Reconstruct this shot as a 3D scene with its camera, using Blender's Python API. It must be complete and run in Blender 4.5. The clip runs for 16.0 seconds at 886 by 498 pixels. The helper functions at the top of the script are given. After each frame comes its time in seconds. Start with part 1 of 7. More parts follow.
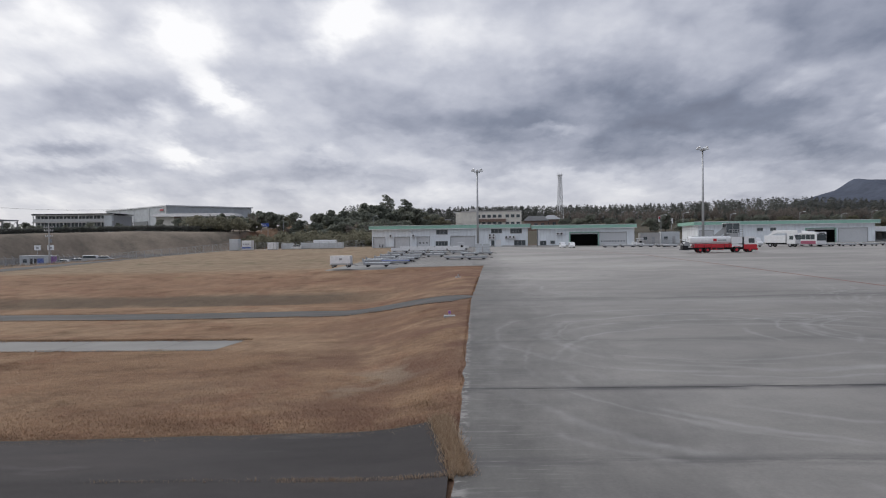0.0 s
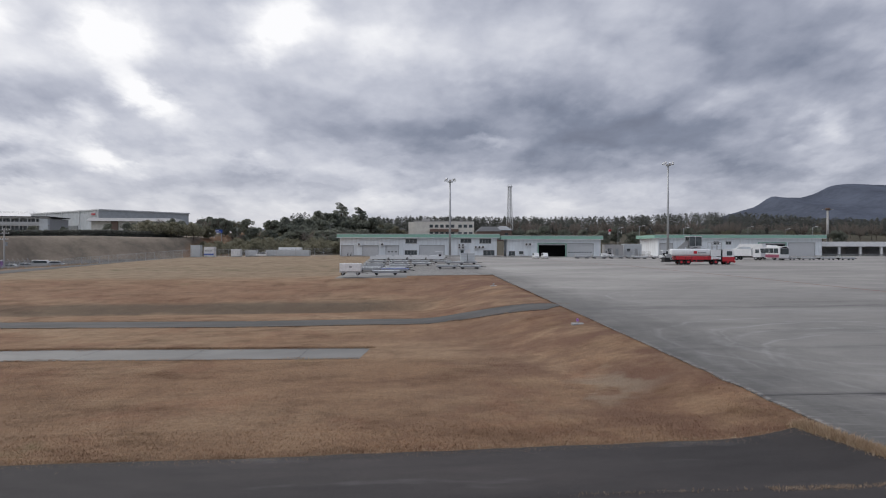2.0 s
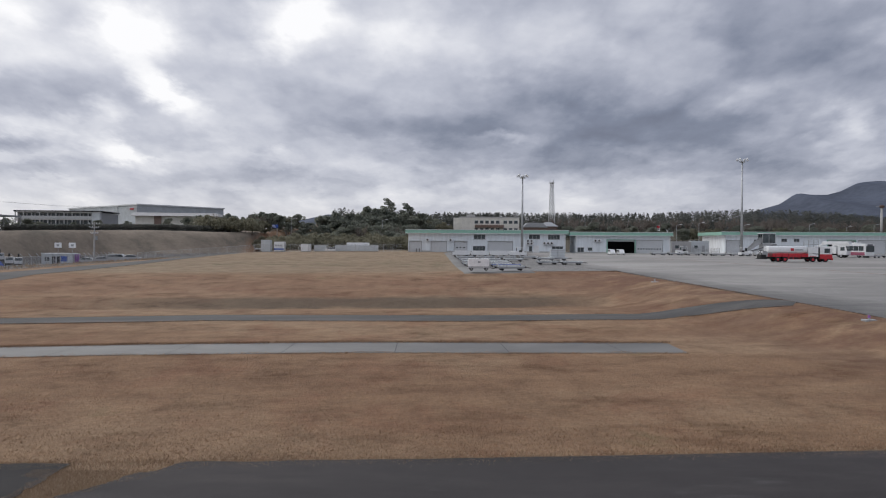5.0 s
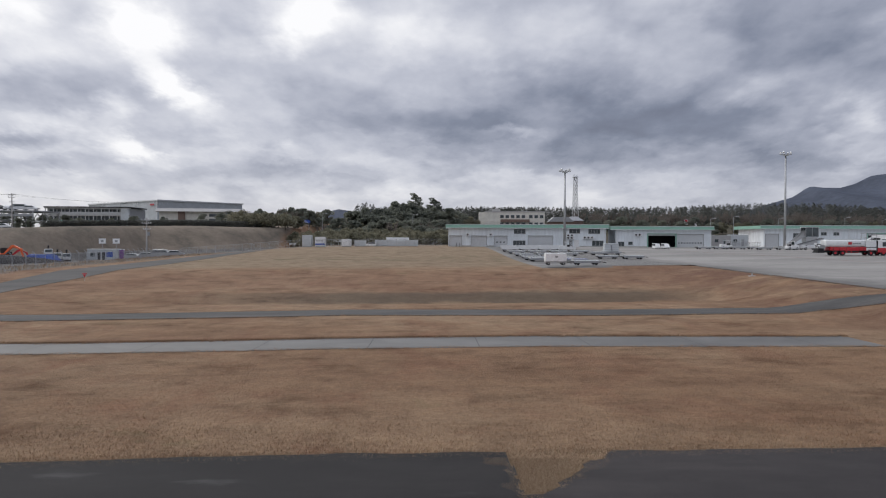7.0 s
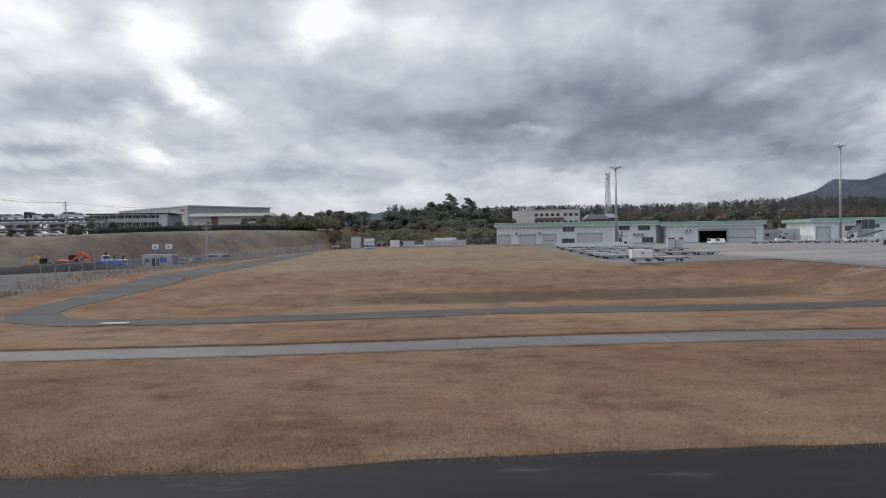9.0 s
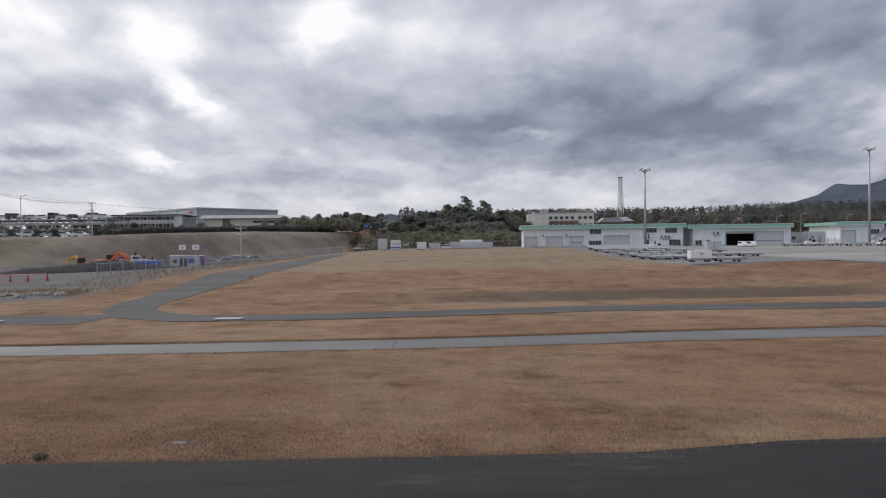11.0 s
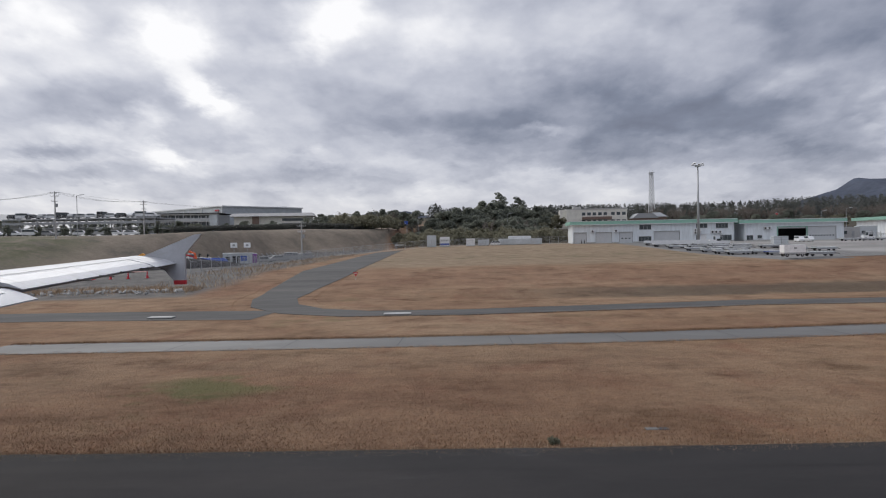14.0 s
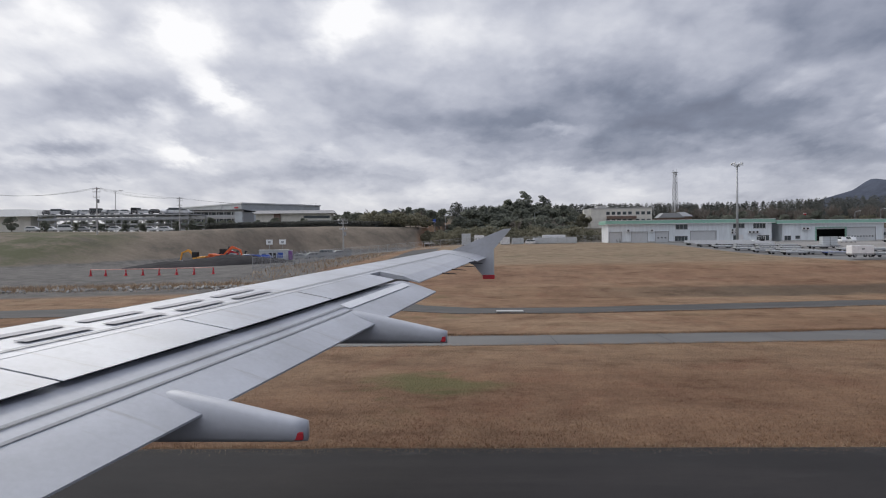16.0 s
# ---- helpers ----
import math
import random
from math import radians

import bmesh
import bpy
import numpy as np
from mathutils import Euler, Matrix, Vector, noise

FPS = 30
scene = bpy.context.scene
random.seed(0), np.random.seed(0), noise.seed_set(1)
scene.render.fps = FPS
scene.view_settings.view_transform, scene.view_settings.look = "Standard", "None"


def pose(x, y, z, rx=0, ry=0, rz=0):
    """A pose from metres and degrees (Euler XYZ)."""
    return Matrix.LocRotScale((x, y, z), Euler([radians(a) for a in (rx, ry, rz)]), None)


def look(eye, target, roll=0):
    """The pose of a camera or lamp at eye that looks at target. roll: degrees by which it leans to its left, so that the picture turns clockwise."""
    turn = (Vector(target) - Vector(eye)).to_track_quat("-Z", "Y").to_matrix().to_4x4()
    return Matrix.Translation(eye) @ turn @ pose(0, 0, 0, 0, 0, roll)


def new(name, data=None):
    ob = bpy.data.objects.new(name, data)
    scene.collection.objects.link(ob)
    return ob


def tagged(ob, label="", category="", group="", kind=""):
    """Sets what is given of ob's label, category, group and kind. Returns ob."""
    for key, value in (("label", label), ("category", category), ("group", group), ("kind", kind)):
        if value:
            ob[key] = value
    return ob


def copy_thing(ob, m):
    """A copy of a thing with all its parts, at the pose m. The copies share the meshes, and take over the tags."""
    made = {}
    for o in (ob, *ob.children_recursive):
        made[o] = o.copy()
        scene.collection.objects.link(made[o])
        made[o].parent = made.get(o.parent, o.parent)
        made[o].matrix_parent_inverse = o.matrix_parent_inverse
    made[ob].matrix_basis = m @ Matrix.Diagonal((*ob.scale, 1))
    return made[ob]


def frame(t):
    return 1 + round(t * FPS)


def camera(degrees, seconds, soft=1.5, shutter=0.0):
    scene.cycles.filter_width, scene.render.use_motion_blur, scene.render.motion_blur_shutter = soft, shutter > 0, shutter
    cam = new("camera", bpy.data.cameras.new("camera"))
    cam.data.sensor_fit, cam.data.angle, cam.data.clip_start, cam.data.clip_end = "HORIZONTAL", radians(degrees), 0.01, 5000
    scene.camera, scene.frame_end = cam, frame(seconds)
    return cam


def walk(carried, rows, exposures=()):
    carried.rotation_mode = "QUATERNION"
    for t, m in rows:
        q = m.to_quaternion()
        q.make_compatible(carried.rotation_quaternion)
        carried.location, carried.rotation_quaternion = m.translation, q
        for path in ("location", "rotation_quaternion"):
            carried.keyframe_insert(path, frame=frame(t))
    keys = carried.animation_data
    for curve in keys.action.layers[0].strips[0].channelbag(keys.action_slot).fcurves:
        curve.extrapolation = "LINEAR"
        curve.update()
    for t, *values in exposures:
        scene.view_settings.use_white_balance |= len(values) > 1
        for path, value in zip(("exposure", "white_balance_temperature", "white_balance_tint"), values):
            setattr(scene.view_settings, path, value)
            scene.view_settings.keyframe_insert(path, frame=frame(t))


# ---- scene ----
cam = camera(64.1, 16.0, soft=1.1)
PATH = [
    (0, (0.285, -0.169, 4.015), (0.198, 1.828, 3.979), -0.7),
    (0.5, (-2.172, -0.14, 3.997), (-2.255, 1.858, 3.961), -0.0),
    (1, (-4.592, -0.056, 3.968), (-4.658, 1.942, 3.927), 0.6),
    (1.5, (-6.963, 0.06, 3.952), (-6.889, 2.058, 3.932), 0.1),
    (2, (-9.331, 0.298, 3.898), (-9.228, 2.295, 3.889), 0.1),
    (2.5, (-11.676, 0.329, 3.853), (-11.55, 2.325, 3.846), 0.3),
    (3, (-14.017, 0.343, 3.856), (-13.915, 2.341, 3.847), 0.5),
    (3.5, (-16.204, 0.466, 3.835), (-16.119, 2.464, 3.817), 0.4),
    (4, (-18.397, 0.621, 3.793), (-18.325, 2.62, 3.773), 0.4),
    (6.5, (-29.066, 0.39, 3.783), (-29.029, 2.39, 3.756), 0.2),
    (7, (-31.126, 0.284, 3.786), (-31.096, 2.284, 3.75), 0.2),
    (7.5, (-33.188, 0.254, 3.781), (-33.173, 2.253, 3.743), 0.1),
    (8, (-35.305, 0.301, 3.78), (-35.323, 2.3, 3.738), -0.7),
    (8.5, (-37.286, 0.282, 3.753), (-37.312, 2.281, 3.711), -0.8),
    (9, (-39.261, 0.228, 3.723), (-39.282, 2.228, 3.688), -0.9),
    (11.5, (-48.138, 0.15, 3.316), (-48.16, 2.15, 3.291), -0.6),
    (12, (-49.778, 0.09, 3.31), (-49.815, 2.09, 3.282), -0.6),
    (12.5, (-51.344, -0.039, 3.327), (-51.398, 1.96, 3.297), -1.0),
    (13, (-52.919, -0.151, 3.355), (-52.984, 1.847, 3.324), -0.9),
    (13.5, (-54.494, -0.296, 3.378), (-54.555, 1.703, 3.347), -1.0),
    (14, (-56.091, -0.438, 3.394), (-56.147, 1.561, 3.361), -1.0),
    (14.5, (-57.654, -0.435, 3.38), (-57.708, 1.564, 3.347), -1.0),
    (15, (-59.25, -0.539, 3.399), (-59.318, 1.459, 3.364), -1.1),
    (15.5, (-60.863, -0.619, 3.419), (-60.937, 1.379, 3.383), -0.5),
    (16, (-62.581, -0.562, 3.413), (-62.666, 1.436, 3.376), -0.6),
]
walk(cam, [(t, look(eye, target, roll)) for t, eye, target, roll in PATH], exposures=[(0, 0.0), (16, 0.0)])

# ---- sky, sun ----
SUN_ELEV, SUN_ROT = radians(36), radians(-30)
world = bpy.data.worlds.new("sky")
scene.world = world
world.use_nodes = True
wt = world.node_tree
wt.nodes.clear()


def wnode(kind, **kw):
    n = wt.nodes.new(kind)
    for k, v in kw.items():
        n.inputs[k].default_value = v
    return n


def wmath(op, a, b=None, c=None):
    n = wt.nodes.new("ShaderNodeMath")
    n.operation = op
    for i, v in enumerate((a, b, c)):
        if v is None:
            continue
        if isinstance(v, (int, float)):
            n.inputs[i].default_value = v
        else:
            wt.links.new(v, n.inputs[i])
    return n.outputs[0]


# cloud banks and breaks: place, half width and height in the view towards the field, strength, tilt
BREAKS = [
    (-0.614, 0.326, 0.120, 0.060, 0.22, 0),
    (-0.415, 0.295, 0.100, 0.062, 0.5, 0),
    (-0.179, 0.308, 0.100, 0.060, 0.45, 0),
    (-0.356, 0.217, 0.095, 0.036, 0.44, -30),
    (-0.441, 0.185, 0.050, 0.032, 0.3, 0),
    (-0.440, 0.133, 0.095, 0.030, 0.28, -25),
    (-0.036, 0.290, 0.100, 0.060, 0.26, 0),
    (0.142, 0.287, 0.150, 0.080, 0.2, 0),
    (0.455, 0.213, 0.110, 0.036, 0.13, 14),
    (0.612, 0.180, 0.055, 0.040, 0.30, 25),
    (0.570, 0.136, 0.100, 0.024, 0.08, 15),
    (0.105, 0.146, 0.080, 0.014, 0.2, -8),
    (-0.210, 0.122, 0.060, 0.016, 0.14, 0),
    (0.164, 0.053, 0.519, 0.042, 0.12, 0),
    (-0.546, 0.166, 0.130, 0.016, 0.10, 0),
    (-0.395, 0.118, 0.060, 0.018, 0.20, -15),
]
BANKS = [
    (0.300, 0.157, 0.359, 0.072, 0.32, 0),
    (0.181, 0.196, 0.419, 0.080, 0.14, 4),
    (-0.018, 0.165, 0.210, 0.042, 0.16, 0),
    (-0.184, 0.221, 0.200, 0.050, 0.08, 0),
    (-0.288, 0.250, 0.180, 0.036, 0.09, 0),
    (-0.545, 0.202, 0.190, 0.060, 0.22, 0),
    (0.442, 0.283, 0.200, 0.070, 0.15, 0),
    (0.595, 0.249, 0.110, 0.090, 0.14, 0),
    (-0.579, 0.135, 0.150, 0.020, 0.22, 0),
    (-0.547, 0.105, 0.190, 0.017, 0.18, 0),
    (-0.258, 0.138, 0.170, 0.034, 0.13, 0),
    (0.252, 0.101, 0.190, 0.028, 0.18, 0),
    (0.450, 0.111, 0.150, 0.030, 0.14, 0),
    (-0.186, 0.094, 0.260, 0.018, 0.1, 0),
    (0.120, 0.112, 0.170, 0.028, 0.13, 0),
]
SKY_BASE, SKY_SIDE = 0.585, 0.21


def build_sky():
    """A broken grey overcast: dark-based banks and bright breaks in it, ragged by noise, thinning into streaks low down."""
    link = wt.links.new
    out = wt.nodes.new("ShaderNodeOutputWorld")
    geo = wt.nodes.new("ShaderNodeTexCoord")
    sep = wt.nodes.new("ShaderNodeSeparateXYZ")
    link(geo.outputs["Generated"], sep.inputs[0])
    up = wmath("MAXIMUM", sep.outputs[2], 0.0)
    flat = wmath("MAXIMUM", wmath("ABSOLUTE", sep.outputs[1]), 0.25)
    u, v = wmath("DIVIDE", sep.outputs[0], flat), wmath("DIVIDE", up, flat)

    def joined(a, b):
        n = wt.nodes.new("ShaderNodeCombineXYZ")
        for i, s in enumerate((a, b)):
            link(s, n.inputs[i])
        return n.outputs[0]

    # the cloud deck seen in perspective, and the plain view of it
    deck_h = wmath("ADD", v, 0.42)
    deck = joined(wmath("DIVIDE", u, deck_h), wmath("DIVIDE", 1.0, deck_h))
    plain = joined(u, v)

    def cloud(vec, scale, detail, rough, offset, colour=False, dist=0.0):
        m = wt.nodes.new("ShaderNodeMapping")
        m.inputs["Location"].default_value = offset
        link(vec, m.inputs[0])
        n = wt.nodes.new("ShaderNodeTexNoise")
        for key, val in (("Scale", scale), ("Detail", detail), ("Roughness", rough), ("Distortion", dist)):
            n.inputs[key].default_value = val
        link(m.outputs[0], n.inputs["Vector"])
        return n.outputs["Color" if colour else "Fac"]

    def vmath(op, a, b):
        n = wt.nodes.new("ShaderNodeVectorMath")
        n.operation = op
        for i, s in enumerate((a, b)):
            if isinstance(s, tuple):
                n.inputs[i].default_value = s
            else:
                link(s, n.inputs[i])
        return n.outputs["Value" if op in ("LENGTH", "DOT_PRODUCT") else "Vector"]

    # ragged edges: the place in the view wanders at two sizes
    wander = vmath("MULTIPLY", vmath("SUBTRACT", cloud(deck, 3.0, 5, 0.55, (2.0, 7.0, 1.0), True), (0.5, 0.5, 0.5)), (0.10, 0.055, 0.0))
    wander2 = vmath("MULTIPLY", vmath("SUBTRACT", cloud(deck, 10.0, 6, 0.6, (5.0, 3.0, 8.0), True), (0.5, 0.5, 0.5)), (0.075, 0.050, 0.0))
    place = vmath("ADD", vmath("ADD", plain, wander), wander2)

    def lump(u0, v0, a, b, amount, turn):
        m = wt.nodes.new("ShaderNodeMapping")
        m.vector_type = "TEXTURE"
        m.inputs["Location"].default_value, m.inputs["Scale"].default_value = (u0, v0, 0), (a, b, 1)
        m.inputs["Rotation"].default_value = (0, 0, radians(turn))
        link(place, m.inputs[0])
        r = wt.nodes.new("ShaderNodeMapRange")
        r.interpolation_type = "SMOOTHSTEP"
        r.inputs["To Min"].default_value, r.inputs["To Max"].default_value = amount, 0.0
        link(vmath("LENGTH", m.outputs[0], (0, 0, 0)), r.inputs["Value"])
        return r.outputs[0]

    value = wmath("SUBTRACT", SKY_BASE, wmath("MULTIPLY", u, SKY_SIDE))
    for row in BREAKS:
        value = wmath("ADD", value, lump(*row))
    for row in BANKS:
        value = wmath("SUBTRACT", value, lump(*row))
    # billows, and finer wisps; both weaker where the haze lies
    billow = wmath("ABSOLUTE", wmath("SUBTRACT", cloud(deck, 5.6, 5, 0.5, (9.1, 4.4, 6.2)), 0.5))
    value = wmath("ADD", value, wmath("MULTIPLY", wmath("SUBTRACT", billow, 0.07), 0.45))
    value = wmath("ADD", value, wmath("MULTIPLY", wmath("SUBTRACT", cloud(deck, 3.6, 9, 0.56, (3.1, 8.2, 2.6)), 0.5), 0.26))
    value = wmath("ADD", value, wmath("MULTIPLY", wmath("SUBTRACT", cloud(deck, 15.0, 7, 0.58, (1.3, 5.1, 9.0)), 0.5), 0.14))
    lumps = wt.nodes.new("ShaderNodeMapRange")
    lumps.interpolation_type = "SMOOTHSTEP"
    for key, val in (("From Min", 0.43), ("From Max", 0.59), ("To Min", -0.065), ("To Max", 0.065)):
        lumps.inputs[key].default_value = val
    link(cloud(vmath("ADD", deck, vmath("MULTIPLY", wander2, (0.8, 0.8, 0.0))), 4.0, 4, 0.48, (7.7, 1.9, 3.3)), lumps.inputs["Value"])
    value = wmath("ADD", value, lumps.outputs[0])
    # flat layers low down: dark bases under pale tops
    low = wt.nodes.new("ShaderNodeMapRange")
    low.interpolation_type = "SMOOTHSTEP"
    for key, val in (("From Min", 0.09), ("From Max", 0.21), ("To Min", 1.0), ("To Max", 0.25)):
        low.inputs[key].default_value = val
    link(v, low.inputs["Value"])
    layers = cloud(vmath("MULTIPLY", vmath("ADD", plain, wander2), (5.0, 20.0, 1.0)), 1.0, 6, 0.55, (4.0, 2.0, 0.0))
    value = wmath("ADD", value, wmath("MULTIPLY", wmath("MULTIPLY", wmath("SUBTRACT", layers, 0.5), 0.75), low.outputs[0]))
    # level cloud base, with the clearer, paler air under it
    sp = wt.nodes.new("ShaderNodeSeparateXYZ")
    link(vmath("ADD", plain, vmath("MULTIPLY", wander2, (0.4, 0.40, 0.0))), sp.inputs[0])
    base = wt.nodes.new("ShaderNodeMapRange")
    base.interpolation_type = "SMOOTHSTEP"
    for key, val in (("From Min", 0.083), ("From Max", 0.100), ("To Min", 0.06), ("To Max", 0.0)):
        base.inputs[key].default_value = val
    link(wmath("SUBTRACT", sp.outputs[1], wmath("MULTIPLY", u, 0.014)), base.inputs["Value"])
    value = wmath("ADD", value, base.outputs[0])
    # thinner cloud round the hidden sun
    sd = Vector((math.sin(SUN_ROT) * math.cos(SUN_ELEV), math.cos(SUN_ROT) * math.cos(SUN_ELEV), math.sin(SUN_ELEV)))
    glow = wmath("POWER", wmath("MAXIMUM", vmath("DOT_PRODUCT", geo.outputs["Generated"], tuple(sd)), 0.0), 14.0)
    value = wmath("ADD", value, wmath("MULTIPLY", glow, 0.10))
    ramp = wt.nodes.new("ShaderNodeValToRGB")
    link(value, ramp.inputs[0])
    els = ramp.color_ramp.elements
    els[0].position, els[0].color = 0.0, (0.150, 0.166, 0.226, 1)
    els[1].position, els[1].color = 1.0, (1.02, 1.02, 1.04, 1)
    for pos, col in ((0.22, (0.222, 0.250, 0.332, 1)), (0.42, (0.370, 0.396, 0.487, 1)), (0.60, (0.545, 0.568, 0.655, 1)), (0.78, (0.740, 0.755, 0.820, 1))):
        e = els.new(pos)
        e.color = col
    # cream haze low over the horizon
    hor = wmath("POWER", wmath("SUBTRACT", 1.0, up), 22.0)
    pale = wt.nodes.new("ShaderNodeMixRGB")
    pale.inputs[2].default_value = (0.540, 0.538, 0.566, 1)
    link(wmath("MULTIPLY", hor, 0.70), pale.inputs[0])
    link(ramp.outputs[0], pale.inputs[1])
    # an overcast sky brightens towards the zenith
    zen = wt.nodes.new("ShaderNodeMapRange")
    zen.interpolation_type = "SMOOTHSTEP"
    zen.inputs["From Min"].default_value, zen.inputs["From Max"].default_value = 0.38, 0.95
    zen.inputs["To Min"].default_value, zen.inputs["To Max"].default_value = 0.98, 1.85
    link(up, zen.inputs["Value"])
    sky = wt.nodes.new("ShaderNodeTexSky")
    sky.sky_type = "NISHITA"
    sky.sun_disc = False
    sky.sun_elevation, sky.sun_rotation = SUN_ELEV, SUN_ROT
    bg_sky = wnode("ShaderNodeBackground", Strength=0.05)
    link(sky.outputs[0], bg_sky.inputs[0])
    bg_cloud = wnode("ShaderNodeBackground", Strength=1.0)
    link(zen.outputs[0], bg_cloud.inputs["Strength"])
    link(pale.outputs[0], bg_cloud.inputs[0])
    both = wt.nodes.new("ShaderNodeMixShader")
    both.inputs[0].default_value = 0.96
    link(bg_sky.outputs[0], both.inputs[1]), link(bg_cloud.outputs[0], both.inputs[2])
    link(both.outputs[0], out.inputs[0])
    return sd


SUN_DIR = build_sky()
sun = new("sun", bpy.data.lights.new("sun", "SUN"))
sun.data.energy, sun.data.angle, sun.data.color = 0.85, radians(25), (1.0, 0.97, 0.92)
sun.matrix_world = look(SUN_DIR * 900, (0, 0, 0))


# ---- materials ----
class Mat:
    def __init__(self, name, rough=0.7, metal=0.0, spec=0.4):
        self.m = bpy.data.materials.new(name)
        self.m.use_nodes = True
        self.t = self.m.node_tree
        self.b = self.t.nodes["Principled BSDF"]
        self.b.inputs["Roughness"].default_value = rough
        self.b.inputs["Metallic"].default_value = metal
        self.b.inputs["Specular IOR Level"].default_value = spec
        self.pos = None

    def link(self, a, b):
        self.t.links.new(a, b)

    def where(self, stretch=(1, 1, 1), local=False):
        m = self.t.nodes.new("ShaderNodeMapping")
        m.inputs["Scale"].default_value = stretch
        if local:
            g = self.t.nodes.new("ShaderNodeTexCoord")
            self.link(g.outputs["Object"], m.inputs[0])
        else:
            g = self.t.nodes.new("ShaderNodeNewGeometry")
            self.link(g.outputs["Position"], m.inputs[0])
        return m.outputs[0]

    def noise(self, scale, detail=4, rough=0.55, stretch=(1, 1, 1), local=False, dist=0.0):
        n = self.t.nodes.new("ShaderNodeTexNoise")
        n.inputs["Scale"].default_value, n.inputs["Detail"].default_value = scale, detail
        n.inputs["Roughness"].default_value, n.inputs["Distortion"].default_value = rough, dist
        self.link(self.where(stretch, local), n.inputs["Vector"])
        return n.outputs[0]

    def ramp(self, fac, stops):
        r = self.t.nodes.new("ShaderNodeValToRGB")
        self.link(fac, r.inputs[0])
        e = r.color_ramp.elements
        for i, (p, c) in enumerate(stops):
            if i > 1:
                e.new(p)
        for i, (p, c) in enumerate(stops):
            e[i].position, e[i].color = p, (*c, 1) if len(c) == 3 else c
        return r.outputs[0]

    def mix(self, fac, a, b, mode="MIX"):
        n = self.t.nodes.new("ShaderNodeMixRGB")
        n.blend_type = mode
        for i, v in enumerate((fac, a, b)):
            if isinstance(v, (int, float)):
                n.inputs[i].default_value = v
            elif isinstance(v, tuple):
                n.inputs[i].default_value = (*v, 1)
            else:
                self.link(v, n.inputs[i])
        return n.outputs[0]

    def math(self, op, a, b=0.0):
        n = self.t.nodes.new("ShaderNodeMath")
        n.operation = op
        for i, v in enumerate((a, b)):
            if isinstance(v, (int, float)):
                n.inputs[i].default_value = v
            else:
                self.link(v, n.inputs[i])
        return n.outputs[0]

    def color(self, sock):
        if isinstance(sock, tuple):
            self.b.inputs["Base Color"].default_value = (*sock, 1)
        else:
            self.link(sock, self.b.inputs["Base Color"])
        return self

    def bump(self, height, strength=0.3, distance=0.02):
        n = self.t.nodes.new("ShaderNodeBump")
        n.inputs["Strength"].default_value, n.inputs["Distance"].default_value = strength, distance
        self.link(height, n.inputs["Height"])
        self.link(n.outputs[0], self.b.inputs["Normal"])
        return self

    def rand(self, island=False):
        if island:
            return self.t.nodes.new("ShaderNodeNewGeometry").outputs["Random Per Island"]
        return self.t.nodes.new("ShaderNodeObjectInfo").outputs["Random"]


def simple(name, col, rough=0.6, metal=0.0, var=0.12, scale=3.0, spec=0.4, local=True):
    """Paint or metal with grime at two scales."""
    k = Mat(name, rough, metal, spec)
    a = k.noise(scale, 5, 0.6, local=local)
    b = k.noise(scale * 9, 3, 0.5, local=local)
    f = k.math("ADD", k.math("MULTIPLY", a, 0.7), k.math("MULTIPLY", b, 0.3))
    dark = tuple(c * (1 - 1.6 * var) for c in col)
    lite = tuple(min(1, c * (1 + 0.5 * var)) for c in col)
    k.color(k.ramp(f, [(0.32, dark), (0.62, lite)]))
    return k.m


def band(k, sock, a, b):
    n = k.t.nodes.new("ShaderNodeMapRange")
    n.interpolation_type = "SMOOTHSTEP"
    n.inputs["From Min"].default_value, n.inputs["From Max"].default_value = a, b
    k.link(sock, n.inputs["Value"])
    return n.outputs[0]


def plan_xyz(k, wander, scale):
    """Place in plan, with wandering so that patches have ragged edges."""
    sep = k.t.nodes.new("ShaderNodeSeparateXYZ")
    k.link(k.where(), sep.inputs[0])
    n = k.math("MULTIPLY", k.math("SUBTRACT", k.noise(scale, 6, 0.7), 0.5), wander)
    return k.math("ADD", sep.outputs[0], n), k.math("ADD", sep.outputs[1], n), sep.outputs[2]


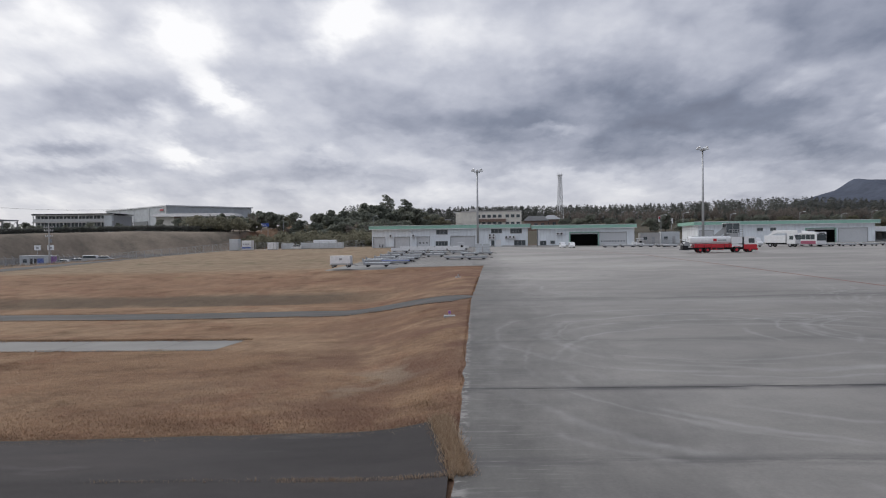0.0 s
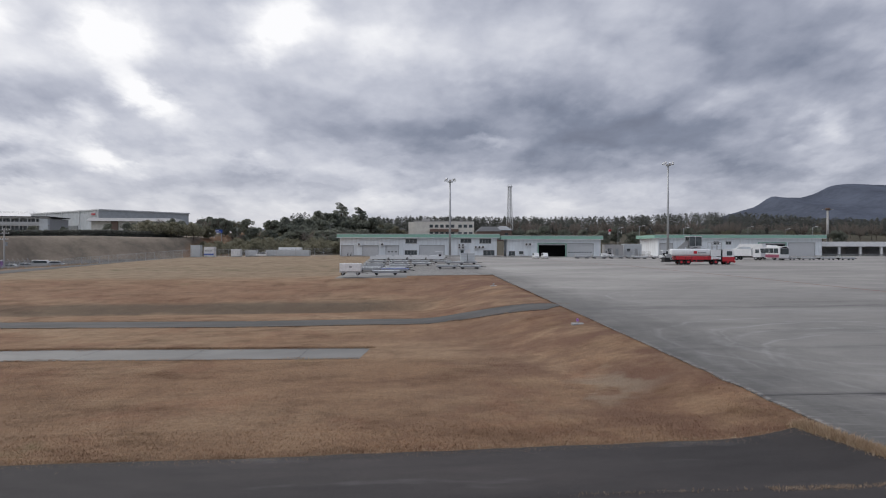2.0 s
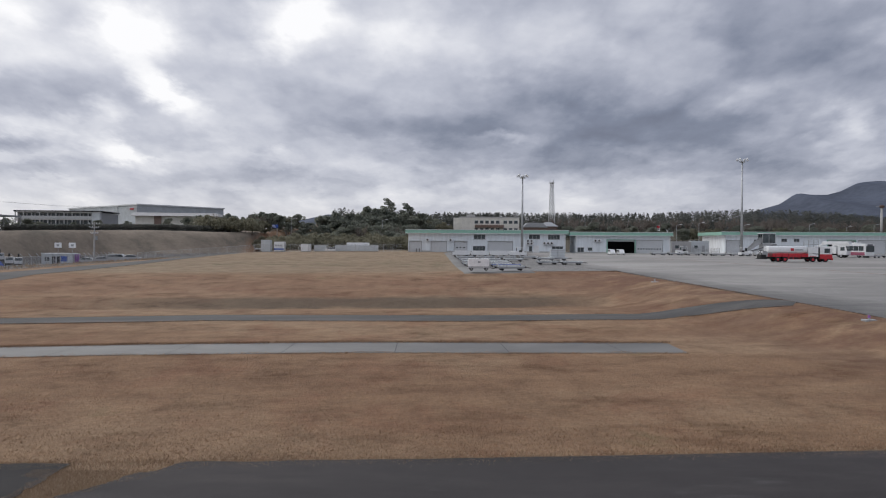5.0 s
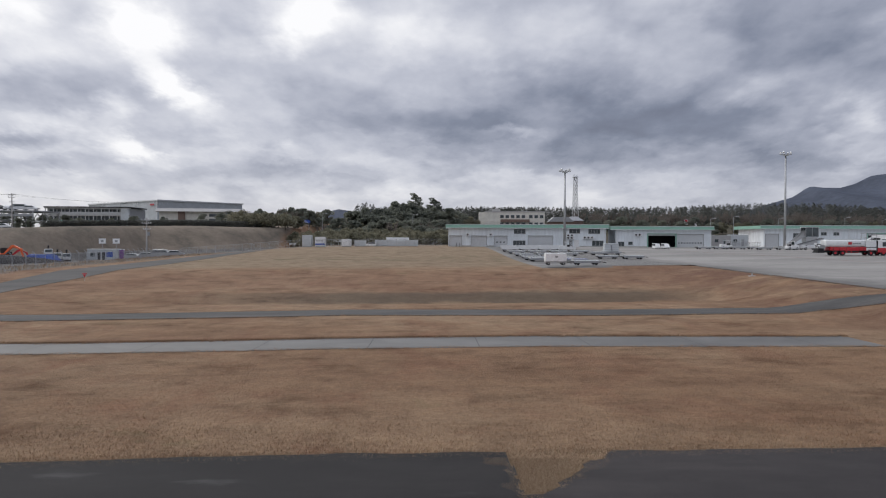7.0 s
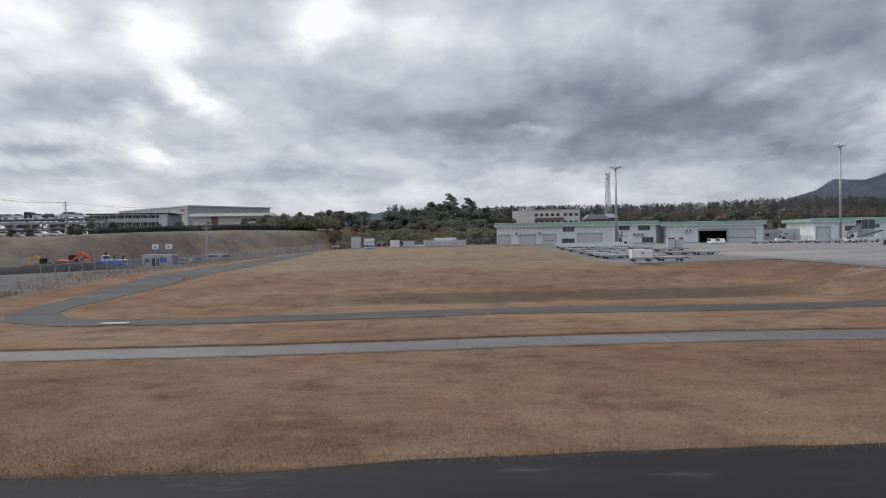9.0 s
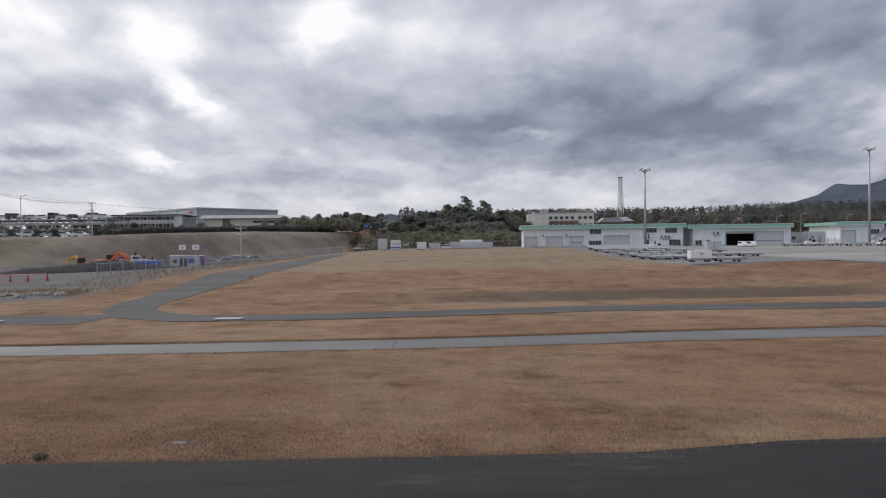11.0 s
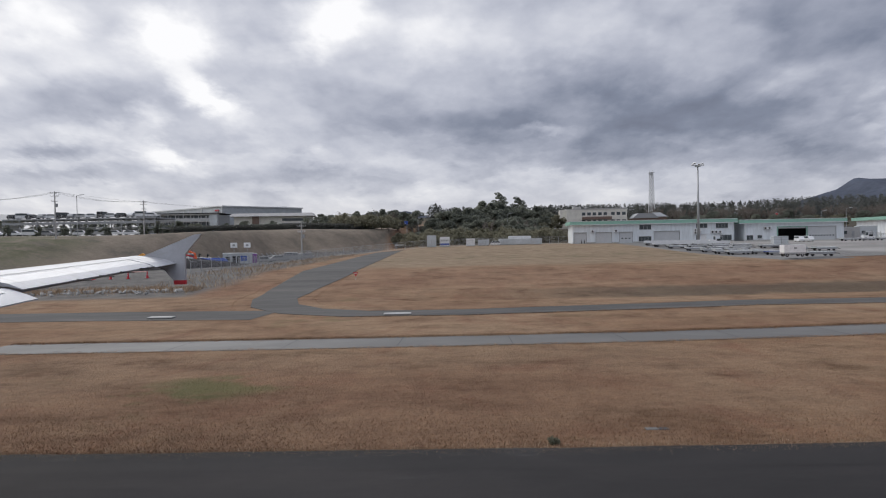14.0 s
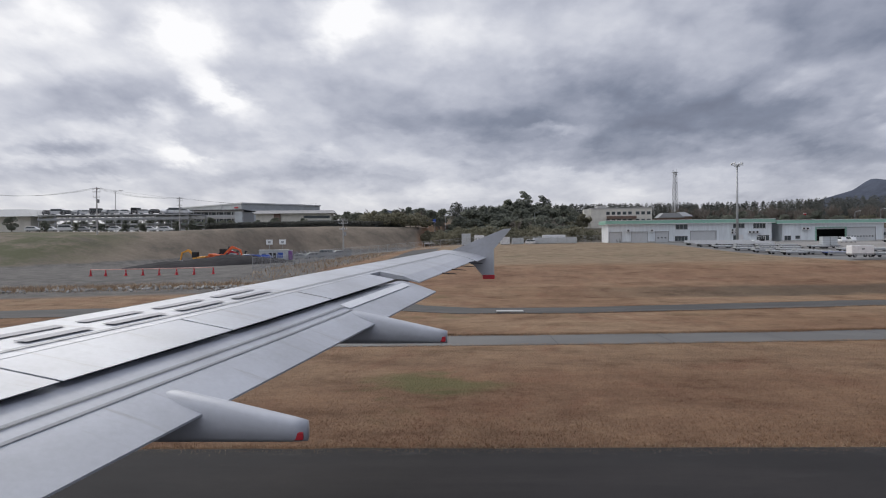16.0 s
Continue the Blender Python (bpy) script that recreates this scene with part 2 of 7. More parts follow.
def grass_colour(k):
    """Dry winter turf: beige, red-brown and faintly green patches at several sizes."""
    big = k.noise(0.055, 6, 0.66, (0.8, 1.1, 1), dist=0.3)
    mid = k.noise(0.45, 8, 0.72, (0.8, 1.1, 1))
    blot = k.noise(0.95, 7, 0.75, (1.0, 0.22, 1))
    red = k.noise(0.27, 7, 0.74, (1.0, 0.6, 1), dist=0.5)
    fine = k.noise(6.0, 6, 0.8)
    c = k.ramp(big, [(0.32, (0.200, 0.126, 0.083)), (0.45, (0.240, 0.158, 0.104)), (0.56, (0.285, 0.203, 0.138)), (0.70, (0.245, 0.175, 0.118))])
    x, y, z = plan_xyz(k, 26.0, 0.05)
    # paler, thinner turf in the far field
    pale = k.math("MULTIPLY", band(k, y, 84, 98), k.math("MULTIPLY", band(k, x, -80, -68), k.math("SUBTRACT", 1.0, band(k, x, -16, 2))))
    c = k.mix(k.ramp(red, [(0.50, (0, 0, 0)), (0.64, (0.58, 0.58, 0.58))]), c, (0.208, 0.112, 0.074))
    edge = k.math("MULTIPLY", band(k, y, 60, 72), k.math("SUBTRACT", 1.0, band(k, y, 78, 92)))
    c = k.mix(k.math("MULTIPLY", edge, 0.40), c, (0.205, 0.122, 0.086))
    c = k.mix(k.math("MULTIPLY", pale, 0.66), c, (0.250, 0.210, 0.155))
    c = k.mix(k.math("MULTIPLY", k.math("SUBTRACT", 1.0, band(k, y, 27, 33)), k.math("MULTIPLY", band(k, x, -46, -36), 0.10)), c, (0.33, 0.235, 0.160))
    c = k.mix(k.math("MULTIPLY", k.math("SUBTRACT", 1.0, band(k, y, 27, 33)), k.math("MULTIPLY", k.math("SUBTRACT", 1.0, band(k, x, -50, -40)), 0.26)), c, (0.172, 0.104, 0.074))
    c = k.mix(0.95, c, k.ramp(mid, [(0.30, (0.50, 0.45, 0.40)), (0.46, (0.95, 0.92, 0.90)), (0.62, (1.16, 1.15, 1.12))]), "MULTIPLY")
    c = k.mix(0.45, c, k.ramp(blot, [(0.30, (0.60, 0.56, 0.53)), (0.47, (0.98, 0.97, 0.96)), (0.68, (1.18, 1.17, 1.14))]), "MULTIPLY")
    c = k.mix(0.60, c, k.ramp(fine, [(0.30, (0.58, 0.55, 0.52)), (0.70, (1.30, 1.28, 1.22))]), "MULTIPLY")
    tuft = k.math("MULTIPLY", k.math("MULTIPLY", band(k, y, 106, 114), k.math("SUBTRACT", 1.0, band(k, y, 124, 132))), band(k, k.noise(0.45, 6, 0.7, (0.5, 0.8, 1)), 0.54, 0.62))
    c = k.mix(k.math("MULTIPLY", tuft, 0.7), c, (0.105, 0.100, 0.055))
    green = k.noise(0.13, 6, 0.7, (1, 0.8, 1), dist=0.4)
    c = k.mix(k.ramp(green, [(0.63, (0, 0, 0)), (0.74, (0.55, 0.55, 0.55))]), c, (0.110, 0.115, 0.050))
    c = k.mix(k.math("MULTIPLY", band(k, x, -16, 2), k.math("MULTIPLY", band(k, k.noise(0.30, 7, 0.7), 0.36, 0.60), 0.9)), c, (0.148, 0.084, 0.060))
    ex, ey = k.math("ADD", x, 3.6), k.math("SUBTRACT", y, 22.0)
    e2 = k.math("ADD", k.math("MULTIPLY", ex, ex), k.math("MULTIPLY", k.math("MULTIPLY", ey, ey), 0.5))
    c = k.mix(k.math("MULTIPLY", k.math("SUBTRACT", 1.0, band(k, e2, 0.0, 3.0)), 0.38), c, (0.34, 0.30, 0.23))
    # one greener patch close to the taxiway
    sep = k.t.nodes.new("ShaderNodeSeparateXYZ")
    k.link(k.where(), sep.inputs[0])
    dx, dy = k.math("ADD", x, 63.5), k.math("SUBTRACT", y, 21.3)
    d = k.math("ADD", k.math("MULTIPLY", dx, dx), k.math("MULTIPLY", k.math("MULTIPLY", dy, dy), 1.6))
    c = k.mix(k.math("MULTIPLY", k.math("SUBTRACT", 1.0, band(k, d, 0.5, 9.0)), 0.65), c, (0.105, 0.125, 0.050))
    return c, fine


def make_grass():
    k = Mat("dry_grass", 0.95, spec=0.1)
    c, fine = grass_colour(k)
    x, y, z = plan_xyz(k, 4.0, 0.22)
    # bare bank and gravelled site floor beyond the road
    soil = k.ramp(k.noise(0.12, 7, 0.68), [(0.34, (0.135, 0.120, 0.098)), (0.50, (0.205, 0.172, 0.138)), (0.66, (0.250, 0.210, 0.168))])
    soil = k.mix(0.6, soil, k.ramp(k.noise(1.4, 6, 0.75), [(0.3, (0.70, 0.70, 0.70)), (0.7, (1.2, 1.18, 1.15))]), "MULTIPLY")
    turf = k.math("MULTIPLY", k.math("SUBTRACT", 1.0, band(k, x, -150, -132)), band(k, k.noise(0.06, 6, 0.7, (1, 1, 2)), 0.40, 0.56))
    soil = k.mix(k.math("MULTIPLY", turf, 0.85), soil, (0.085, 0.094, 0.050))
    gravel = k.ramp(k.noise(0.5, 8, 0.75), [(0.32, (0.095, 0.090, 0.084)), (0.52, (0.150, 0.143, 0.134)), (0.70, (0.215, 0.200, 0.180))])
    fall = k.math("SUBTRACT", z, k.math("MULTIPLY", k.math("ADD", x, 85.0), 0.02))
    low = k.math("SUBTRACT", 1.0, band(k, k.math("ADD", fall, k.math("MULTIPLY", k.noise(0.3, 5, 0.6), 0.6)), 0.0, 0.5))
    soil = k.mix(low, soil, gravel)
    site = k.math("MULTIPLY", k.math("SUBTRACT", 1.0, band(k, x, -82.5, -79.5)), band(k, y, 60, 64))
    c = k.mix(site, c, soil)
    # leaf litter under the woods
    c = k.mix(k.math("MULTIPLY", band(k, y, 206, 222), band(k, x, -74, -66)), c, (0.085, 0.075, 0.056))
    c = k.mix(band(k, y, 300, 420), c, (0.085, 0.078, 0.058))
    # darker hollow in the field: dead grass, plus slope shade put into the colour
    hollow_dark = k.math("MULTIPLY", k.math("MULTIPLY", band(k, y, 58.8, 60.6), k.math("SUBTRACT", 1.0, band(k, y, 63.2, 66.0))), k.math("MULTIPLY", band(k, x, -62, -34), k.math("SUBTRACT", 1.0, band(k, x, -14, -5))))
    c = k.mix(k.math("MULTIPLY", hollow_dark, 0.72), c, (0.078, 0.066, 0.052))
    k.color(c)
    k.bump(fine, 0.8, 0.10)
    return k.m


def make_blades(name="grass_blades", lo=0.70, hi=1.30, tint=(1.0, 1.0, 1.0)):
    k = Mat(name, 0.9, spec=0.1)
    c, fine = grass_colour(k)
    f = k.ramp(k.rand(island=True), [(0.0, tuple(v * lo for v in tint)), (1.0, tuple(v * hi for v in tint))])
    k.color(k.mix(1.0, c, f, "MULTIPLY"))
    return k.m


def make_straw():
    k = Mat("straw", 0.9, spec=0.1)
    k.color(k.ramp(k.rand(island=True), [(0.0, (0.25, 0.170, 0.108)), (0.5, (0.39, 0.288, 0.195)), (1.0, (0.53, 0.42, 0.305))]))
    return k.m


def make_concrete(name, lo, hi, seams=True, streak=True):
    k = Mat(name, 0.70, spec=0.42)
    big = k.noise(0.06, 5, 0.6, (0.6, 1.2, 1), dist=0.6)
    mid = k.noise(0.5, 5, 0.65, (0.7, 0.9, 1), dist=0.8)
    fine = k.noise(14.0, 4, 0.7)
    c = k.ramp(big, [(0.28, lo), (0.50, tuple((a + b) / 2 for a, b in zip(lo, hi))), (0.68, hi)])
    c = k.mix(0.6, c, k.ramp(mid, [(0.30, (0.70, 0.70, 0.71)), (0.66, (1.14, 1.13, 1.11))]), "MULTIPLY")
    c = k.mix(0.5, c, k.ramp(fine, [(0.3, (0.80, 0.80, 0.80)), (0.7, (1.15, 1.15, 1.15))]), "MULTIPLY")
    if streak:
        # pale turning scuffs left by tyres, and grime along the grass edge
        wob = k.math("MULTIPLY", k.math("SUBTRACT", k.noise(0.35, 3, 0.5), 0.5), 1.6)
        plan = k.t.nodes.new("ShaderNodeSeparateXYZ")
        k.link(k.where(), plan.inputs[0])
        rg = random.Random(8)
        for cx, cy, r0, count, amount in ((11.5, 21.5, 7.6, 7, 0.28), (9.0, 27.0, 5.5, 5, 0.24), (17.5, 27.5, 3.4, 5, 0.27), (26.0, 36.0, 5.0, 5, 0.24), (33.0, 34.0, 12.0, 4, 0.22), (14.0, 48.0, 8.0, 4, 0.22)):
            for i in range(count):
                dx, dy = k.math("SUBTRACT", plan.outputs[0], cx + rg.uniform(-0.8, 0.8)), k.math("SUBTRACT", plan.outputs[1], cy + rg.uniform(-0.8, 0.8))
                d = k.math("SQRT", k.math("ADD", k.math("MULTIPLY", dx, dx), k.math("MULTIPLY", dy, dy)))
                off = k.math("ABSOLUTE", k.math("SUBTRACT", k.math("ADD", d, wob), r0 + i * rg.uniform(0.5, 0.9)))
                line = k.math("SUBTRACT", 1.0, band(k, off, 0.0, rg.uniform(0.10, 0.30)))
                gap = band(k, k.noise(0.16 + 0.02 * i, 4, 0.6, (1.0 + 0.13 * i, 1.0 + 0.01 * cx, 1)), 0.42, 0.60)
                c = k.mix(k.math("MULTIPLY", k.math("MULTIPLY", line, gap), amount), c, (0.37, 0.365, 0.355))
        sep = k.t.nodes.new("ShaderNodeSeparateXYZ")
        k.link(k.where(), sep.inputs[0])
        grime = k.math("ADD", k.math("MULTIPLY", sep.outputs[0], 0.10), k.math("MULTIPLY", k.noise(0.45, 6, 0.7, (1.4, 0.5, 1)), 0.85))
        c = k.mix(0.9, c, k.ramp(grime, [(0.40, (0.35, 0.35, 0.35)), (0.66, (0.66, 0.66, 0.66)), (0.95, (1.0, 1.0, 1.0))]), "MULTIPLY")
        # far concrete brightened: low-angle sheen put into the colour
        far_sheen = band(k, k.math("ADD", sep.outputs[1], k.math("MULTIPLY", k.noise(0.12, 5, 0.6), 14.0)), 42.0, 78.0)
        c = k.mix(far_sheen, c, k.mix(1.0, c, (1.34, 1.33, 1.32), "MULTIPLY"))
        # dark smears along the slab joints, short pale streaks by the edge
        for y0, half, amount in ((18.3, 0.5, 0.85), (12.6, 0.45, 0.6), (41.0, 2.0, 0.5), (26.0, 0.6, 0.35)):
            near = k.math("SUBTRACT", 1.0, band(k, k.math("ABSOLUTE", k.math("SUBTRACT", sep.outputs[1], y0)), 0.0, half))
            smear = k.math("MULTIPLY", near, k.math("MULTIPLY", band(k, k.noise(0.5, 5, 0.7, (0.5, 3, 1)), 0.38, 0.55), amount))
            c = k.mix(smear, c, (0.045, 0.043, 0.045))
        lines = k.math("MULTIPLY", band(k, k.noise(3.0, 5, 0.65, (0.30, 3.0, 1)), 0.55, 0.66), k.math("SUBTRACT", 1.0, band(k, sep.outputs[0], 1.2, 3.2)))
        c = k.mix(k.math("MULTIPLY", lines, 0.22), c, (0.30, 0.295, 0.28))
        rim = k.math("MULTIPLY", k.math("SUBTRACT", 1.0, band(k, sep.outputs[0], 0.02, 0.20)), band(k, k.noise(3.5, 5, 0.7), 0.46, 0.58))
        c = k.mix(k.math("MULTIPLY", rim, 0.45), c, (0.36, 0.35, 0.33))
        drift = k.noise(0.5, 4, 0.6, (0.12, 0.8, 1))
        c = k.mix(0.5, c, k.ramp(drift, [(0.33, (0.80, 0.80, 0.80)), (0.55, (1.04, 1.04, 1.03))]), "MULTIPLY")
    k.color(c)
    k.bump(fine, 0.25, 0.01)
    return k.m


def make_asphalt(name, col=(0.050, 0.050, 0.053), relaid=None):
    k = Mat(name, 0.88, spec=0.25)
    big = k.noise(0.30, 6, 0.65, (0.35, 1.3, 1), dist=0.4)
    mid = k.noise(1.6, 6, 0.7, (0.6, 1.2, 1))
    fine = k.noise(40.0, 3, 0.8)
    c = k.ramp(big, [(0.32, tuple(v * 0.74 for v in col)), (0.5, col), (0.68, tuple(v * w for v, w in zip(col, (1.42, 1.36, 1.32))))])
    c = k.mix(0.6, c, k.ramp(mid, [(0.3, (0.75, 0.75, 0.75)), (0.7, (1.2, 1.18, 1.16))]), "MULTIPLY")
    c = k.mix(0.6, c, k.ramp(fine, [(0.3, (0.7, 0.7, 0.7)), (0.75, (1.35, 1.35, 1.35))]), "MULTIPLY")
    if relaid is not None:
        x, y, z = plan_xyz(k, 0.8, 0.8)
        c = k.mix(band(k, x, relaid - 0.3, relaid + 0.3), c, k.mix(1.0, c, (1.75, 1.70, 1.68), "MULTIPLY"))
        # dust washed into pale streaks by the grass
        dust = k.math("MULTIPLY", band(k, k.noise(0.55, 5, 0.6, (0.55, 1.6, 1)), 0.60, 0.72), band(k, y, 11.0, 12.6))
        c = k.mix(k.math("MULTIPLY", dust, 0.45), c, (0.105, 0.100, 0.100))
    k.color(c)
    k.bump(fine, 0.5, 0.01)
    return k.m


def make_siding(name, col, pitch=0.25):
    k = Mat(name, 0.55, spec=0.4)
    w = k.t.nodes.new("ShaderNodeTexWave")
    w.inputs["Scale"].default_value = 1 / pitch / 2
    w.bands_direction = "X"
    k.link(k.where(local=True), w.inputs["Vector"])
    stain = k.noise(0.7, 5, 0.65, (2.5, 1, 0.35), local=True)
    c = k.mix(0.7, tuple(col), k.ramp(stain, [(0.32, (0.80, 0.80, 0.80)), (0.6, (1.05, 1.05, 1.05))]), "MULTIPLY")
    k.color(c)
    k.bump(w.outputs["Fac"], 0.28, 0.03)
    return k.m


def make_foliage(name, a, b):
    k = Mat(name, 0.8, spec=0.15)
    r = k.rand(island=True)
    o = k.rand()
    f = k.math("ADD", k.math("MULTIPLY", r, 0.6), k.math("MULTIPLY", o, 0.4))
    col = k.ramp(f, [(0.1, a), (0.9, b)])
    k.color(col)
    tr = k.t.nodes.new("ShaderNodeBsdfTranslucent")
    k.link(col, tr.inputs[0])
    mixed = k.t.nodes.new("ShaderNodeMixShader")
    mixed.inputs[0].default_value = 0.5
    out = k.t.nodes["Material Output"]
    k.link(k.b.outputs[0], mixed.inputs[1]), k.link(tr.outputs[0], mixed.inputs[2]), k.link(mixed.outputs[0], out.inputs[0])
    return k.m


def make_glass(name, tint=(0.05, 0.06, 0.065), rough=0.08):
    k = Mat(name, rough, 0.0, 0.35)
    k.color(k.ramp(k.noise(0.8, 3, local=True), [(0.35, tint), (0.65, tuple(v * 1.8 for v in tint))]))
    return k.m


def make_wing_skin():
    """Pale grey aircraft paint with dirt drawn out along the airflow."""
    k = Mat("wing_grey", 0.42, 0.0, 0.5)
    broad = k.noise(0.9, 5, 0.6, local=True)
    flow = k.noise(2.2, 6, 0.65, (0.25, 3.0, 0.6), local=True)
    c = k.ramp(broad, [(0.34, (0.375, 0.385, 0.41)), (0.62, (0.465, 0.48, 0.515))])
    c = k.mix(k.math("MULTIPLY", band(k, flow, 0.54, 0.72), 0.6), c, (0.30, 0.285, 0.28))
    c = k.mix(0.5, c, k.ramp(k.noise(18.0, 4, 0.6, local=True), [(0.3, (0.90, 0.90, 0.90)), (0.7, (1.06, 1.06, 1.06))]), "MULTIPLY")
    k.color(c)
    return k.m


M = dict(
    grass=make_grass(), blades=make_blades("grass_blades", 0.9, 1.6), straw=make_straw(),
    concrete=make_concrete("apron_concrete", (0.140, 0.134, 0.125), (0.250, 0.240, 0.225)),
    strip=make_concrete("strip_concrete", (0.088, 0.085, 0.080), (0.188, 0.184, 0.176), streak=False),
    asphalt=make_asphalt("asphalt", (0.0235, 0.0218, 0.0222), -29.5), road=make_asphalt("road_asphalt", (0.082, 0.080, 0.078)),
    soil=simple("dark_soil", (0.040, 0.038, 0.040), 0.95, var=0.25, scale=0.5, spec=0.1, local=False),
    siding=make_siding("pale_siding", (0.72, 0.77, 0.81)), siding_white=make_siding("white_siding", (0.78, 0.82, 0.86), 0.4),
    green=simple("green_trim", (0.26, 0.46, 0.38), 0.55), door=simple("shutter", (0.58, 0.60, 0.62), 0.5, var=0.06),
    dark=simple("dark_interior", (0.025, 0.025, 0.028), 0.9), roof=simple("roof_sheet", (0.33, 0.42, 0.38), 0.6),
    frame=simple("aluminium", (0.45, 0.46, 0.47), 0.4, 0.6), glass=make_glass("window_glass"),
    white=simple("white_paint", (0.74, 0.75, 0.76), 0.4, var=0.08), grey=simple("grey_paint", (0.33, 0.34, 0.35), 0.55),
    red=simple("red_paint", (0.50, 0.030, 0.042), 0.4, var=0.12), steel=simple("galvanised_steel", (0.42, 0.43, 0.44), 0.5, 0.4),
    black=simple("black_rubber", (0.022, 0.022, 0.024), 0.85), orange=simple("orange_paint", (0.75, 0.13, 0.04), 0.5),
    yellow=simple("yellow_paint", (0.70, 0.33, 0.05), 0.5), blue=simple("blue_sheet", (0.05, 0.11, 0.42), 0.6),
    purple=simple("purple_panel", (0.30, 0.12, 0.38), 0.5), beige=simple("beige_wall", (0.70, 0.68, 0.62), 0.75, scale=0.4),
    conc_wall=simple("concrete_wall", (0.44, 0.43, 0.42), 0.8, scale=0.5), pale=simple("pale_panel", (0.52, 0.55, 0.57), 0.55, scale=0.3),
    # leaf and twig colours lightened to stand for haze over distant trees
    leaf=make_foliage("evergreen_leaves", (0.138, 0.155, 0.132), (0.300, 0.310, 0.252)),
    leaf2=make_foliage("olive_leaves", (0.150, 0.150, 0.108), (0.285, 0.268, 0.195)),
    conifer=make_foliage("conifer_needles", (0.106, 0.112, 0.104), (0.192, 0.194, 0.172)),
    twig=make_foliage("bare_twigs", (0.165, 0.145, 0.128), (0.27, 0.24, 0.21)),
    bark=simple("bark", (0.12, 0.10, 0.085), 0.9, var=0.25, scale=4),
    # far woods: blue-grey with the haze of distance mixed into the colour
    far=simple("hazy_mountain", (0.086, 0.098, 0.128), 0.95, var=0.22, scale=0.006, spec=0.05, local=False),
    brown=simple("brown_wall", (0.20, 0.14, 0.115), 0.8), teal=simple("green_band", (0.05, 0.24, 0.15), 0.5),
    crimson=simple("faded_crimson", (0.36, 0.10, 0.16), 0.5), bar=simple("faded_bar", (0.62, 0.36, 0.32), 0.6, var=0.3), rubble=simple("pale_rubble", (0.40, 0.39, 0.37), 0.9, var=0.3, scale=1.5), cover=simple("cart_cover", (0.80, 0.81, 0.82), 0.6, var=0.10),
    wing=make_wing_skin(), wing_dark=simple("wing_gap_shade", (0.13, 0.13, 0.14), 0.7), letter=simple("dark_grey_marking", (0.24, 0.24, 0.27), 0.5),
    sealant=simple("joint_sealant", (0.055, 0.055, 0.057), 0.8), paint_line=simple("faded_line", (0.24, 0.13, 0.11), 0.8, var=0.3, local=False),
)


# ---- mesh helpers ----
def mesh_of(bm, name, mat, smooth=False):
    me = bpy.data.meshes.new(name)
    bm.to_mesh(me)
    bm.free()
    me.materials.append(mat)
    if smooth:
        me.polygons.foreach_set("use_smooth", [True] * len(me.polygons))
    return me


def part(name, bm, material, parent=None, label="", smooth=False):
    ob = new(name, mesh_of(bm, name, material, smooth))
    if parent is not None:
        ob.parent = parent
    if label:
        ob["label"] = label
    return ob


def thing(name, m, label, category, group="", kind=""):
    ob = new(name)
    ob.empty_display_size = 0.2
    ob.matrix_world = m
    return tagged(ob, label, category, group, kind)


def box(bm, x0, x1, y0, y1, z0, z1, bevel=0.0, top=None):
    """A box; top=(dx0, dx1, dy0, dy1) draws its upper face in."""
    t = top or (0, 0, 0, 0)
    vs = [bm.verts.new(p) for p in ((x0, y0, z0), (x1, y0, z0), (x1, y1, z0), (x0, y1, z0), (x0 + t[0], y0 + t[2], z1), (x1 - t[1], y0 + t[2], z1), (x1 - t[1], y1 - t[3], z1), (x0 + t[0], y1 - t[3], z1))]
    fs = [bm.faces.new([vs[i] for i in f]) for f in ((3, 2, 1, 0), (4, 5, 6, 7), (0, 1, 5, 4), (1, 2, 6, 5), (2, 3, 7, 6), (3, 0, 4, 7))]
    if bevel > 0:
        es = list({e for f in fs for e in f.edges})
        bmesh.ops.bevel(bm, geom=es, offset=bevel, segments=2, affect="EDGES", profile=0.5)
    return bm


def rod(bm, a, b, r0, r1=None, n=8):
    """A tapered round bar from a to b."""
    a, b = Vector(a), Vector(b)
    d = b - a
    m = Matrix.Translation((a + b) / 2) @ d.to_track_quat("Z", "Y").to_matrix().to_4x4()
    bmesh.ops.create_cone(bm, cap_ends=True, segments=n, radius1=r0, radius2=r0 if r1 is None else r1, depth=d.length, matrix=m)
    return bm


def B():
    return bmesh.new()


def prism(bm, outline, y0, y1):
    """Outline in x, z drawn out from y0 to y1."""
    a = [bm.verts.new((x, y0, z)) for x, z in outline]
    b = [bm.verts.new((x, y1, z)) for x, z in outline]
    n = len(outline)
    bm.faces.new(a)
    bm.faces.new(list(reversed(b)))
    for i in range(n):
        bm.faces.new((a[i], b[i], b[(i + 1) % n], a[(i + 1) % n]))
    bmesh.ops.recalc_face_normals(bm, faces=bm.faces)
    return bm


# ---- terrain ----
def lerp(v, xs, ys):
    return float(np.interp(v, xs, ys))


def smooth(a, b, v):
    v = min(1.0, max(0.0, (v - a) / (b - a)))
    return v * v * (3 - 2 * v)


def side_fall(x, y):
    w = smooth(95, 185, y)
    near = lerp(x, (-130, -110, -90, -60, -40, -20, 0, 60), (-1.5, -1.1, -0.65, -0.52, -0.45, -0.26, 0, 0.6))
    return w * lerp(x, (-130, -110, -85, -65, -40), (-3.0, -2.6, -0.8, 0.7, 0.96)) + (1 - w) * near


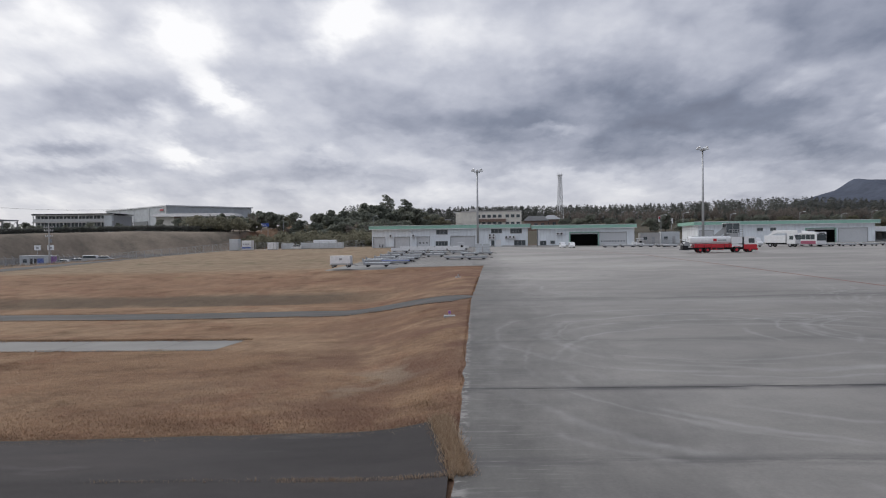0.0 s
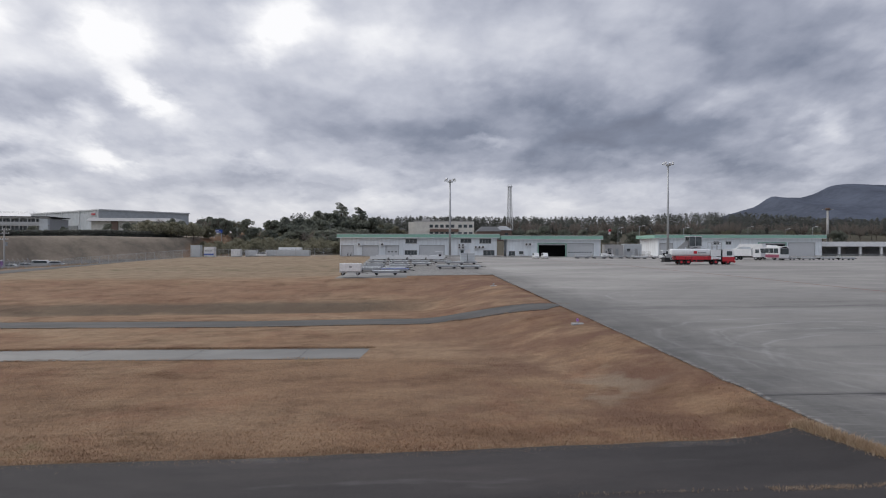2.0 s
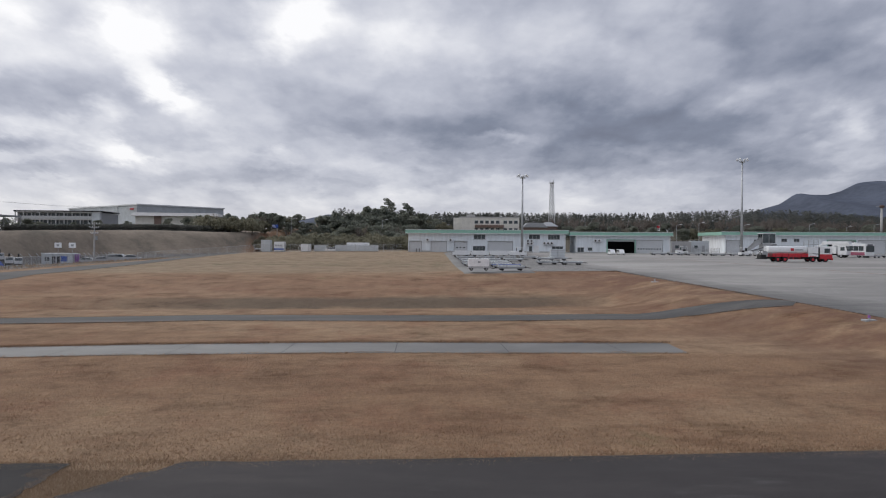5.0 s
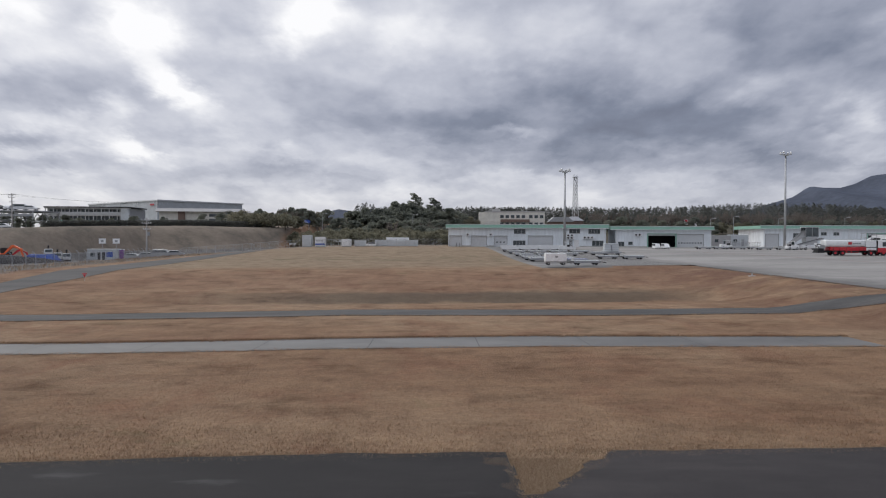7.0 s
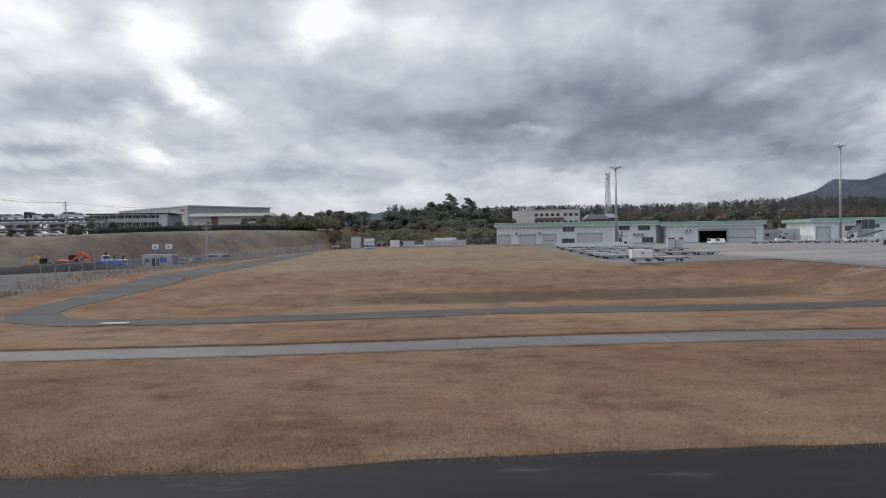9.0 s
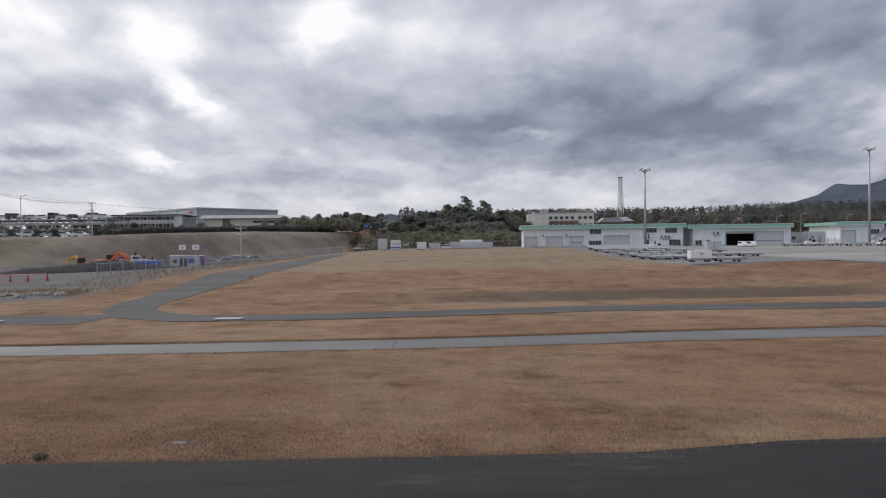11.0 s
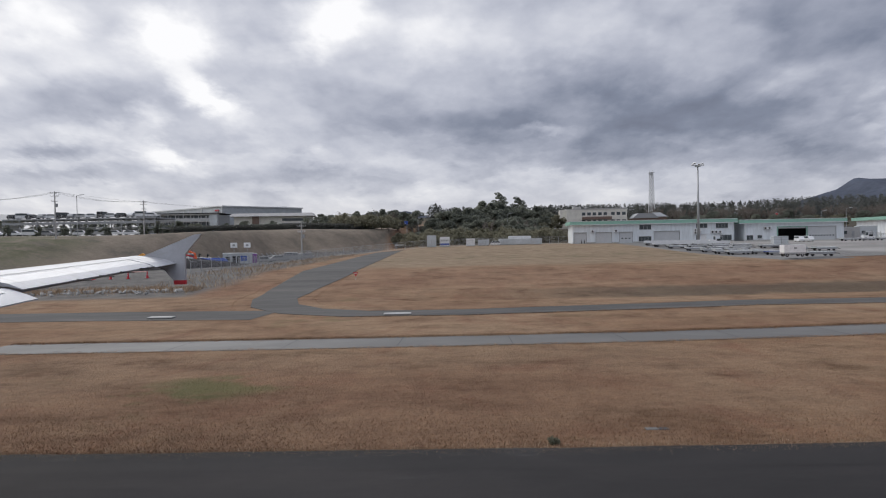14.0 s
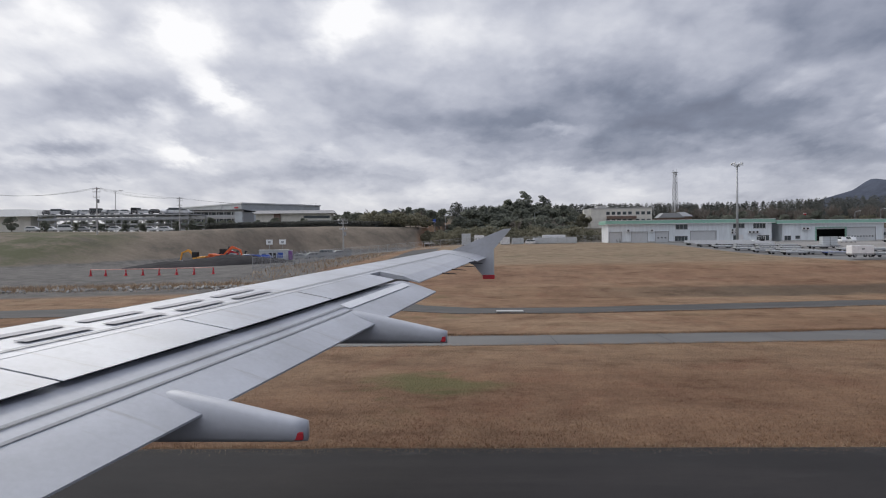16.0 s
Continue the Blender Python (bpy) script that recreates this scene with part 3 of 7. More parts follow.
def bank(x, y):
    """The embankment beyond the building site."""
    y0 = lerp(x, (-200, -148, -130, -113, -95, -82, -72), (98, 112, 135, 190, 205, 225, 300))
    y1 = lerp(x, (-200, -148, -130, -113, -95, -80, -70), (148, 156, 180, 215, 230, 246, 330))
    top = lerp(x, (-190, -148, -108, -83, -60), (5.0, 4.6, 5.9, 5.5, 1.0)) + 0.9 * smooth(150, 200, y)
    return smooth(y0, y1, y), top


def grass_z(x, y):
    z = lerp(y, (-60, 12, 15, 20, 26.5, 34, 46, 56, 64, 74, 86, 105, 120, 190), (-0.2, -0.2, -0.3, -0.5, -0.67, -0.88, -0.95, -0.95, -0.95, -0.5, 0.1, 0.1, 0.1, 0.12))
    z += side_fall(x, y)
    if x < -70:
        f, top = bank(x, y)
        z = z * (1 - f) + top * f
    e = smooth(-125, -60, x)
    z += e * (smooth(235, 330, y) * 5 + smooth(330, 470, y) * 8) + (1 - e) * smooth(260, 520, y) * 3
    if x < 0:
        z -= 0.6 * math.exp(-((y - 59) / 3.2) ** 2) * smooth(-2, -9, x) * smooth(-66, -58, x)
    return z


def apron_z(x, y):
    return lerp(y, (-60, 12, 40, 86, 120, 190), (-0.15, -0.12, 0.2, 0.25, 0.1, 0.12)) + side_fall(x, y)


def ground_z(x, y):
    """Earth under the pavements: blends from the grass up to the apron's edge."""
    g, a = grass_z(x, y), apron_z(x, y)
    e = max(smooth(-lerp(y, (12, 20, 28, 45, 70, 90), (1.5, 2.5, 4.5, 9, 8, 6)), -0.1, x) if y < 92 else 0.0, smooth(82, 87, y) * smooth(-22, -18, x)) if 10 < y < 190 else (1.0 if x > 0 and y < 190 else 0.0)
    z = g * (1 - e) + a * e
    return z


def sheet(name, xs, ys, zf, mat, lift=0.0, keep=None):
    """A ground sheet over a grid of lines."""
    vid, vs, fs = {}, [], []
    for j, y in enumerate(ys):
        for i, x in enumerate(xs):
            vid[i, j] = len(vs)
            vs.append((x, y, zf(x, y) + lift))
    for j in range(len(ys) - 1):
        for i in range(len(xs) - 1):
            if keep is None or keep((xs[i] + xs[i + 1]) / 2, (ys[j] + ys[j + 1]) / 2):
                fs.append((vid[i, j], vid[i + 1, j], vid[i + 1, j + 1], vid[i, j + 1]))
    me = bpy.data.meshes.new(name)
    me.from_pydata(vs, [], fs)
    me.materials.append(mat)
    me.polygons.foreach_set("use_smooth", [True] * len(fs))
    return new(name, me)


def steps(*runs):
    out = []
    for a, b, d in runs:
        n = max(1, round((b - a) / d))
        out += [a + (b - a) * i / n for i in range(n)]
    return out + [runs[-1][1]]


GX = steps((-4200, -400, 380), (-400, -160, 24), (-160, -70, 3), (-70, -6, 2), (-6, 2, 0.4), (2, 160, 5), (160, 400, 40), (400, 4200, 380))
GYS = steps((-600, -40, 60), (-40, 10, 10), (10, 24, 0.5), (24, 40, 1.5), (40, 50, 0.5), (50, 66, 0.5), (66, 100, 1.5), (100, 260, 3), (260, 520, 12), (520, 4800, 420))


def earth_z(x, y):
    z = ground_z(x, y)
    if (x > 0.3 and y < 190) or y < 13.5:
        z -= 0.06
    return z


ground = sheet("ground", GX, GYS, earth_z, M["grass"])
tagged(ground, "dry brown winter grass over the airfield", "ground", kind="structure")


def ribbon(name, line, width, zf, mat, lift, step=2.0):
    """A paved strip along a line of plan points."""
    pts = [Vector((*p, 0)) for p in line]
    dense = []
    for a, b in zip(pts, pts[1:]):
        n = max(1, int((b - a).length / step))
        dense += [a.lerp(b, i / n) for i in range(n)]
    dense.append(pts[-1])
    vs, fs, k = [], [], 5
    for i, p in enumerate(dense):
        d = (dense[min(i + 1, len(dense) - 1)] - dense[max(i - 1, 0)]).normalized()
        s = Vector((-d.y, d.x, 0))
        w = width(i / (len(dense) - 1)) if callable(width) else width
        for j in range(k):
            q = p + s * w * (j / (k - 1) - 0.5)
            vs.append((q.x, q.y, zf(q.x, q.y) + lift))
        if i:
            for j in range(k - 1):
                o = i * k + j
                fs.append((o - k, o - k + 1, o + 1, o))
    # edges turned down into the earth
    n0 = len(vs)
    for i in range(len(dense)):
        for j in (0, k - 1):
            v = vs[i * k + j]
            vs.append((v[0], v[1], v[2] - 0.15))
    for i in range(1, len(dense)):
        for s, j in ((0, 0), (1, k - 1)):
            fs.append(((i - 1) * k + j, i * k + j, n0 + i * 2 + s, n0 + (i - 1) * 2 + s))
    me = bpy.data.meshes.new(name)
    me.from_pydata(vs, [], fs)
    bm = B()
    bm.from_mesh(me)
    bmesh.ops.recalc_face_normals(bm, faces=bm.faces)
    bm.to_mesh(me)
    bm.free()
    me.materials.append(mat)
    return new(name, me)


# apron: concrete, with its edge beside the grass
def apron_edge(y):
    return lerp(y, (-60, 11, 42, 66, 86, 88), (-0.3, -0.1, 0.1, 0.8, 1.4, 1.6)) + 0.10 * noise.noise(Vector((0, y * 0.8, 0)))


AXS = steps((0, 12, 1.5), (12, 160, 6), (160, 420, 40))
AYS = steps((-60, 8, 8), (8, 24, 0.5), (24, 92, 1.5), (92, 205, 4))


def build_apron():
    vs, fs, vid = [], [], {}
    cols = [-1, *range(len(AXS))]
    for j, y in enumerate(AYS):
        for i in cols:
            x = apron_edge(y) if i <= 0 else AXS[i]
            z = apron_z(x, y) + (0.03 if i >= 0 else -0.2)
            vid[i, j] = len(vs)
            vs.append((x, y, z))
    for j in range(len(AYS) - 1):
        for i in cols[:-1]:
            fs.append((vid[i, j], vid[i + 1, j], vid[i + 1, j + 1], vid[i, j + 1]))
    me = bpy.data.meshes.new("apron")
    me.from_pydata(vs, [], fs)
    me.materials.append(M["concrete"])
    return new("apron", me)


apron = tagged(build_apron(), "pale grey concrete aircraft apron with tyre scuffs", "pavement", kind="structure")
cart_stand = sheet("cart_stand_pavement", steps((-17, 2, 2)), steps((89, 205, 4)), apron_z, M["concrete"], 0.025)
tagged(cart_stand, "paved concrete parking stand for baggage carts", "pavement", kind="structure")
cart_stand2 = sheet("cart_stand_asphalt", steps((-18.2, -17.8, 0.4), (-17.8, -9.3, 1.5)), steps((85.0, 85.6, 0.6), (85.6, 176, 3)), lambda x, y: max(apron_z(x, y), ground_z(x, y)) - (0.35 if y < 85.3 or x < -18.1 else 0.0), M["strip"], 0.045)
tagged(cart_stand2, "darker paved strip under parked baggage carts", "pavement", kind="structure")

# taxiway under the aircraft and its dark shoulder
def edge_y(x):
    """Where the dark shoulder ends at the grass."""
    return lerp(x, (-75, -52, -43, -40, -34, -24, -12, -3, -0.6), (13.15, 13.25, 13.5, 14.2, 14.6, 14.65, 14.85, 15.35, 15.6)) + 0.10 * noise.noise(Vector((x * 0.9, 3, 0)))


def tarmac_z(x, y):
    return ground_z(x, 12) + (12 - y) * 0.006 if y < 12 else ground_z(x, y)


taxiway = sheet("taxiway", steps((-120, -12, 3.0), (-12, -0.2, 0.8)), steps((-60, 0, 10), (0, 12.0, 1.0)), tarmac_z, M["asphalt"], 0.030)
tagged(taxiway, "dark grey asphalt taxiway", "road", kind="structure")


def build_shoulder():
    """Dark asphalt with a grassy break in it; the outer edge wanders."""
    xs = steps((-120, -36, 1.0), (-36, -31, 0.5), (-31, -25, 0.06), (-25, -22, 0.5), (-22, -1.0, 0.5), (-1.0, -0.04, 0.06))
    n, vs, fs = 40, [], []
    for i, x in enumerate(xs):
        for j in range(n + 1):
            y = 11.9 + (edge_y(x) - 11.9) * j / n
            vs.append((x, y, tarmac_z(x, y) + 0.032))
    for i in range(len(xs) - 1):
        for j in range(n):
            x, y = (xs[i] + xs[i + 1]) / 2, vs[i * (n + 1) + j][1]
            w = 0.25 * noise.noise(Vector((x * 2, y * 2, 1)))
            if x > -0.74 + 0.70 * (15.7 - y) / 3.8 + 0.3 * w:
                continue
            if -29.6 + 0.6 * w < x < -29.25 + max(0.0, y - 12.0) * 0.7 + w:
                continue
            o = i * (n + 1) + j
            fs.append((o, o + n + 1, o + n + 2, o + 1))
    me = bpy.data.meshes.new("taxiway_shoulder")
    me.from_pydata(vs, [], fs)
    me.materials.append(M["asphalt"])
    return new("taxiway_shoulder", me)


shoulder = tagged(build_shoulder(), "dark asphalt taxiway shoulder beside the grass", "road", kind="structure")

strip_line = [(-11.2, 32.4), (-26, 33.6), (-36, 33.3), (-48, 32.0), (-60, 31.4), (-78, 31.2)]
concrete_strip = tagged(ribbon("concrete_strip", strip_line, 3.6, ground_z, M["strip"], 0.014, 0.8), "grey concrete drain strip across the grass", "pavement", kind="structure")
road_line = [(-0.1, 43.0), (-2.5, 44.6), (-6, 46.2), (-11, 46.7), (-20, 46.6), (-37, 47.9), (-56, 45.0), (-63, 45.2), (-67.2, 47.6), (-70.2, 52), (-71.8, 58), (-72.4, 66), (-72.3, 82), (-73.3, 110), (-73.8, 140), (-74.2, 175)]
service_road = tagged(ribbon("service_road", road_line, lambda f: 3.55 + 3.25 * smooth(0.38, 0.55, f), ground_z, M["road"], 0.03, 0.7), "asphalt service road crossing the grass", "road", kind="structure")
# shadow line at the strip's far edge, laid down as a dark ribbon
shadow_line = [(x, y + 1.90) for x, y in strip_line]
drain_channel = tagged(ribbon("drain_channel", shadow_line, 0.20, ground_z, M["sealant"], 0.018, 0.8), "dark shadow line drawn along the concrete strip", "drain", kind="structure")
spur = tagged(ribbon("service_road_spur", [(-69, 45.5), (-80, 46.5), (-100, 47)], 5.5, ground_z, M["road"], 0.022), "asphalt service road continuing past the junction", "road", kind="structure")


# ---- buildings of the airfield ----
def wall(bm, x0, x1, z0, z1, holes, y0, y1):
    """A wall slab in one skin, with openings right through it; holes: x0, x1, z0, z1."""
    xs = sorted({x0, x1, *(min(max(v, x0), x1) for h in holes for v in h[:2])})
    zs = sorted({z0, z1, *(min(max(v, z0), z1) for h in holes for v in h[2:4])})
    nx, nz = len(xs) - 1, len(zs) - 1
    made = {}

    def v(i, k, y):
        if (i, k, y) not in made:
            made[i, k, y] = bm.verts.new((xs[i], y, zs[k]))
        return made[i, k, y]

    def solid(i, k):
        if not (0 <= i < nx and 0 <= k < nz):
            return False
        a, b = (xs[i] + xs[i + 1]) / 2, (zs[k] + zs[k + 1]) / 2
        return not any(h[0] <= a <= h[1] and h[2] <= b <= h[3] for h in holes)

    for i in range(nx):
        for k in range(nz):
            if not solid(i, k):
                continue
            bm.faces.new((v(i, k, y0), v(i + 1, k, y0), v(i + 1, k + 1, y0), v(i, k + 1, y0)))
            bm.faces.new((v(i, k + 1, y1), v(i + 1, k + 1, y1), v(i + 1, k, y1), v(i, k, y1)))
            for di, dk, e in ((-1, 0, ((i, k), (i, k + 1))), (1, 0, ((i + 1, k + 1), (i + 1, k))), (0, -1, ((i + 1, k), (i, k))), (0, 1, ((i, k + 1), (i + 1, k + 1)))):
                if not solid(i + di, k + dk):
                    (a, b), (c, d) = e
                    bm.faces.new((v(a, b, y0), v(c, d, y0), v(c, d, y1), v(a, b, y1)))
    return bm


def shutter(parent, x0, x1, z0, z1, y=0.16, windows=0):
    """A ribbed roller door set back in its opening."""
    bm, n = B(), max(4, round((z1 - z0) / 0.22))
    front = []
    for i in range(n):
        a, b = z0 + (z1 - z0) * i / n, z0 + (z1 - z0) * (i + 1) / n
        front += [(a, y), (b - 0.03, y), (b - 0.03, y + 0.03), (b, y + 0.03)]
    outline = [(zz, yy) for zz, yy in front] + [(z1, y + 0.08), (z0, y + 0.08)]
    va = [bm.verts.new((x0, yy, zz)) for zz, yy in outline]
    vb = [bm.verts.new((x1, yy, zz)) for zz, yy in outline]
    for i in range(len(outline)):
        k = (i + 1) % len(outline)
        bm.faces.new((va[i], va[k], vb[k], vb[i]))
    bmesh.ops.recalc_face_normals(bm, faces=bm.faces)
    d = part("shutter", bm, M["door"], parent, "pale grey ribbed roller shutter")
    fr = B()
    for a, b in ((x0 - 0.12, x0), (x1, x1 + 0.12)):
        box(fr, a, b, -0.05, 0.2, z0, z1 + 0.12)
    box(fr, x0, x1, -0.05, 0.2, z1, z1 + 0.12)
    part("shutter_frame", fr, M["grey"], d)
    for i in range(windows):
        w = (x1 - x0) / (windows + 0.6)
        u = x0 + w * (i + 0.55)
        part("pane", box(B(), u, u + w * 0.5, y - 0.02, y + 0.02, z0 + 1.05, z0 + 1.35), M["glass"], d)
    return d


def window(parent, x0, x1, z0, z1, panes=3):
    fr = B()
    t = 0.07
    box(fr, x0, x1, 0.02, 0.14, z0, z0 + t), box(fr, x0, x1, 0.02, 0.14, z1 - t, z1)
    for i in range(panes + 1):
        u = x0 + (x1 - x0 - t) * i / panes
        box(fr, u, u + t, 0.02, 0.14, z0 + t, z1 - t)
    w = part("window", fr, M["frame"], parent)
    for i in range(panes):
        a = x0 + (x1 - x0 - t) * i / panes + t
        b = x0 + (x1 - x0 - t) * (i + 1) / panes
        part("pane", box(B(), a, b, 0.06, 0.09, z0 + t, z1 - t), M["glass"], w)
    part("sill", box(B(), x0 - 0.06, x1 + 0.06, -0.1, 0.06, z0 - 0.08, z0, 0.01), M["frame"], w)
    return w


def aircon(parent, x, z, n=2):
    """Outdoor cooling units on a wall bracket."""
    for i in range(n):
        u = x + i * 0.95
        a = part("cooling_unit", box(B(), u, u + 0.8, -0.5, -0.12, z, z + 0.65, 0.03), M["white"], parent, "white outdoor cooling unit")
        g = B()
        bmesh.ops.create_cone(g, cap_ends=True, segments=16, radius1=0.24, radius2=0.24, depth=0.05, matrix=pose(u + 0.32, -0.5, z + 0.33, 90))
        part("fan_grille", g, M["dark"], a)
    part("bracket", box(B(), x - 0.1, x + n * 0.95, -0.55, -0.02, z - 0.08, z - 0.03), M["steel"], parent)


def shed(name, m, length, depth, height, fascia, doors, wins, label, over=0.7, x_roof=None):
    """A long low airfield building with a deep green eave. doors: x0, x1, z1, kind; wins: x0, x1, z0, z1, panes."""
    ob = thing(name, m, label, "building")
    holes = [(d[0], d[1], 0.0, d[2]) for d in doors] + [w[:4] for w in wins]
    part("front_wall", wall(B(), 0, length, 0, height, holes, 0, 0.25), M["siding"], ob)
    part("side_wall", box(B(), 0, 0.25, 0.25, depth, 0, height), M["siding_white"], ob)
    part("side_wall", box(B(), length - 0.25, length, 0.25, depth, 0, height), M["siding_white"], ob)
    part("back_wall", box(B(), 0.25, length - 0.25, depth - 0.25, depth, 0, height), M["siding"], ob)
    cuts = sorted((d[0] - 0.15, d[1] + 0.15) for d in doors)
    for a, b in zip([0.02, *(c[1] for c in cuts)], [*(c[0] for c in cuts), length - 0.02]):
        if b - a > 0.1:
            part("plinth", box(B(), a, b, -0.04, -0.003, 0, 0.35), M["conc_wall"], ob)
    part("floor_slab", box(B(), 0.25, length - 0.25, 0.25, depth - 0.25, -0.1, 0.04), M["conc_wall"], ob)
    # added near-black inner wall; its colour stands for the dimness indoors
    part("partition", box(B(), 0.26, length - 0.26, min(7.0, depth - 2), min(7.15, depth - 1.8), 0.05, height - 0.02), M["dark"], ob)
    a, b = x_roof or (-over, length + over)
    part("roof", box(B(), a + 0.05, b - 0.05, -over + 0.06, depth + over, height + fascia * 0.8, height + fascia * 0.92), M["roof"], ob)
    part("soffit", box(B(), a + 0.05, b - 0.05, -over + 0.06, depth + over, height + 0.01, height + 0.08), M["white"], ob)
    e = B()
    box(e, a, b, -over - 0.06, -over + 0.05, height, height + fascia, 0.02)
    part("eave", e, M["green"], ob, "pale green painted eave")
    part("eave", box(B(), a, a + 0.1, -over + 0.05, depth + over, height, height + fascia), M["green"], ob)
    part("eave", box(B(), b - 0.1, b, -over + 0.05, depth + over, height, height + fascia), M["green"], ob)
    part("flashing", box(B(), a - 0.03, b + 0.03, -over - 0.09, -over + 0.08, height + fascia, height + fascia + 0.09), M["white"], ob)
    for d in doors:
        if d[3] == "shut":
            shutter(ob, d[0], d[1], 0.05, d[2], windows=d[4] if len(d) > 4 else 0)
        elif d[3] == "open":
            fr = B()
            for u, v in ((d[0] - 0.3, d[0]), (d[1], d[1] + 0.3)):
                box(fr, u, v, -0.12, 0.3, 0, d[2] + 0.2)
            box(fr, d[0], d[1], -0.12, 0.3, d[2], d[2] + 0.2)
            part("door_frame", fr, M["green"], ob, "green steel door frame")
            part("raised_shutter", box(B(), d[0], d[1], 0.3, 0.42, d[2] - 0.35, d[2] + 0.1), M["door"], ob)
        else:
            dd = part("door", box(B(), d[0], d[1], 0.06, 0.14, 0.03, d[2], 0.01), M["white"], ob, "white steel door")
            part("handle", box(B(), d[1] - 0.18, d[1] - 0.1, 0.0, 0.06, 0.95, 1.05), M["steel"], dd)
    for w in wins:
        window(ob, *w)
    # gutter and downpipes
    part("gutter", box(B(), a, b, -over - 0.2, -over - 0.09, height - 0.02, height + 0.1), M["white"], ob)
    n = int(length / 10)
    for i in range(n + 1):
        u = min(length - 0.3, 0.2 + i * length / max(1, n))
        if not any(d[0] - 0.3 < u < d[1] + 0.3 for d in doors):
            part("downpipe", rod(B(), (u, -0.1, 0), (u, -0.1, height), 0.06), M["white"], ob)
    return ob


A_TURN = -3.8
hall_a = shed("cargo_building", pose(-26.9, 188.13, 1.05, 0, 0, A_TURN), 41.4, 15, 4.92, 0.95,
              [(0.4, 3.5, 2.85, "shut"), (6.1, 10.1, 2.85, "shut"), (12.2, 15.5, 2.85, "shut", 3), (21.1, 27.5, 2.9, "shut"), (33.0, 34.4, 1.9, "leaf")],
              [(17.3, 20.4, 3.45, 4.75, 3), (31.8, 34.7, 3.6, 4.8, 3), (36.8, 39.9, 3.5, 4.8, 4), (17.1, 20.4, 0.35, 1.7, 4), (31.8, 32.7, 0.3, 1.75, 1), (37.8, 40.8, 0.3, 1.75, 3)],
              "long pale single-storey cargo building with a green eave")
for u, z, n in ((31.2, 2.75, 2), (31.2, 2.1, 2), (35.5, 2.2, 3), (4.8, 2.9, 1), (10.9, 2.9, 1)):
    aircon(hall_a, u, z, n)
ca, sa = math.cos(radians(A_TURN)), math.sin(radians(A_TURN))
hall_b = shed("maintenance_shed", pose(-27.9 + 45 * ca, 188.2 + 45 * sa, 1.0, 0, 0, A_TURN), 24.6, 11, 4.62, 0.9,
              [(8.35, 15.35, 3.5, "open"), (15.75, 22.6, 3.5, "shut", 9)], [(0.5, 2.2, 0.25, 1.55, 2), (3.2, 4.4, 0.7, 1.55, 1)],
              "pale vehicle shed with an open door and green eave", x_roof=(-1.6, 25.1))
aircon(hall_b, 4.8, 3.0, 2)
hall_c = shed("equipment_hall", pose(62.2, 198.2, 1.0, 0, 0, -4.2), 46.0, 20, 5.15, 0.95,
              [(0.5, 4.0, 3.7, "shut"), (28.4, 35.8, 3.9, "open"), (36.7, 44.0, 3.9, "shut")], [(15.6, 17.2, 3.4, 4.3, 2), (19.0, 20.6, 3.4, 4.3, 2), (8.0, 10.5, 2.6, 4.0, 3)],
              "long pale equipment hall with a green eave", x_roof=(-1.2, 47.0))


def canopy_building():
    ob = thing("covered_walkway", pose(109.6, 203.0, 0.85, 0, 0, -4.2), "white flat-roofed open canopy with concrete columns", "building")
    part("roof", box(B(), 0, 60, -1.5, 9, 3.05, 4.45, 0.03), M["white"], ob)
    part("back_wall", box(B(), 0, 60, 8.6, 8.85, 0, 3.05), M["conc_wall"], ob)
    part("floor_slab", box(B(), 0, 60, -1.5, 8.6, -0.2, 0.06), M["conc_wall"], ob)
    for i in range(10):
        part("column", box(B(), 1.6 + i * 6.1, 2.2 + i * 6.1, -0.9, -0.3, 0.06, 3.05, 0.02), M["white"], ob)
        part("opening_panel", box(B(), 2.6 + i * 6.1, 7.2 + i * 6.1, 8.5, 8.6, 0.1, 2.6), M["grey"], ob)
    part("barrier", box(B(), 0, 60, -1.3, -1.15, 0.5, 0.75), M["grey"], ob)
    return ob


canopy_building()


def floodlight_mast(x, y, top, lamps=8):
    z = apron_z(x, y)
    ob = thing("floodlight_mast", pose(x, y, z), "tall grey steel apron floodlight mast", "light mast", "apron floodlight masts")
    h = top - z
    part("base", box(B(), -0.5, 0.5, -0.5, 0.5, -0.1, 0.5, 0.05), M["conc_wall"], ob)
    part("pole", rod(B(), (0, 0, 0.4), (0, 0, h - 0.5), 0.34, 0.17, 14), M["steel"], ob, smooth=True)
    part("platform", rod(B(), (0, 0, h - 0.75), (0, 0, h - 0.6), 0.7, 0.7, 14), M["steel"], ob)
    part("crossarm", box(B(), -1.5, 1.5, -0.08, 0.08, h - 0.5, h - 0.38), M["steel"], ob)
    part("crossarm", box(B(), -0.08, 0.08, -1.2, 1.2, h - 0.62, h - 0.5), M["steel"], ob)
    for i in range(lamps):
        a = 2 * math.pi * i / lamps
        u, v = 1.25 * math.cos(a), 1.0 * math.sin(a)
        lamp = B()
        box(lamp, -0.28, 0.28, -0.2, 0.2, -0.16, 0.16, 0.04, top=(0.08, 0.08, 0.05, 0.05))
        o = part("floodlight", lamp, M["white"], ob, "white floodlight head")
        o.matrix_local = pose(u, v, h - 0.2 + 0.25 * (i % 2), -35, 0, math.degrees(a) + 90)
        part("bracket", rod(B(), (u * 0.7, v * 0.7, h - 0.45), (u, v, h - 0.25), 0.05), M["steel"], ob)
    return ob


floodlight_mast(1.3, 173.5, 20.2)
floodlight_mast(55.6, 173.2, 24.6)


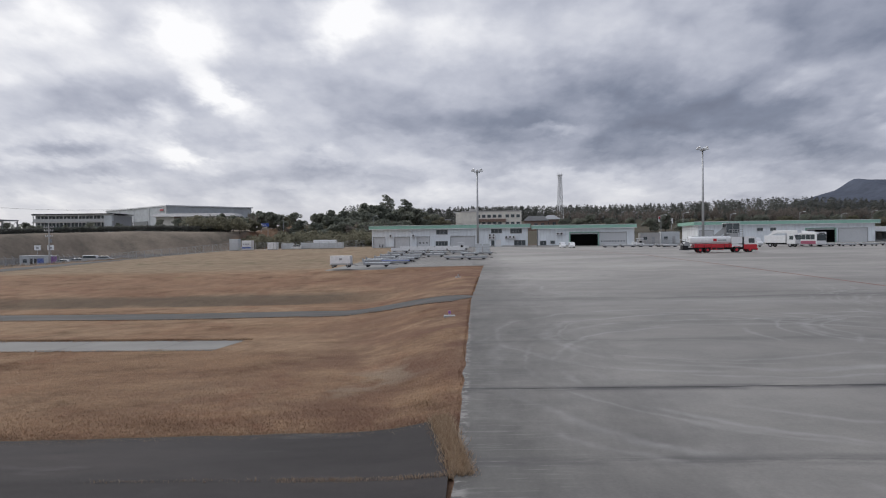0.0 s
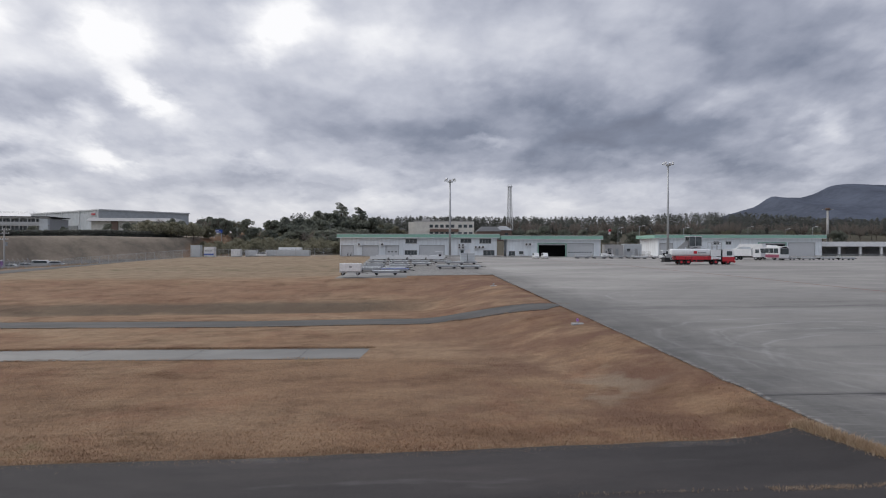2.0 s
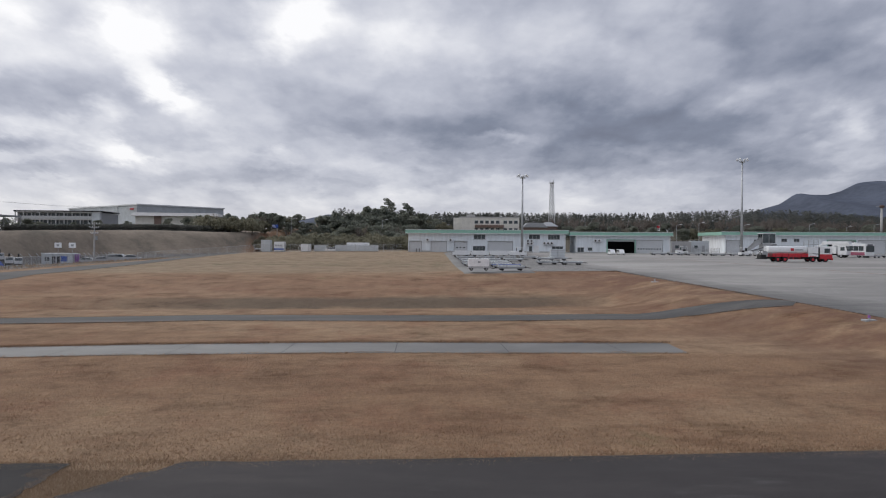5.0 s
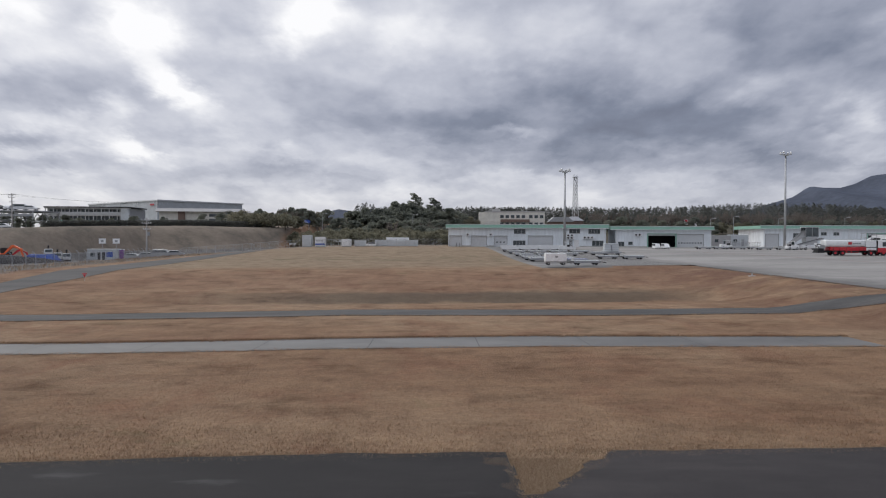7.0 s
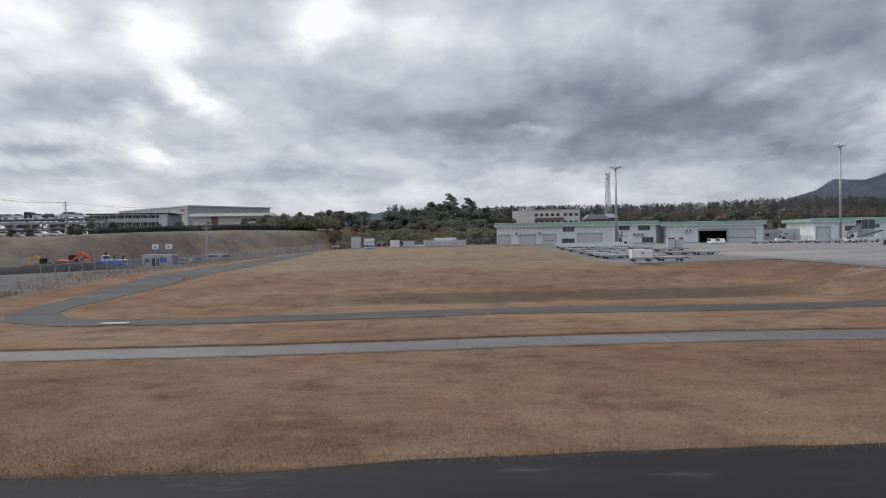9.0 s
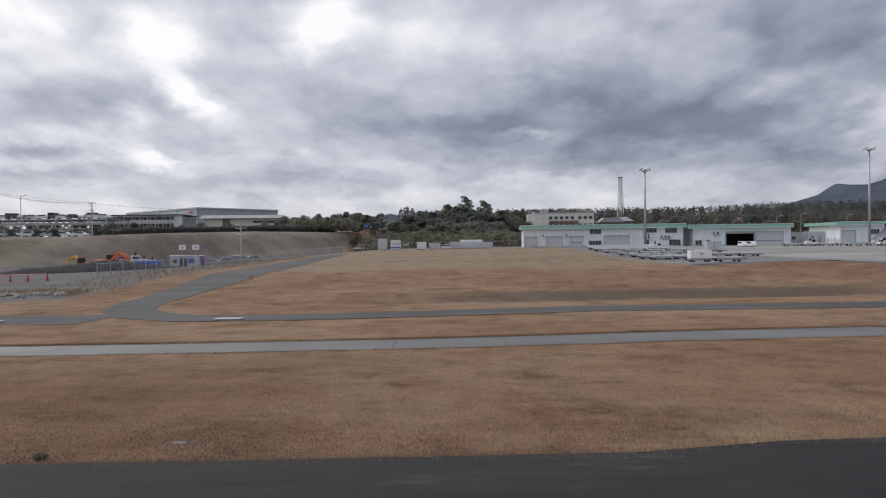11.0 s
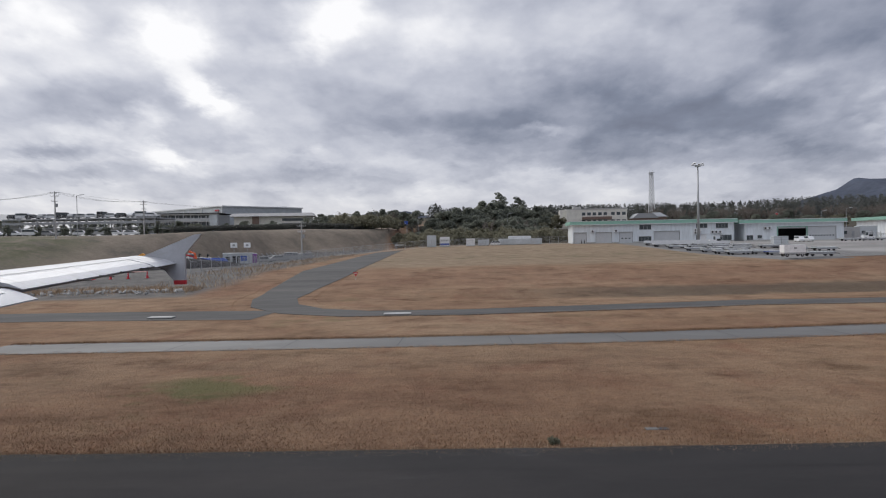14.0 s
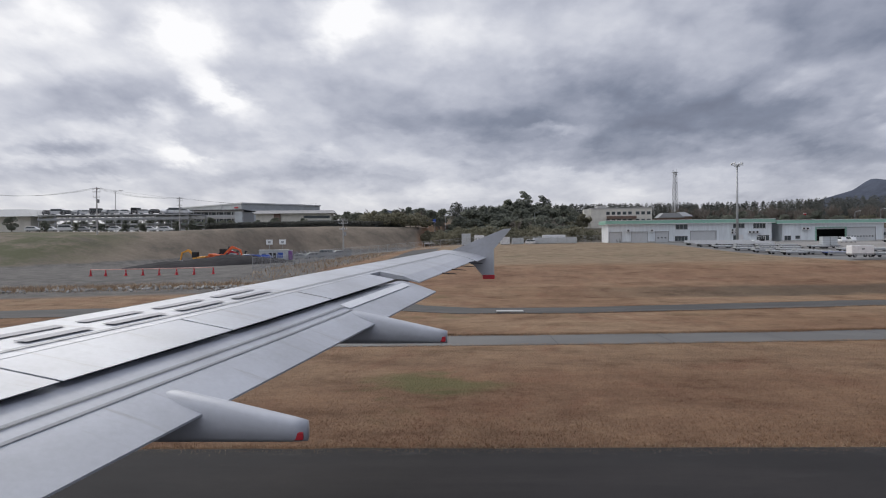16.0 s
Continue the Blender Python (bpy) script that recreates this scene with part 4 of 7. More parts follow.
def far_mast():
    ob = thing("beacon_mast", pose(176, 303, 4.5), "thick pale concrete mast with reddish top platform", "mast")
    part("pole", rod(B(), (0, 0, -1), (0, 0, 15.3), 0.6, 0.42, 14), M["conc_wall"], ob, smooth=True)
    part("platform", rod(B(), (0, 0, 15.3), (0, 0, 15.9), 0.8, 1.2, 14), M["brown"], ob, "reddish brown lamp platform")
    part("top_rail", rod(B(), (0, 0, 15.9), (0, 0, 16.4), 0.9, 0.9, 10), M["brown"], ob)
    part("arm", box(B(), -2.4, 2.4, -0.2, 0.2, 15.6, 15.9), M["grey"], ob)


far_mast()


def lattice_tower(x, y, z, h):
    ob = thing("lattice_tower", pose(x, y, z, 0, 0, 20), "tall slender steel lattice radio tower", "tower")
    n = 10
    w = lambda t: 1.3 - 0.6 * t
    for sx, sy in ((1, 1), (1, -1), (-1, 1), (-1, -1)):
        part("leg", rod(B(), (sx * w(0), sy * w(0), 0), (sx * w(1), sy * w(1), h), 0.16, 0.11, 6), M["white"], ob)
    for i in range(n):
        t0, t1 = i / n, (i + 1) / n
        for q in range(4):
            bm = B()
            a = [(1, 1), (-1, 1), (-1, -1), (1, -1)][q]
            b = [(-1, 1), (-1, -1), (1, -1), (1, 1)][q]
            p0, p1 = (a[0] * w(t0), a[1] * w(t0), h * t0), (b[0] * w(t1), b[1] * w(t1), h * t1)
            p2, p3 = (b[0] * w(t0), b[1] * w(t0), h * t0), (a[0] * w(t1), a[1] * w(t1), h * t1)
            rod(bm, p0, p1, 0.07, n=5), rod(bm, p2, p3, 0.07, n=5), rod(bm, p1, p3, 0.06, n=5)
            part("brace", bm, M["steel"], ob)
    part("platform", box(B(), -1.3, 1.3, -1.3, 1.3, h - 0.3, h - 0.1), M["steel"], ob)
    for i, (u, v) in enumerate(((1.1, 0), (-1.1, 0.3), (0.2, -1.1), (0, 1.1))):
        part("antenna", rod(B(), (u, v, h - 1.8), (u, v, h + 0.9 + 0.2 * i), 0.12, n=6), M["white"], ob)


lattice_tower(48, 391.7, 12.5, 24.5)


# ---- buildings beyond the fence ----
def office_block():
    ob = thing("office_block", pose(-5.5, 345, 5.2, 0, 0, -3), "cream three-storey office block among trees", "building")
    part("wall", box(B(), 0, 29, 0, 12, 0, 10.4), M["beige"], ob)
    part("parapet", box(B(), -0.15, 29.15, -0.15, 12.15, 10.4, 10.9), M["conc_wall"], ob)
    part("roof_house", box(B(), 3.5, 7.5, 3, 8, 10.4, 12.0), M["conc_wall"], ob)
    part("stair_tower", box(B(), -3.0, 0, 2, 9, 0, 10.4), M["beige"], ob)
    part("canopy", box(B(), 7.5, 21.5, -1.3, -0.02, 5.6, 6.9), M["brown"], ob, "dark brown balcony band")
    for r, z in enumerate((7.6, 4.0, 1.0)):
        for i in range(8):
            u = 7.4 + i * 2.6 + (1.0 if i > 4 else 0)
            if u < 28:
                w = part("window", box(B(), u, u + 1.6, -0.06, 0.05, z, z + 1.35), M["glass"], ob)
                part("window_frame", wall(B(), u - 0.1, u + 1.7, z - 0.1, z + 1.45, [(u, u + 1.6, z, z + 1.35)], -0.1, -0.002), M["frame"], w)
    w2 = thing("brick_house", pose(24, 333, 4.6, 0, 0, -3), "brown two-storey house with a pitched roof", "house")
    part("wall", box(B(), 0, 11, 0, 9, 0, 6.2), M["brown"], w2)
    part("roof", prism(B(), [(-0.5, 6.2), (11.5, 6.2), (9.0, 8.4), (2.0, 8.4)], -0.5, 9.5), M["grey"], w2)
    for i in range(3):
        part("window", box(B(), 1.4 + i * 3.2, 3.0 + i * 3.2, -0.06, 0.05, 3.6, 4.9), M["glass"], w2)
    w3 = thing("villa", pose(33.5, 341, 4.9, 0, 0, -3), "brown house with a grey hipped roof", "house")
    part("wall", box(B(), 0, 8, 0, 8, 0, 6.6), M["brown"], w3)
    part("roof", box(B(), -0.5, 8.5, -0.5, 8.5, 6.6, 8.7, top=(3, 3, 3, 3)), M["grey"], w3)
    for i in range(2):
        part("window", box(B(), 1.2 + i * 3.4, 2.8 + i * 3.4, -0.06, 0.05, 3.9, 5.2), M["glass"], w3)
    w4 = thing("outbuilding", pose(-20, 340, 5.0), "small pale flat-roofed outbuilding among trees", "building")
    part("wall", box(B(), 0, 9, 0, 7, 0, 6.8), M["conc_wall"], w4)
    part("roof", box(B(), -0.4, 9.4, -0.4, 7.4, 6.8, 7.2), M["grey"], w4)


office_block()


def prism_plan(bm, plan, z0, z1):
    a = [bm.verts.new((x, y, z0)) for x, y in plan]
    b = [bm.verts.new((x, y, z1)) for x, y in plan]
    bm.faces.new(list(reversed(a))), bm.faces.new(b)
    for i in range(len(plan)):
        j = (i + 1) % len(plan)
        bm.faces.new((a[i], a[j], b[j], b[i]))
    bmesh.ops.recalc_face_normals(bm, faces=bm.faces)
    return bm


def factory():
    ob = thing("factory_building", pose(-249.5, 567, 8.7) @ Matrix.Diagonal((1.15, 1.15, 1.06, 1)), "large pale grey clad factory building", "building")
    part("wall", prism_plan(B(), [(0, 0), (43, 56), (-42, 130), (-85, 78)], -2, 21.3), M["pale"], ob)
    part("roof_edge", prism_plan(B(), [(0, -0.8), (44, 56), (-42, 131), (-86, 78)], 21.3, 22.2), M["white"], ob)
    for i in range(4):
        t = i / 4
        part("panel_band", prism_plan(B(), [(-85 * t - 1, 78 * t - 0.2), (-85 * t - 0.6, 78 * t - 0.25), (-85 * t - 0.6, 78 * t + 0.3), (-85 * t - 1, 78 * t + 0.3)], -2, 21.2), M["white"], ob)
    part("glass_band", prism_plan(B(), [(-24, 21.4), (-52, 47.1), (-52, 47.8), (-24, 22.1)], 7, 10.5), M["glass"], ob)
    part("sign", prism_plan(B(), [(-4.0, 2.8), (-8.0, 6.45), (-8.0, 7.1), (-4.0, 3.4)], 18.0, 19.2), M["red"], ob, "plain red sign panel on the wall")
    hall = thing("gymnasium", pose(-196, 430, 7, 0, 0, 8), "beige hall with a broad flat overhanging roof", "building")
    part("wall", box(B(), 0, 46, 0, 26, -1, 11.2), M["beige"], hall)
    part("roof", box(B(), -2.5, 48.5, -2.5, 28, 11.2, 13.2, top=(1.5, 1.5, 3, 3)), M["conc_wall"], hall)
    part("pier", box(B(), 11, 15, -1.0, -0.02, -1, 11.2), M["brown"], hall)
    for i in range(3):
        part("window_band", box(B(), 29, 45, -0.15, -0.01, 2.2 + i * 3.0, 3.8 + i * 3.0), M["glass"], hall)
    part("porch", box(B(), 27, 46.5, -2.2, -0.2, 0.8, 1.4), M["conc_wall"], hall)


factory()


def green_block():
    ob = thing("dealership_building", pose(-207.5, 326, 5.4, 0, 0, 4) @ Matrix.Scale(1.3, 4), "grey three-storey building with green bands", "building")
    part("wall", box(B(), 0, 28, 1.2, 18, -0.5, 8.2), M["grey"], ob)
    for i, z in enumerate((0.2, 2.9, 5.5, 8.1)):
        part("floor_slab", box(B(), -0.5, 28.5, -0.3, 1.2, z, z + 0.35), M["conc_wall"], ob)
    for z in (2.95, 3.45):
        part("green_band", box(B(), 3, 27, -0.42, -0.3, z, z + 0.42), M["teal"], ob, "green painted balcony band")
    part("end_wall", box(B(), 25.5, 28.2, -0.4, 1.2, 0.6, 8.0), M["pale"], ob)
    for r, z in enumerate((4.1, 6.2)):
        for i in range(9):
            part("window", box(B(), 0.8 + i * 2.7, 2.9 + i * 2.7, 1.1, 1.21, z, z + 1.6), M["glass"], ob)
    for i in range(11):
        part("column", box(B(), -0.2 + i * 2.7, 0.05 + i * 2.7, -0.25, 0.0, 0.55, 8.1), M["frame"], ob)
    part("railing", box(B(), 0, 28, -0.28, -0.22, 5.9, 6.9), M["frame"], ob)
    part("shop_front", box(B(), 4, 24, 0.9, 1.15, 0.55, 1.9), M["white"], ob)
    part("parapet", box(B(), -0.6, 28.6, -0.4, 18.2, 8.45, 8.8), M["dark"], ob)
    ob2 = thing("left_office", pose(-222, 214, 6.2), "beige building with a broad low roof", "building")
    part("wall", box(B(), 0, 22, 0, 14, -1, 4.6), M["beige"], ob2)
    part("roof", box(B(), -2, 24, -2, 16, 4.6, 7.0, top=(5, 5, 5, 5)), M["grey"], ob2)


green_block()


# ---- vehicles ----
def wheel(parent, x, y, r=0.45, w=0.28, hub="steel"):
    t = B()
    bmesh.ops.create_cone(t, cap_ends=True, segments=16, radius1=r, radius2=r, depth=w, matrix=pose(x, y, r, 90))
    o = part("wheel", t, M["black"], parent)
    h = B()
    bmesh.ops.create_cone(h, cap_ends=True, segments=12, radius1=r * 0.55, radius2=r * 0.5, depth=w + 0.03, matrix=pose(x, y, r, 90))
    part("rim", h, M[hub], o)
    return o


def loft(bm, sections):
    """Joins closed rings of equal length."""
    rings = [[bm.verts.new(p) for p in s] for s in sections]
    n = len(rings[0])
    for a, b in zip(rings, rings[1:]):
        for i in range(n):
            bm.faces.new((a[i], a[(i + 1) % n], b[(i + 1) % n], b[i]))
    bm.faces.new(list(reversed(rings[0]))), bm.faces.new(rings[-1])
    bmesh.ops.recalc_face_normals(bm, faces=bm.faces)
    return bm


def car(m, mat, label, van=False, category="car", group="parked cars"):
    """A car along x, front at +x."""
    ob = thing("van" if van else "car", m, label, category, group)
    L, W = (4.4, 1.7)
    if van:
        side = [(-2.1, 0.3), (2.1, 0.3), (2.2, 0.9), (1.75, 1.15), (1.25, 1.9), (-2.0, 1.95), (-2.15, 1.0)]
        glass = [(1.12, 1.2), (1.62, 1.2), (1.22, 1.78), (-1.8, 1.8), (-1.95, 1.2)]
    else:
        side = [(-2.1, 0.3), (2.1, 0.3), (2.2, 0.72), (1.2, 0.95), (0.55, 1.45), (-1.3, 1.48), (-2.0, 0.98), (-2.2, 0.8)]
        glass = [(1.0, 0.98), (0.5, 1.38), (-1.2, 1.41), (-1.75, 0.99)]
    bm = B()
    prism(bm, side, -W / 2, W / 2)
    bmesh.ops.bevel(bm, geom=list(bm.edges), offset=0.07, segments=2, affect="EDGES", profile=0.6)
    body = part("body", bm, mat, ob, smooth=False)
    part("side_glass", prism(B(), glass, -W / 2 - 0.012, -W / 2 + 0.05), M["glass"], ob)
    part("side_glass", prism(B(), glass, W / 2 - 0.05, W / 2 + 0.012), M["glass"], ob)
    for x in (-1.35, 1.35):
        for y in (-0.74, 0.74):
            wheel(ob, x, y, 0.31, 0.2)
    part("headlight", box(B(), 2.08, 2.24, -0.75, -0.45, 0.62, 0.78, 0.02), M["white"], ob)
    part("headlight", box(B(), 2.08, 2.24, 0.45, 0.75, 0.62, 0.78, 0.02), M["white"], ob)
    return ob


def refueller():
    """Red and white aviation fuel lorry, facing +x."""
    ob = thing("fuel_truck", pose(36.6, 123.0, apron_z(42, 123) + 0.04, 0, 0, -3) @ Matrix.Scale(0.91, 4), "red and white aviation fuel tanker on the apron", "truck")
    part("chassis", box(B(), 0.0, 12.6, -0.55, 0.55, 0.55, 0.95, 0.03), M["black"], ob)
    side = B()
    box(side, 1.4, 8.1, -1.24, 1.24, 0.95, 1.62, 0.04), box(side, 4.4, 6.6, -1.22, 1.22, 0.5, 0.95, 0.03)
    part("lower_body", side, M["red"], ob, "red painted side panels")
    tank = B()
    prof = [(math.copysign(abs(math.cos(a)) ** 0.40, math.cos(a)) * 1.18, math.copysign(abs(math.sin(a)) ** 0.45, math.sin(a)) * 0.66) for a in [2 * math.pi * i / 20 for i in range(20)]]
    secs = [[(x, y * s, 2.34 + z * s) for y, z in prof] for x, s in ((0.55, 0.80), (0.66, 0.96), (0.8, 1.0), (7.8, 1.0), (7.9, 0.96), (7.98, 0.82))]
    part("tank", loft(tank, secs), M["white"], ob, "long white fuel tank", smooth=True)
    part("walkway", box(B(), 1.2, 7.6, -0.4, 0.4, 3.03, 3.10), M["steel"], ob)
    part("emblem", box(B(), 4.75, 5.35, -1.27, -1.17, 2.1, 2.6), M["red"], ob, "plain red emblem on the tank")
    part("lettering_bar", box(B(), 5.55, 7.1, -1.25, -1.17, 2.22, 2.42), M["grey"], ob)
    pump = B()
    box(pump, 8.05, 10.0, -1.2, 1.2, 1.0, 1.5, 0.03), box(pump, 8.05, 10.0, -1.2, 1.2, 1.62, 2.85, 0.05)
    part("pump_cabin", pump, M["white"], ob)
    part("cab_gap", box(B(), 10.02, 10.28, -1.15, 1.15, 0.7, 2.8), M["black"], ob, "dark gap behind the cab")
    part("lift_platform", box(B(), 8.2, 10.2, -1.0, 1.0, 3.35, 3.45), M["grey"], ob)
    rail = B()
    for x in (8.25, 9.2, 10.15):
        rod(rail, (x, -0.95, 2.85), (x, -0.95, 4.25), 0.04, n=6), rod(rail, (x, 0.95, 2.85), (x, 0.95, 4.25), 0.04, n=6)
    rod(rail, (8.25, -0.95, 4.25), (10.15, -0.95, 4.25), 0.04, n=6), rod(rail, (8.25, 0.95, 4.25), (10.15, 0.95, 4.25), 0.04, n=6), rod(rail, (8.25, -0.95, 3.85), (10.15, -0.95, 3.85), 0.03, n=6)
    part("platform_rail", rail, M["grey"], ob)
    cab = B()
    prism(cab, [(10.3, 0.7), (12.55, 0.7), (12.6, 1.55), (12.4, 2.75), (12.1, 2.95), (10.3, 2.95)], -1.22, 1.22)
    bmesh.ops.bevel(cab, geom=list(cab.edges), offset=0.06, segments=2, affect="EDGES")
    c = part("cab", cab, M["white"], ob)
    part("cab_skirt", box(B(), 10.28, 12.62, -1.24, 1.24, 0.62, 1.5, 0.04), M["red"], c)
    part("windscreen", prism(B(), [(12.545, 1.75), (12.62, 1.72), (12.46, 2.72), (12.39, 2.7)], -1.05, 1.05), M["glass"], c)
    for y in (-1.235, 1.205):
        part("side_window", box(B(), 11.1, 12.15, y, y + 0.03, 1.75, 2.6), M["glass"], c)
    part("bumper", box(B(), 12.45, 12.78, -1.2, 1.2, 0.4, 0.75, 0.04), M["red"], ob)
    part("hose_reel", rod(B(), (0.1, -0.9, 1.5), (0.1, 0.9, 1.5), 0.55, n=16), M["grey"], ob)
    arm = B()
    rod(arm, (-0.2, -0.6, 0.9), (-0.9, -0.7, 2.2), 0.07, n=6), rod(arm, (-0.9, -0.7, 2.2), (0.5, -0.6, 1.9), 0.07, n=6), rod(arm, (0.0, 0.5, 0.9), (-0.6, 0.5, 2.0), 0.07, n=6)
    part("hose_boom", arm, M["black"], ob)
    for x0, x1 in ((4.5, 5.2), (5.35, 6.5)):
        for y in (-1.255, 1.235):
            part("locker_door", box(B(), x0, x1, y, y + 0.02, 0.58, 0.90, 0.006), M["dark"], ob, "dark equipment locker door")
    for x in (1.9, 3.1, 4.3, 6.7, 7.6):
        for y in (-1.265, 1.245):
            part("side_post", box(B(), x, x + 0.07, y, y + 0.02, 1.0, 1.6), M["dark"], ob)
    ladder = B()
    for y in (-0.35, 0.35):
        rod(ladder, (0.42, y, 0.7), (0.42, y, 3.05), 0.035, n=6)
    for i in range(7):
        rod(ladder, (0.42, -0.35, 0.9 + i * 0.33), (0.42, 0.35, 0.9 + i * 0.33), 0.025, n=6)
    part("ladder", ladder, M["steel"], ob)
    part("rear_frame", box(B(), -0.75, 0.3, -1.0, 1.0, 0.70, 1.35, 0.05), M["black"], ob, "dark rear hose frame")
    part("rear_step", box(B(), -0.9, 0.4, -1.1, 1.1, 0.5, 0.68, 0.02), M["black"], ob)
    for x in (2.4, 3.75, 9.0, 11.35):
        for y in (-1.02, 1.02):
            wheel(ob, x, y, 0.5, 0.34, "red")
    for x in (2.4, 3.75, 9.0, 11.35):
        part("mudguard", box(B(), x - 0.62, x + 0.62, -1.25, 1.25, 1.04, 1.12, 0.03), M["red"], ob)


refueller()


def box_lorry(m, label, length=6.5, lift=True):
    ob = thing("lift_truck", m, label, "truck")
    part("chassis", box(B(), 0, length, -0.5, 0.5, 0.5, 0.8), M["black"], ob)
    cab = B()
    prism(cab, [(length - 1.8, 0.6), (length, 0.6), (length + 0.05, 1.4), (length - 0.25, 2.5), (length - 1.8, 2.55)], -1.05, 1.05)
    bmesh.ops.bevel(cab, geom=list(cab.edges), offset=0.06, segments=2, affect="EDGES")
    c = part("cab", cab, M["white"], ob)
    part("windscreen", prism(B(), [(length - 0.02, 1.5), (length + 0.06, 1.48), (length - 0.17, 2.4), (length - 0.25, 2.4)], -0.92, 0.92), M["glass"], c)
    for y in (-1.065, 1.035):
        part("side_window", box(B(), length - 1.2, length - 0.4, y, y + 0.03, 1.5, 2.25), M["glass"], c)
    part("cargo_box", box(B(), 0, length - 2.0, -1.1, 1.1, 0.85, 2.35, 0.04), M["white"], ob)
    if lift:
        part("lift_basket", box(B(), 1.2, length + 0.4, -0.8, 0.8, 2.75, 3.4, 0.06, top=(0.5, 0.2, 0, 0)), M["white"], ob)
        part("lift_arm", rod(B(), (0.4, 0, 2.4), (2.2, 0, 2.95), 0.16, n=8), M["white"], ob)
    for x in (1.2, length - 1.1):
        for y in (-0.9, 0.9):
            wheel(ob, x, y, 0.42, 0.26)
    return ob


def bus(m):
    ob = thing("apron_bus", m, "white apron bus with a faded crimson lower body", "bus")
    bm = box(B(), 0, 9.0, -1.2, 1.2, 0.35, 2.95)
    bmesh.ops.bevel(bm, geom=list(bm.edges), offset=0.12, segments=3, affect="EDGES")
    part("body", bm, M["white"], ob)
    for y in (-1.215, 1.185):
        for i in range(6):
            part("side_window", box(B(), 0.5 + i * 1.35, 1.75 + i * 1.35, y, y + 0.03, 1.45, 2.45), M["glass"], ob)
        part("stripe", box(B(), 0.2, 8.8, y, y + 0.03, 0.5, 1.15), M["crimson"], ob, "faded crimson lower panel")
    part("windscreen", box(B(), 8.97, 9.03, -1.05, 1.05, 1.2, 2.5), M["glass"], ob)
    part("sign_box", box(B(), 8.95, 9.05, -0.7, 0.7, 2.55, 2.8), M["dark"], ob)
    part("roof_unit", box(B(), 3, 6, -0.8, 0.8, 2.95, 3.2, 0.05), M["white"], ob)
    for x in (1.8, 7.2):
        for y in (-1.0, 1.0):
            wheel(ob, x, y, 0.46, 0.28)


def dolly(m, length=3.4, deck="pale", label="low flatbed baggage dolly on the apron", group="baggage dollies"):
    ob = thing("baggage_dolly", m, label, "cart", group)
    part("deck", box(B(), 0, length, -0.8, 0.8, 0.46, 0.56, 0.015), M[deck], ob)
    for y in (-0.84, 0.80):
        part("side_skirt", box(B(), 0.05, length - 0.05, y, y + 0.04, 0.26, 0.53, 0.008), M["grey"], ob, "grey steel side skirt")
    part("end_stop", box(B(), 0.0, 0.06, -0.78, 0.78, 0.56, 0.78, 0.01), M["steel"], ob)
    fr = B()
    for y in (-0.78, 0.7):
        box(fr, 0, length, y, y + 0.08, 0.34, 0.46)
    for x in (0.0, length / 2, length - 0.08):
        box(fr, x, x + 0.08, -0.7, 0.7, 0.36, 0.46)
    part("frame", fr, M["dark"], ob)
    for i in range(int(length / 0.42)):
        part("roller", rod(B(), (0.25 + i * 0.42, -0.72, 0.58), (0.25 + i * 0.42, 0.72, 0.58), 0.045, n=6), M["steel"], ob)
    part("tow_bar", rod(B(), (length, 0, 0.4), (length + 0.9, 0, 0.3), 0.04, n=6), M["black"], ob)
    for x in (0.55, length - 0.55):
        for y in (-0.68, 0.68):
            wheel(ob, x, y, 0.2, 0.14, "dark")
    return ob


def covered_cart(m):
    ob = thing("covered_cart", m, "white box-shaped covered baggage cart", "cart")
    part("deck", box(B(), 0, 3.2, -0.85, 0.85, 0.4, 0.52, 0.02), M["steel"], ob)
    cv = box(B(), 0.05, 3.15, -0.84, 0.84, 0.52, 1.75)
    bmesh.ops.bevel(cv, geom=[e for e in cv.edges if e.verts[0].co.z > 1.0 or e.verts[1].co.z > 1.0], offset=0.04, segments=2, affect="EDGES")
    part("cover", cv, M["cover"], ob, "white tarpaulin cover")
    part("emblem", box(B(), 1.45, 1.85, -0.86, -0.82, 1.1, 1.4), M["grey"], ob)
    part("hem", box(B(), 0.03, 3.17, -0.855, 0.855, 0.54, 0.62), M["grey"], ob)
    part("tow_bar", rod(B(), (3.2, 0, 0.4), (4.1, 0, 0.3), 0.04, n=6), M["black"], ob)
    for x in (0.5, 2.7):
        for y in (-0.7, 0.7):
            wheel(ob, x, y, 0.24, 0.16)


def tug(m, label="small white baggage tractor", group="baggage tractors"):
    ob = thing("baggage_tractor", m, label, "tractor", group)
    part("chassis", box(B(), 0, 2.7, -0.65, 0.65, 0.3, 0.85, 0.06), M["white"], ob)
    part("bonnet", box(B(), 1.6, 2.7, -0.6, 0.6, 0.85, 1.1, 0.06), M["white"], ob)
    part("seat", box(B(), 0.5, 1.0, -0.4, 0.4, 0.85, 1.3, 0.05), M["black"], ob)
    part("roof", box(B(), 0.2, 1.7, -0.62, 0.62, 1.85, 1.93, 0.02), M["white"], ob)
    for x in (0.25, 1.6):
        for y in (-0.58, 0.58):
            part("post", rod(B(), (x, y, 0.85), (x, y, 1.87), 0.035, n=6), M["white"], ob)
    part("windscreen", box(B(), 1.6, 1.64, -0.55, 0.55, 1.12, 1.82), M["glass"], ob)
    for x in (0.5, 2.2):
        for y in (-0.58, 0.58):
            wheel(ob, x, y, 0.3, 0.2)
    return ob


def P(x, y, turn=0, lift=0.04):
    return pose(x, y, apron_z(x, y) + lift, 0, 0, turn)


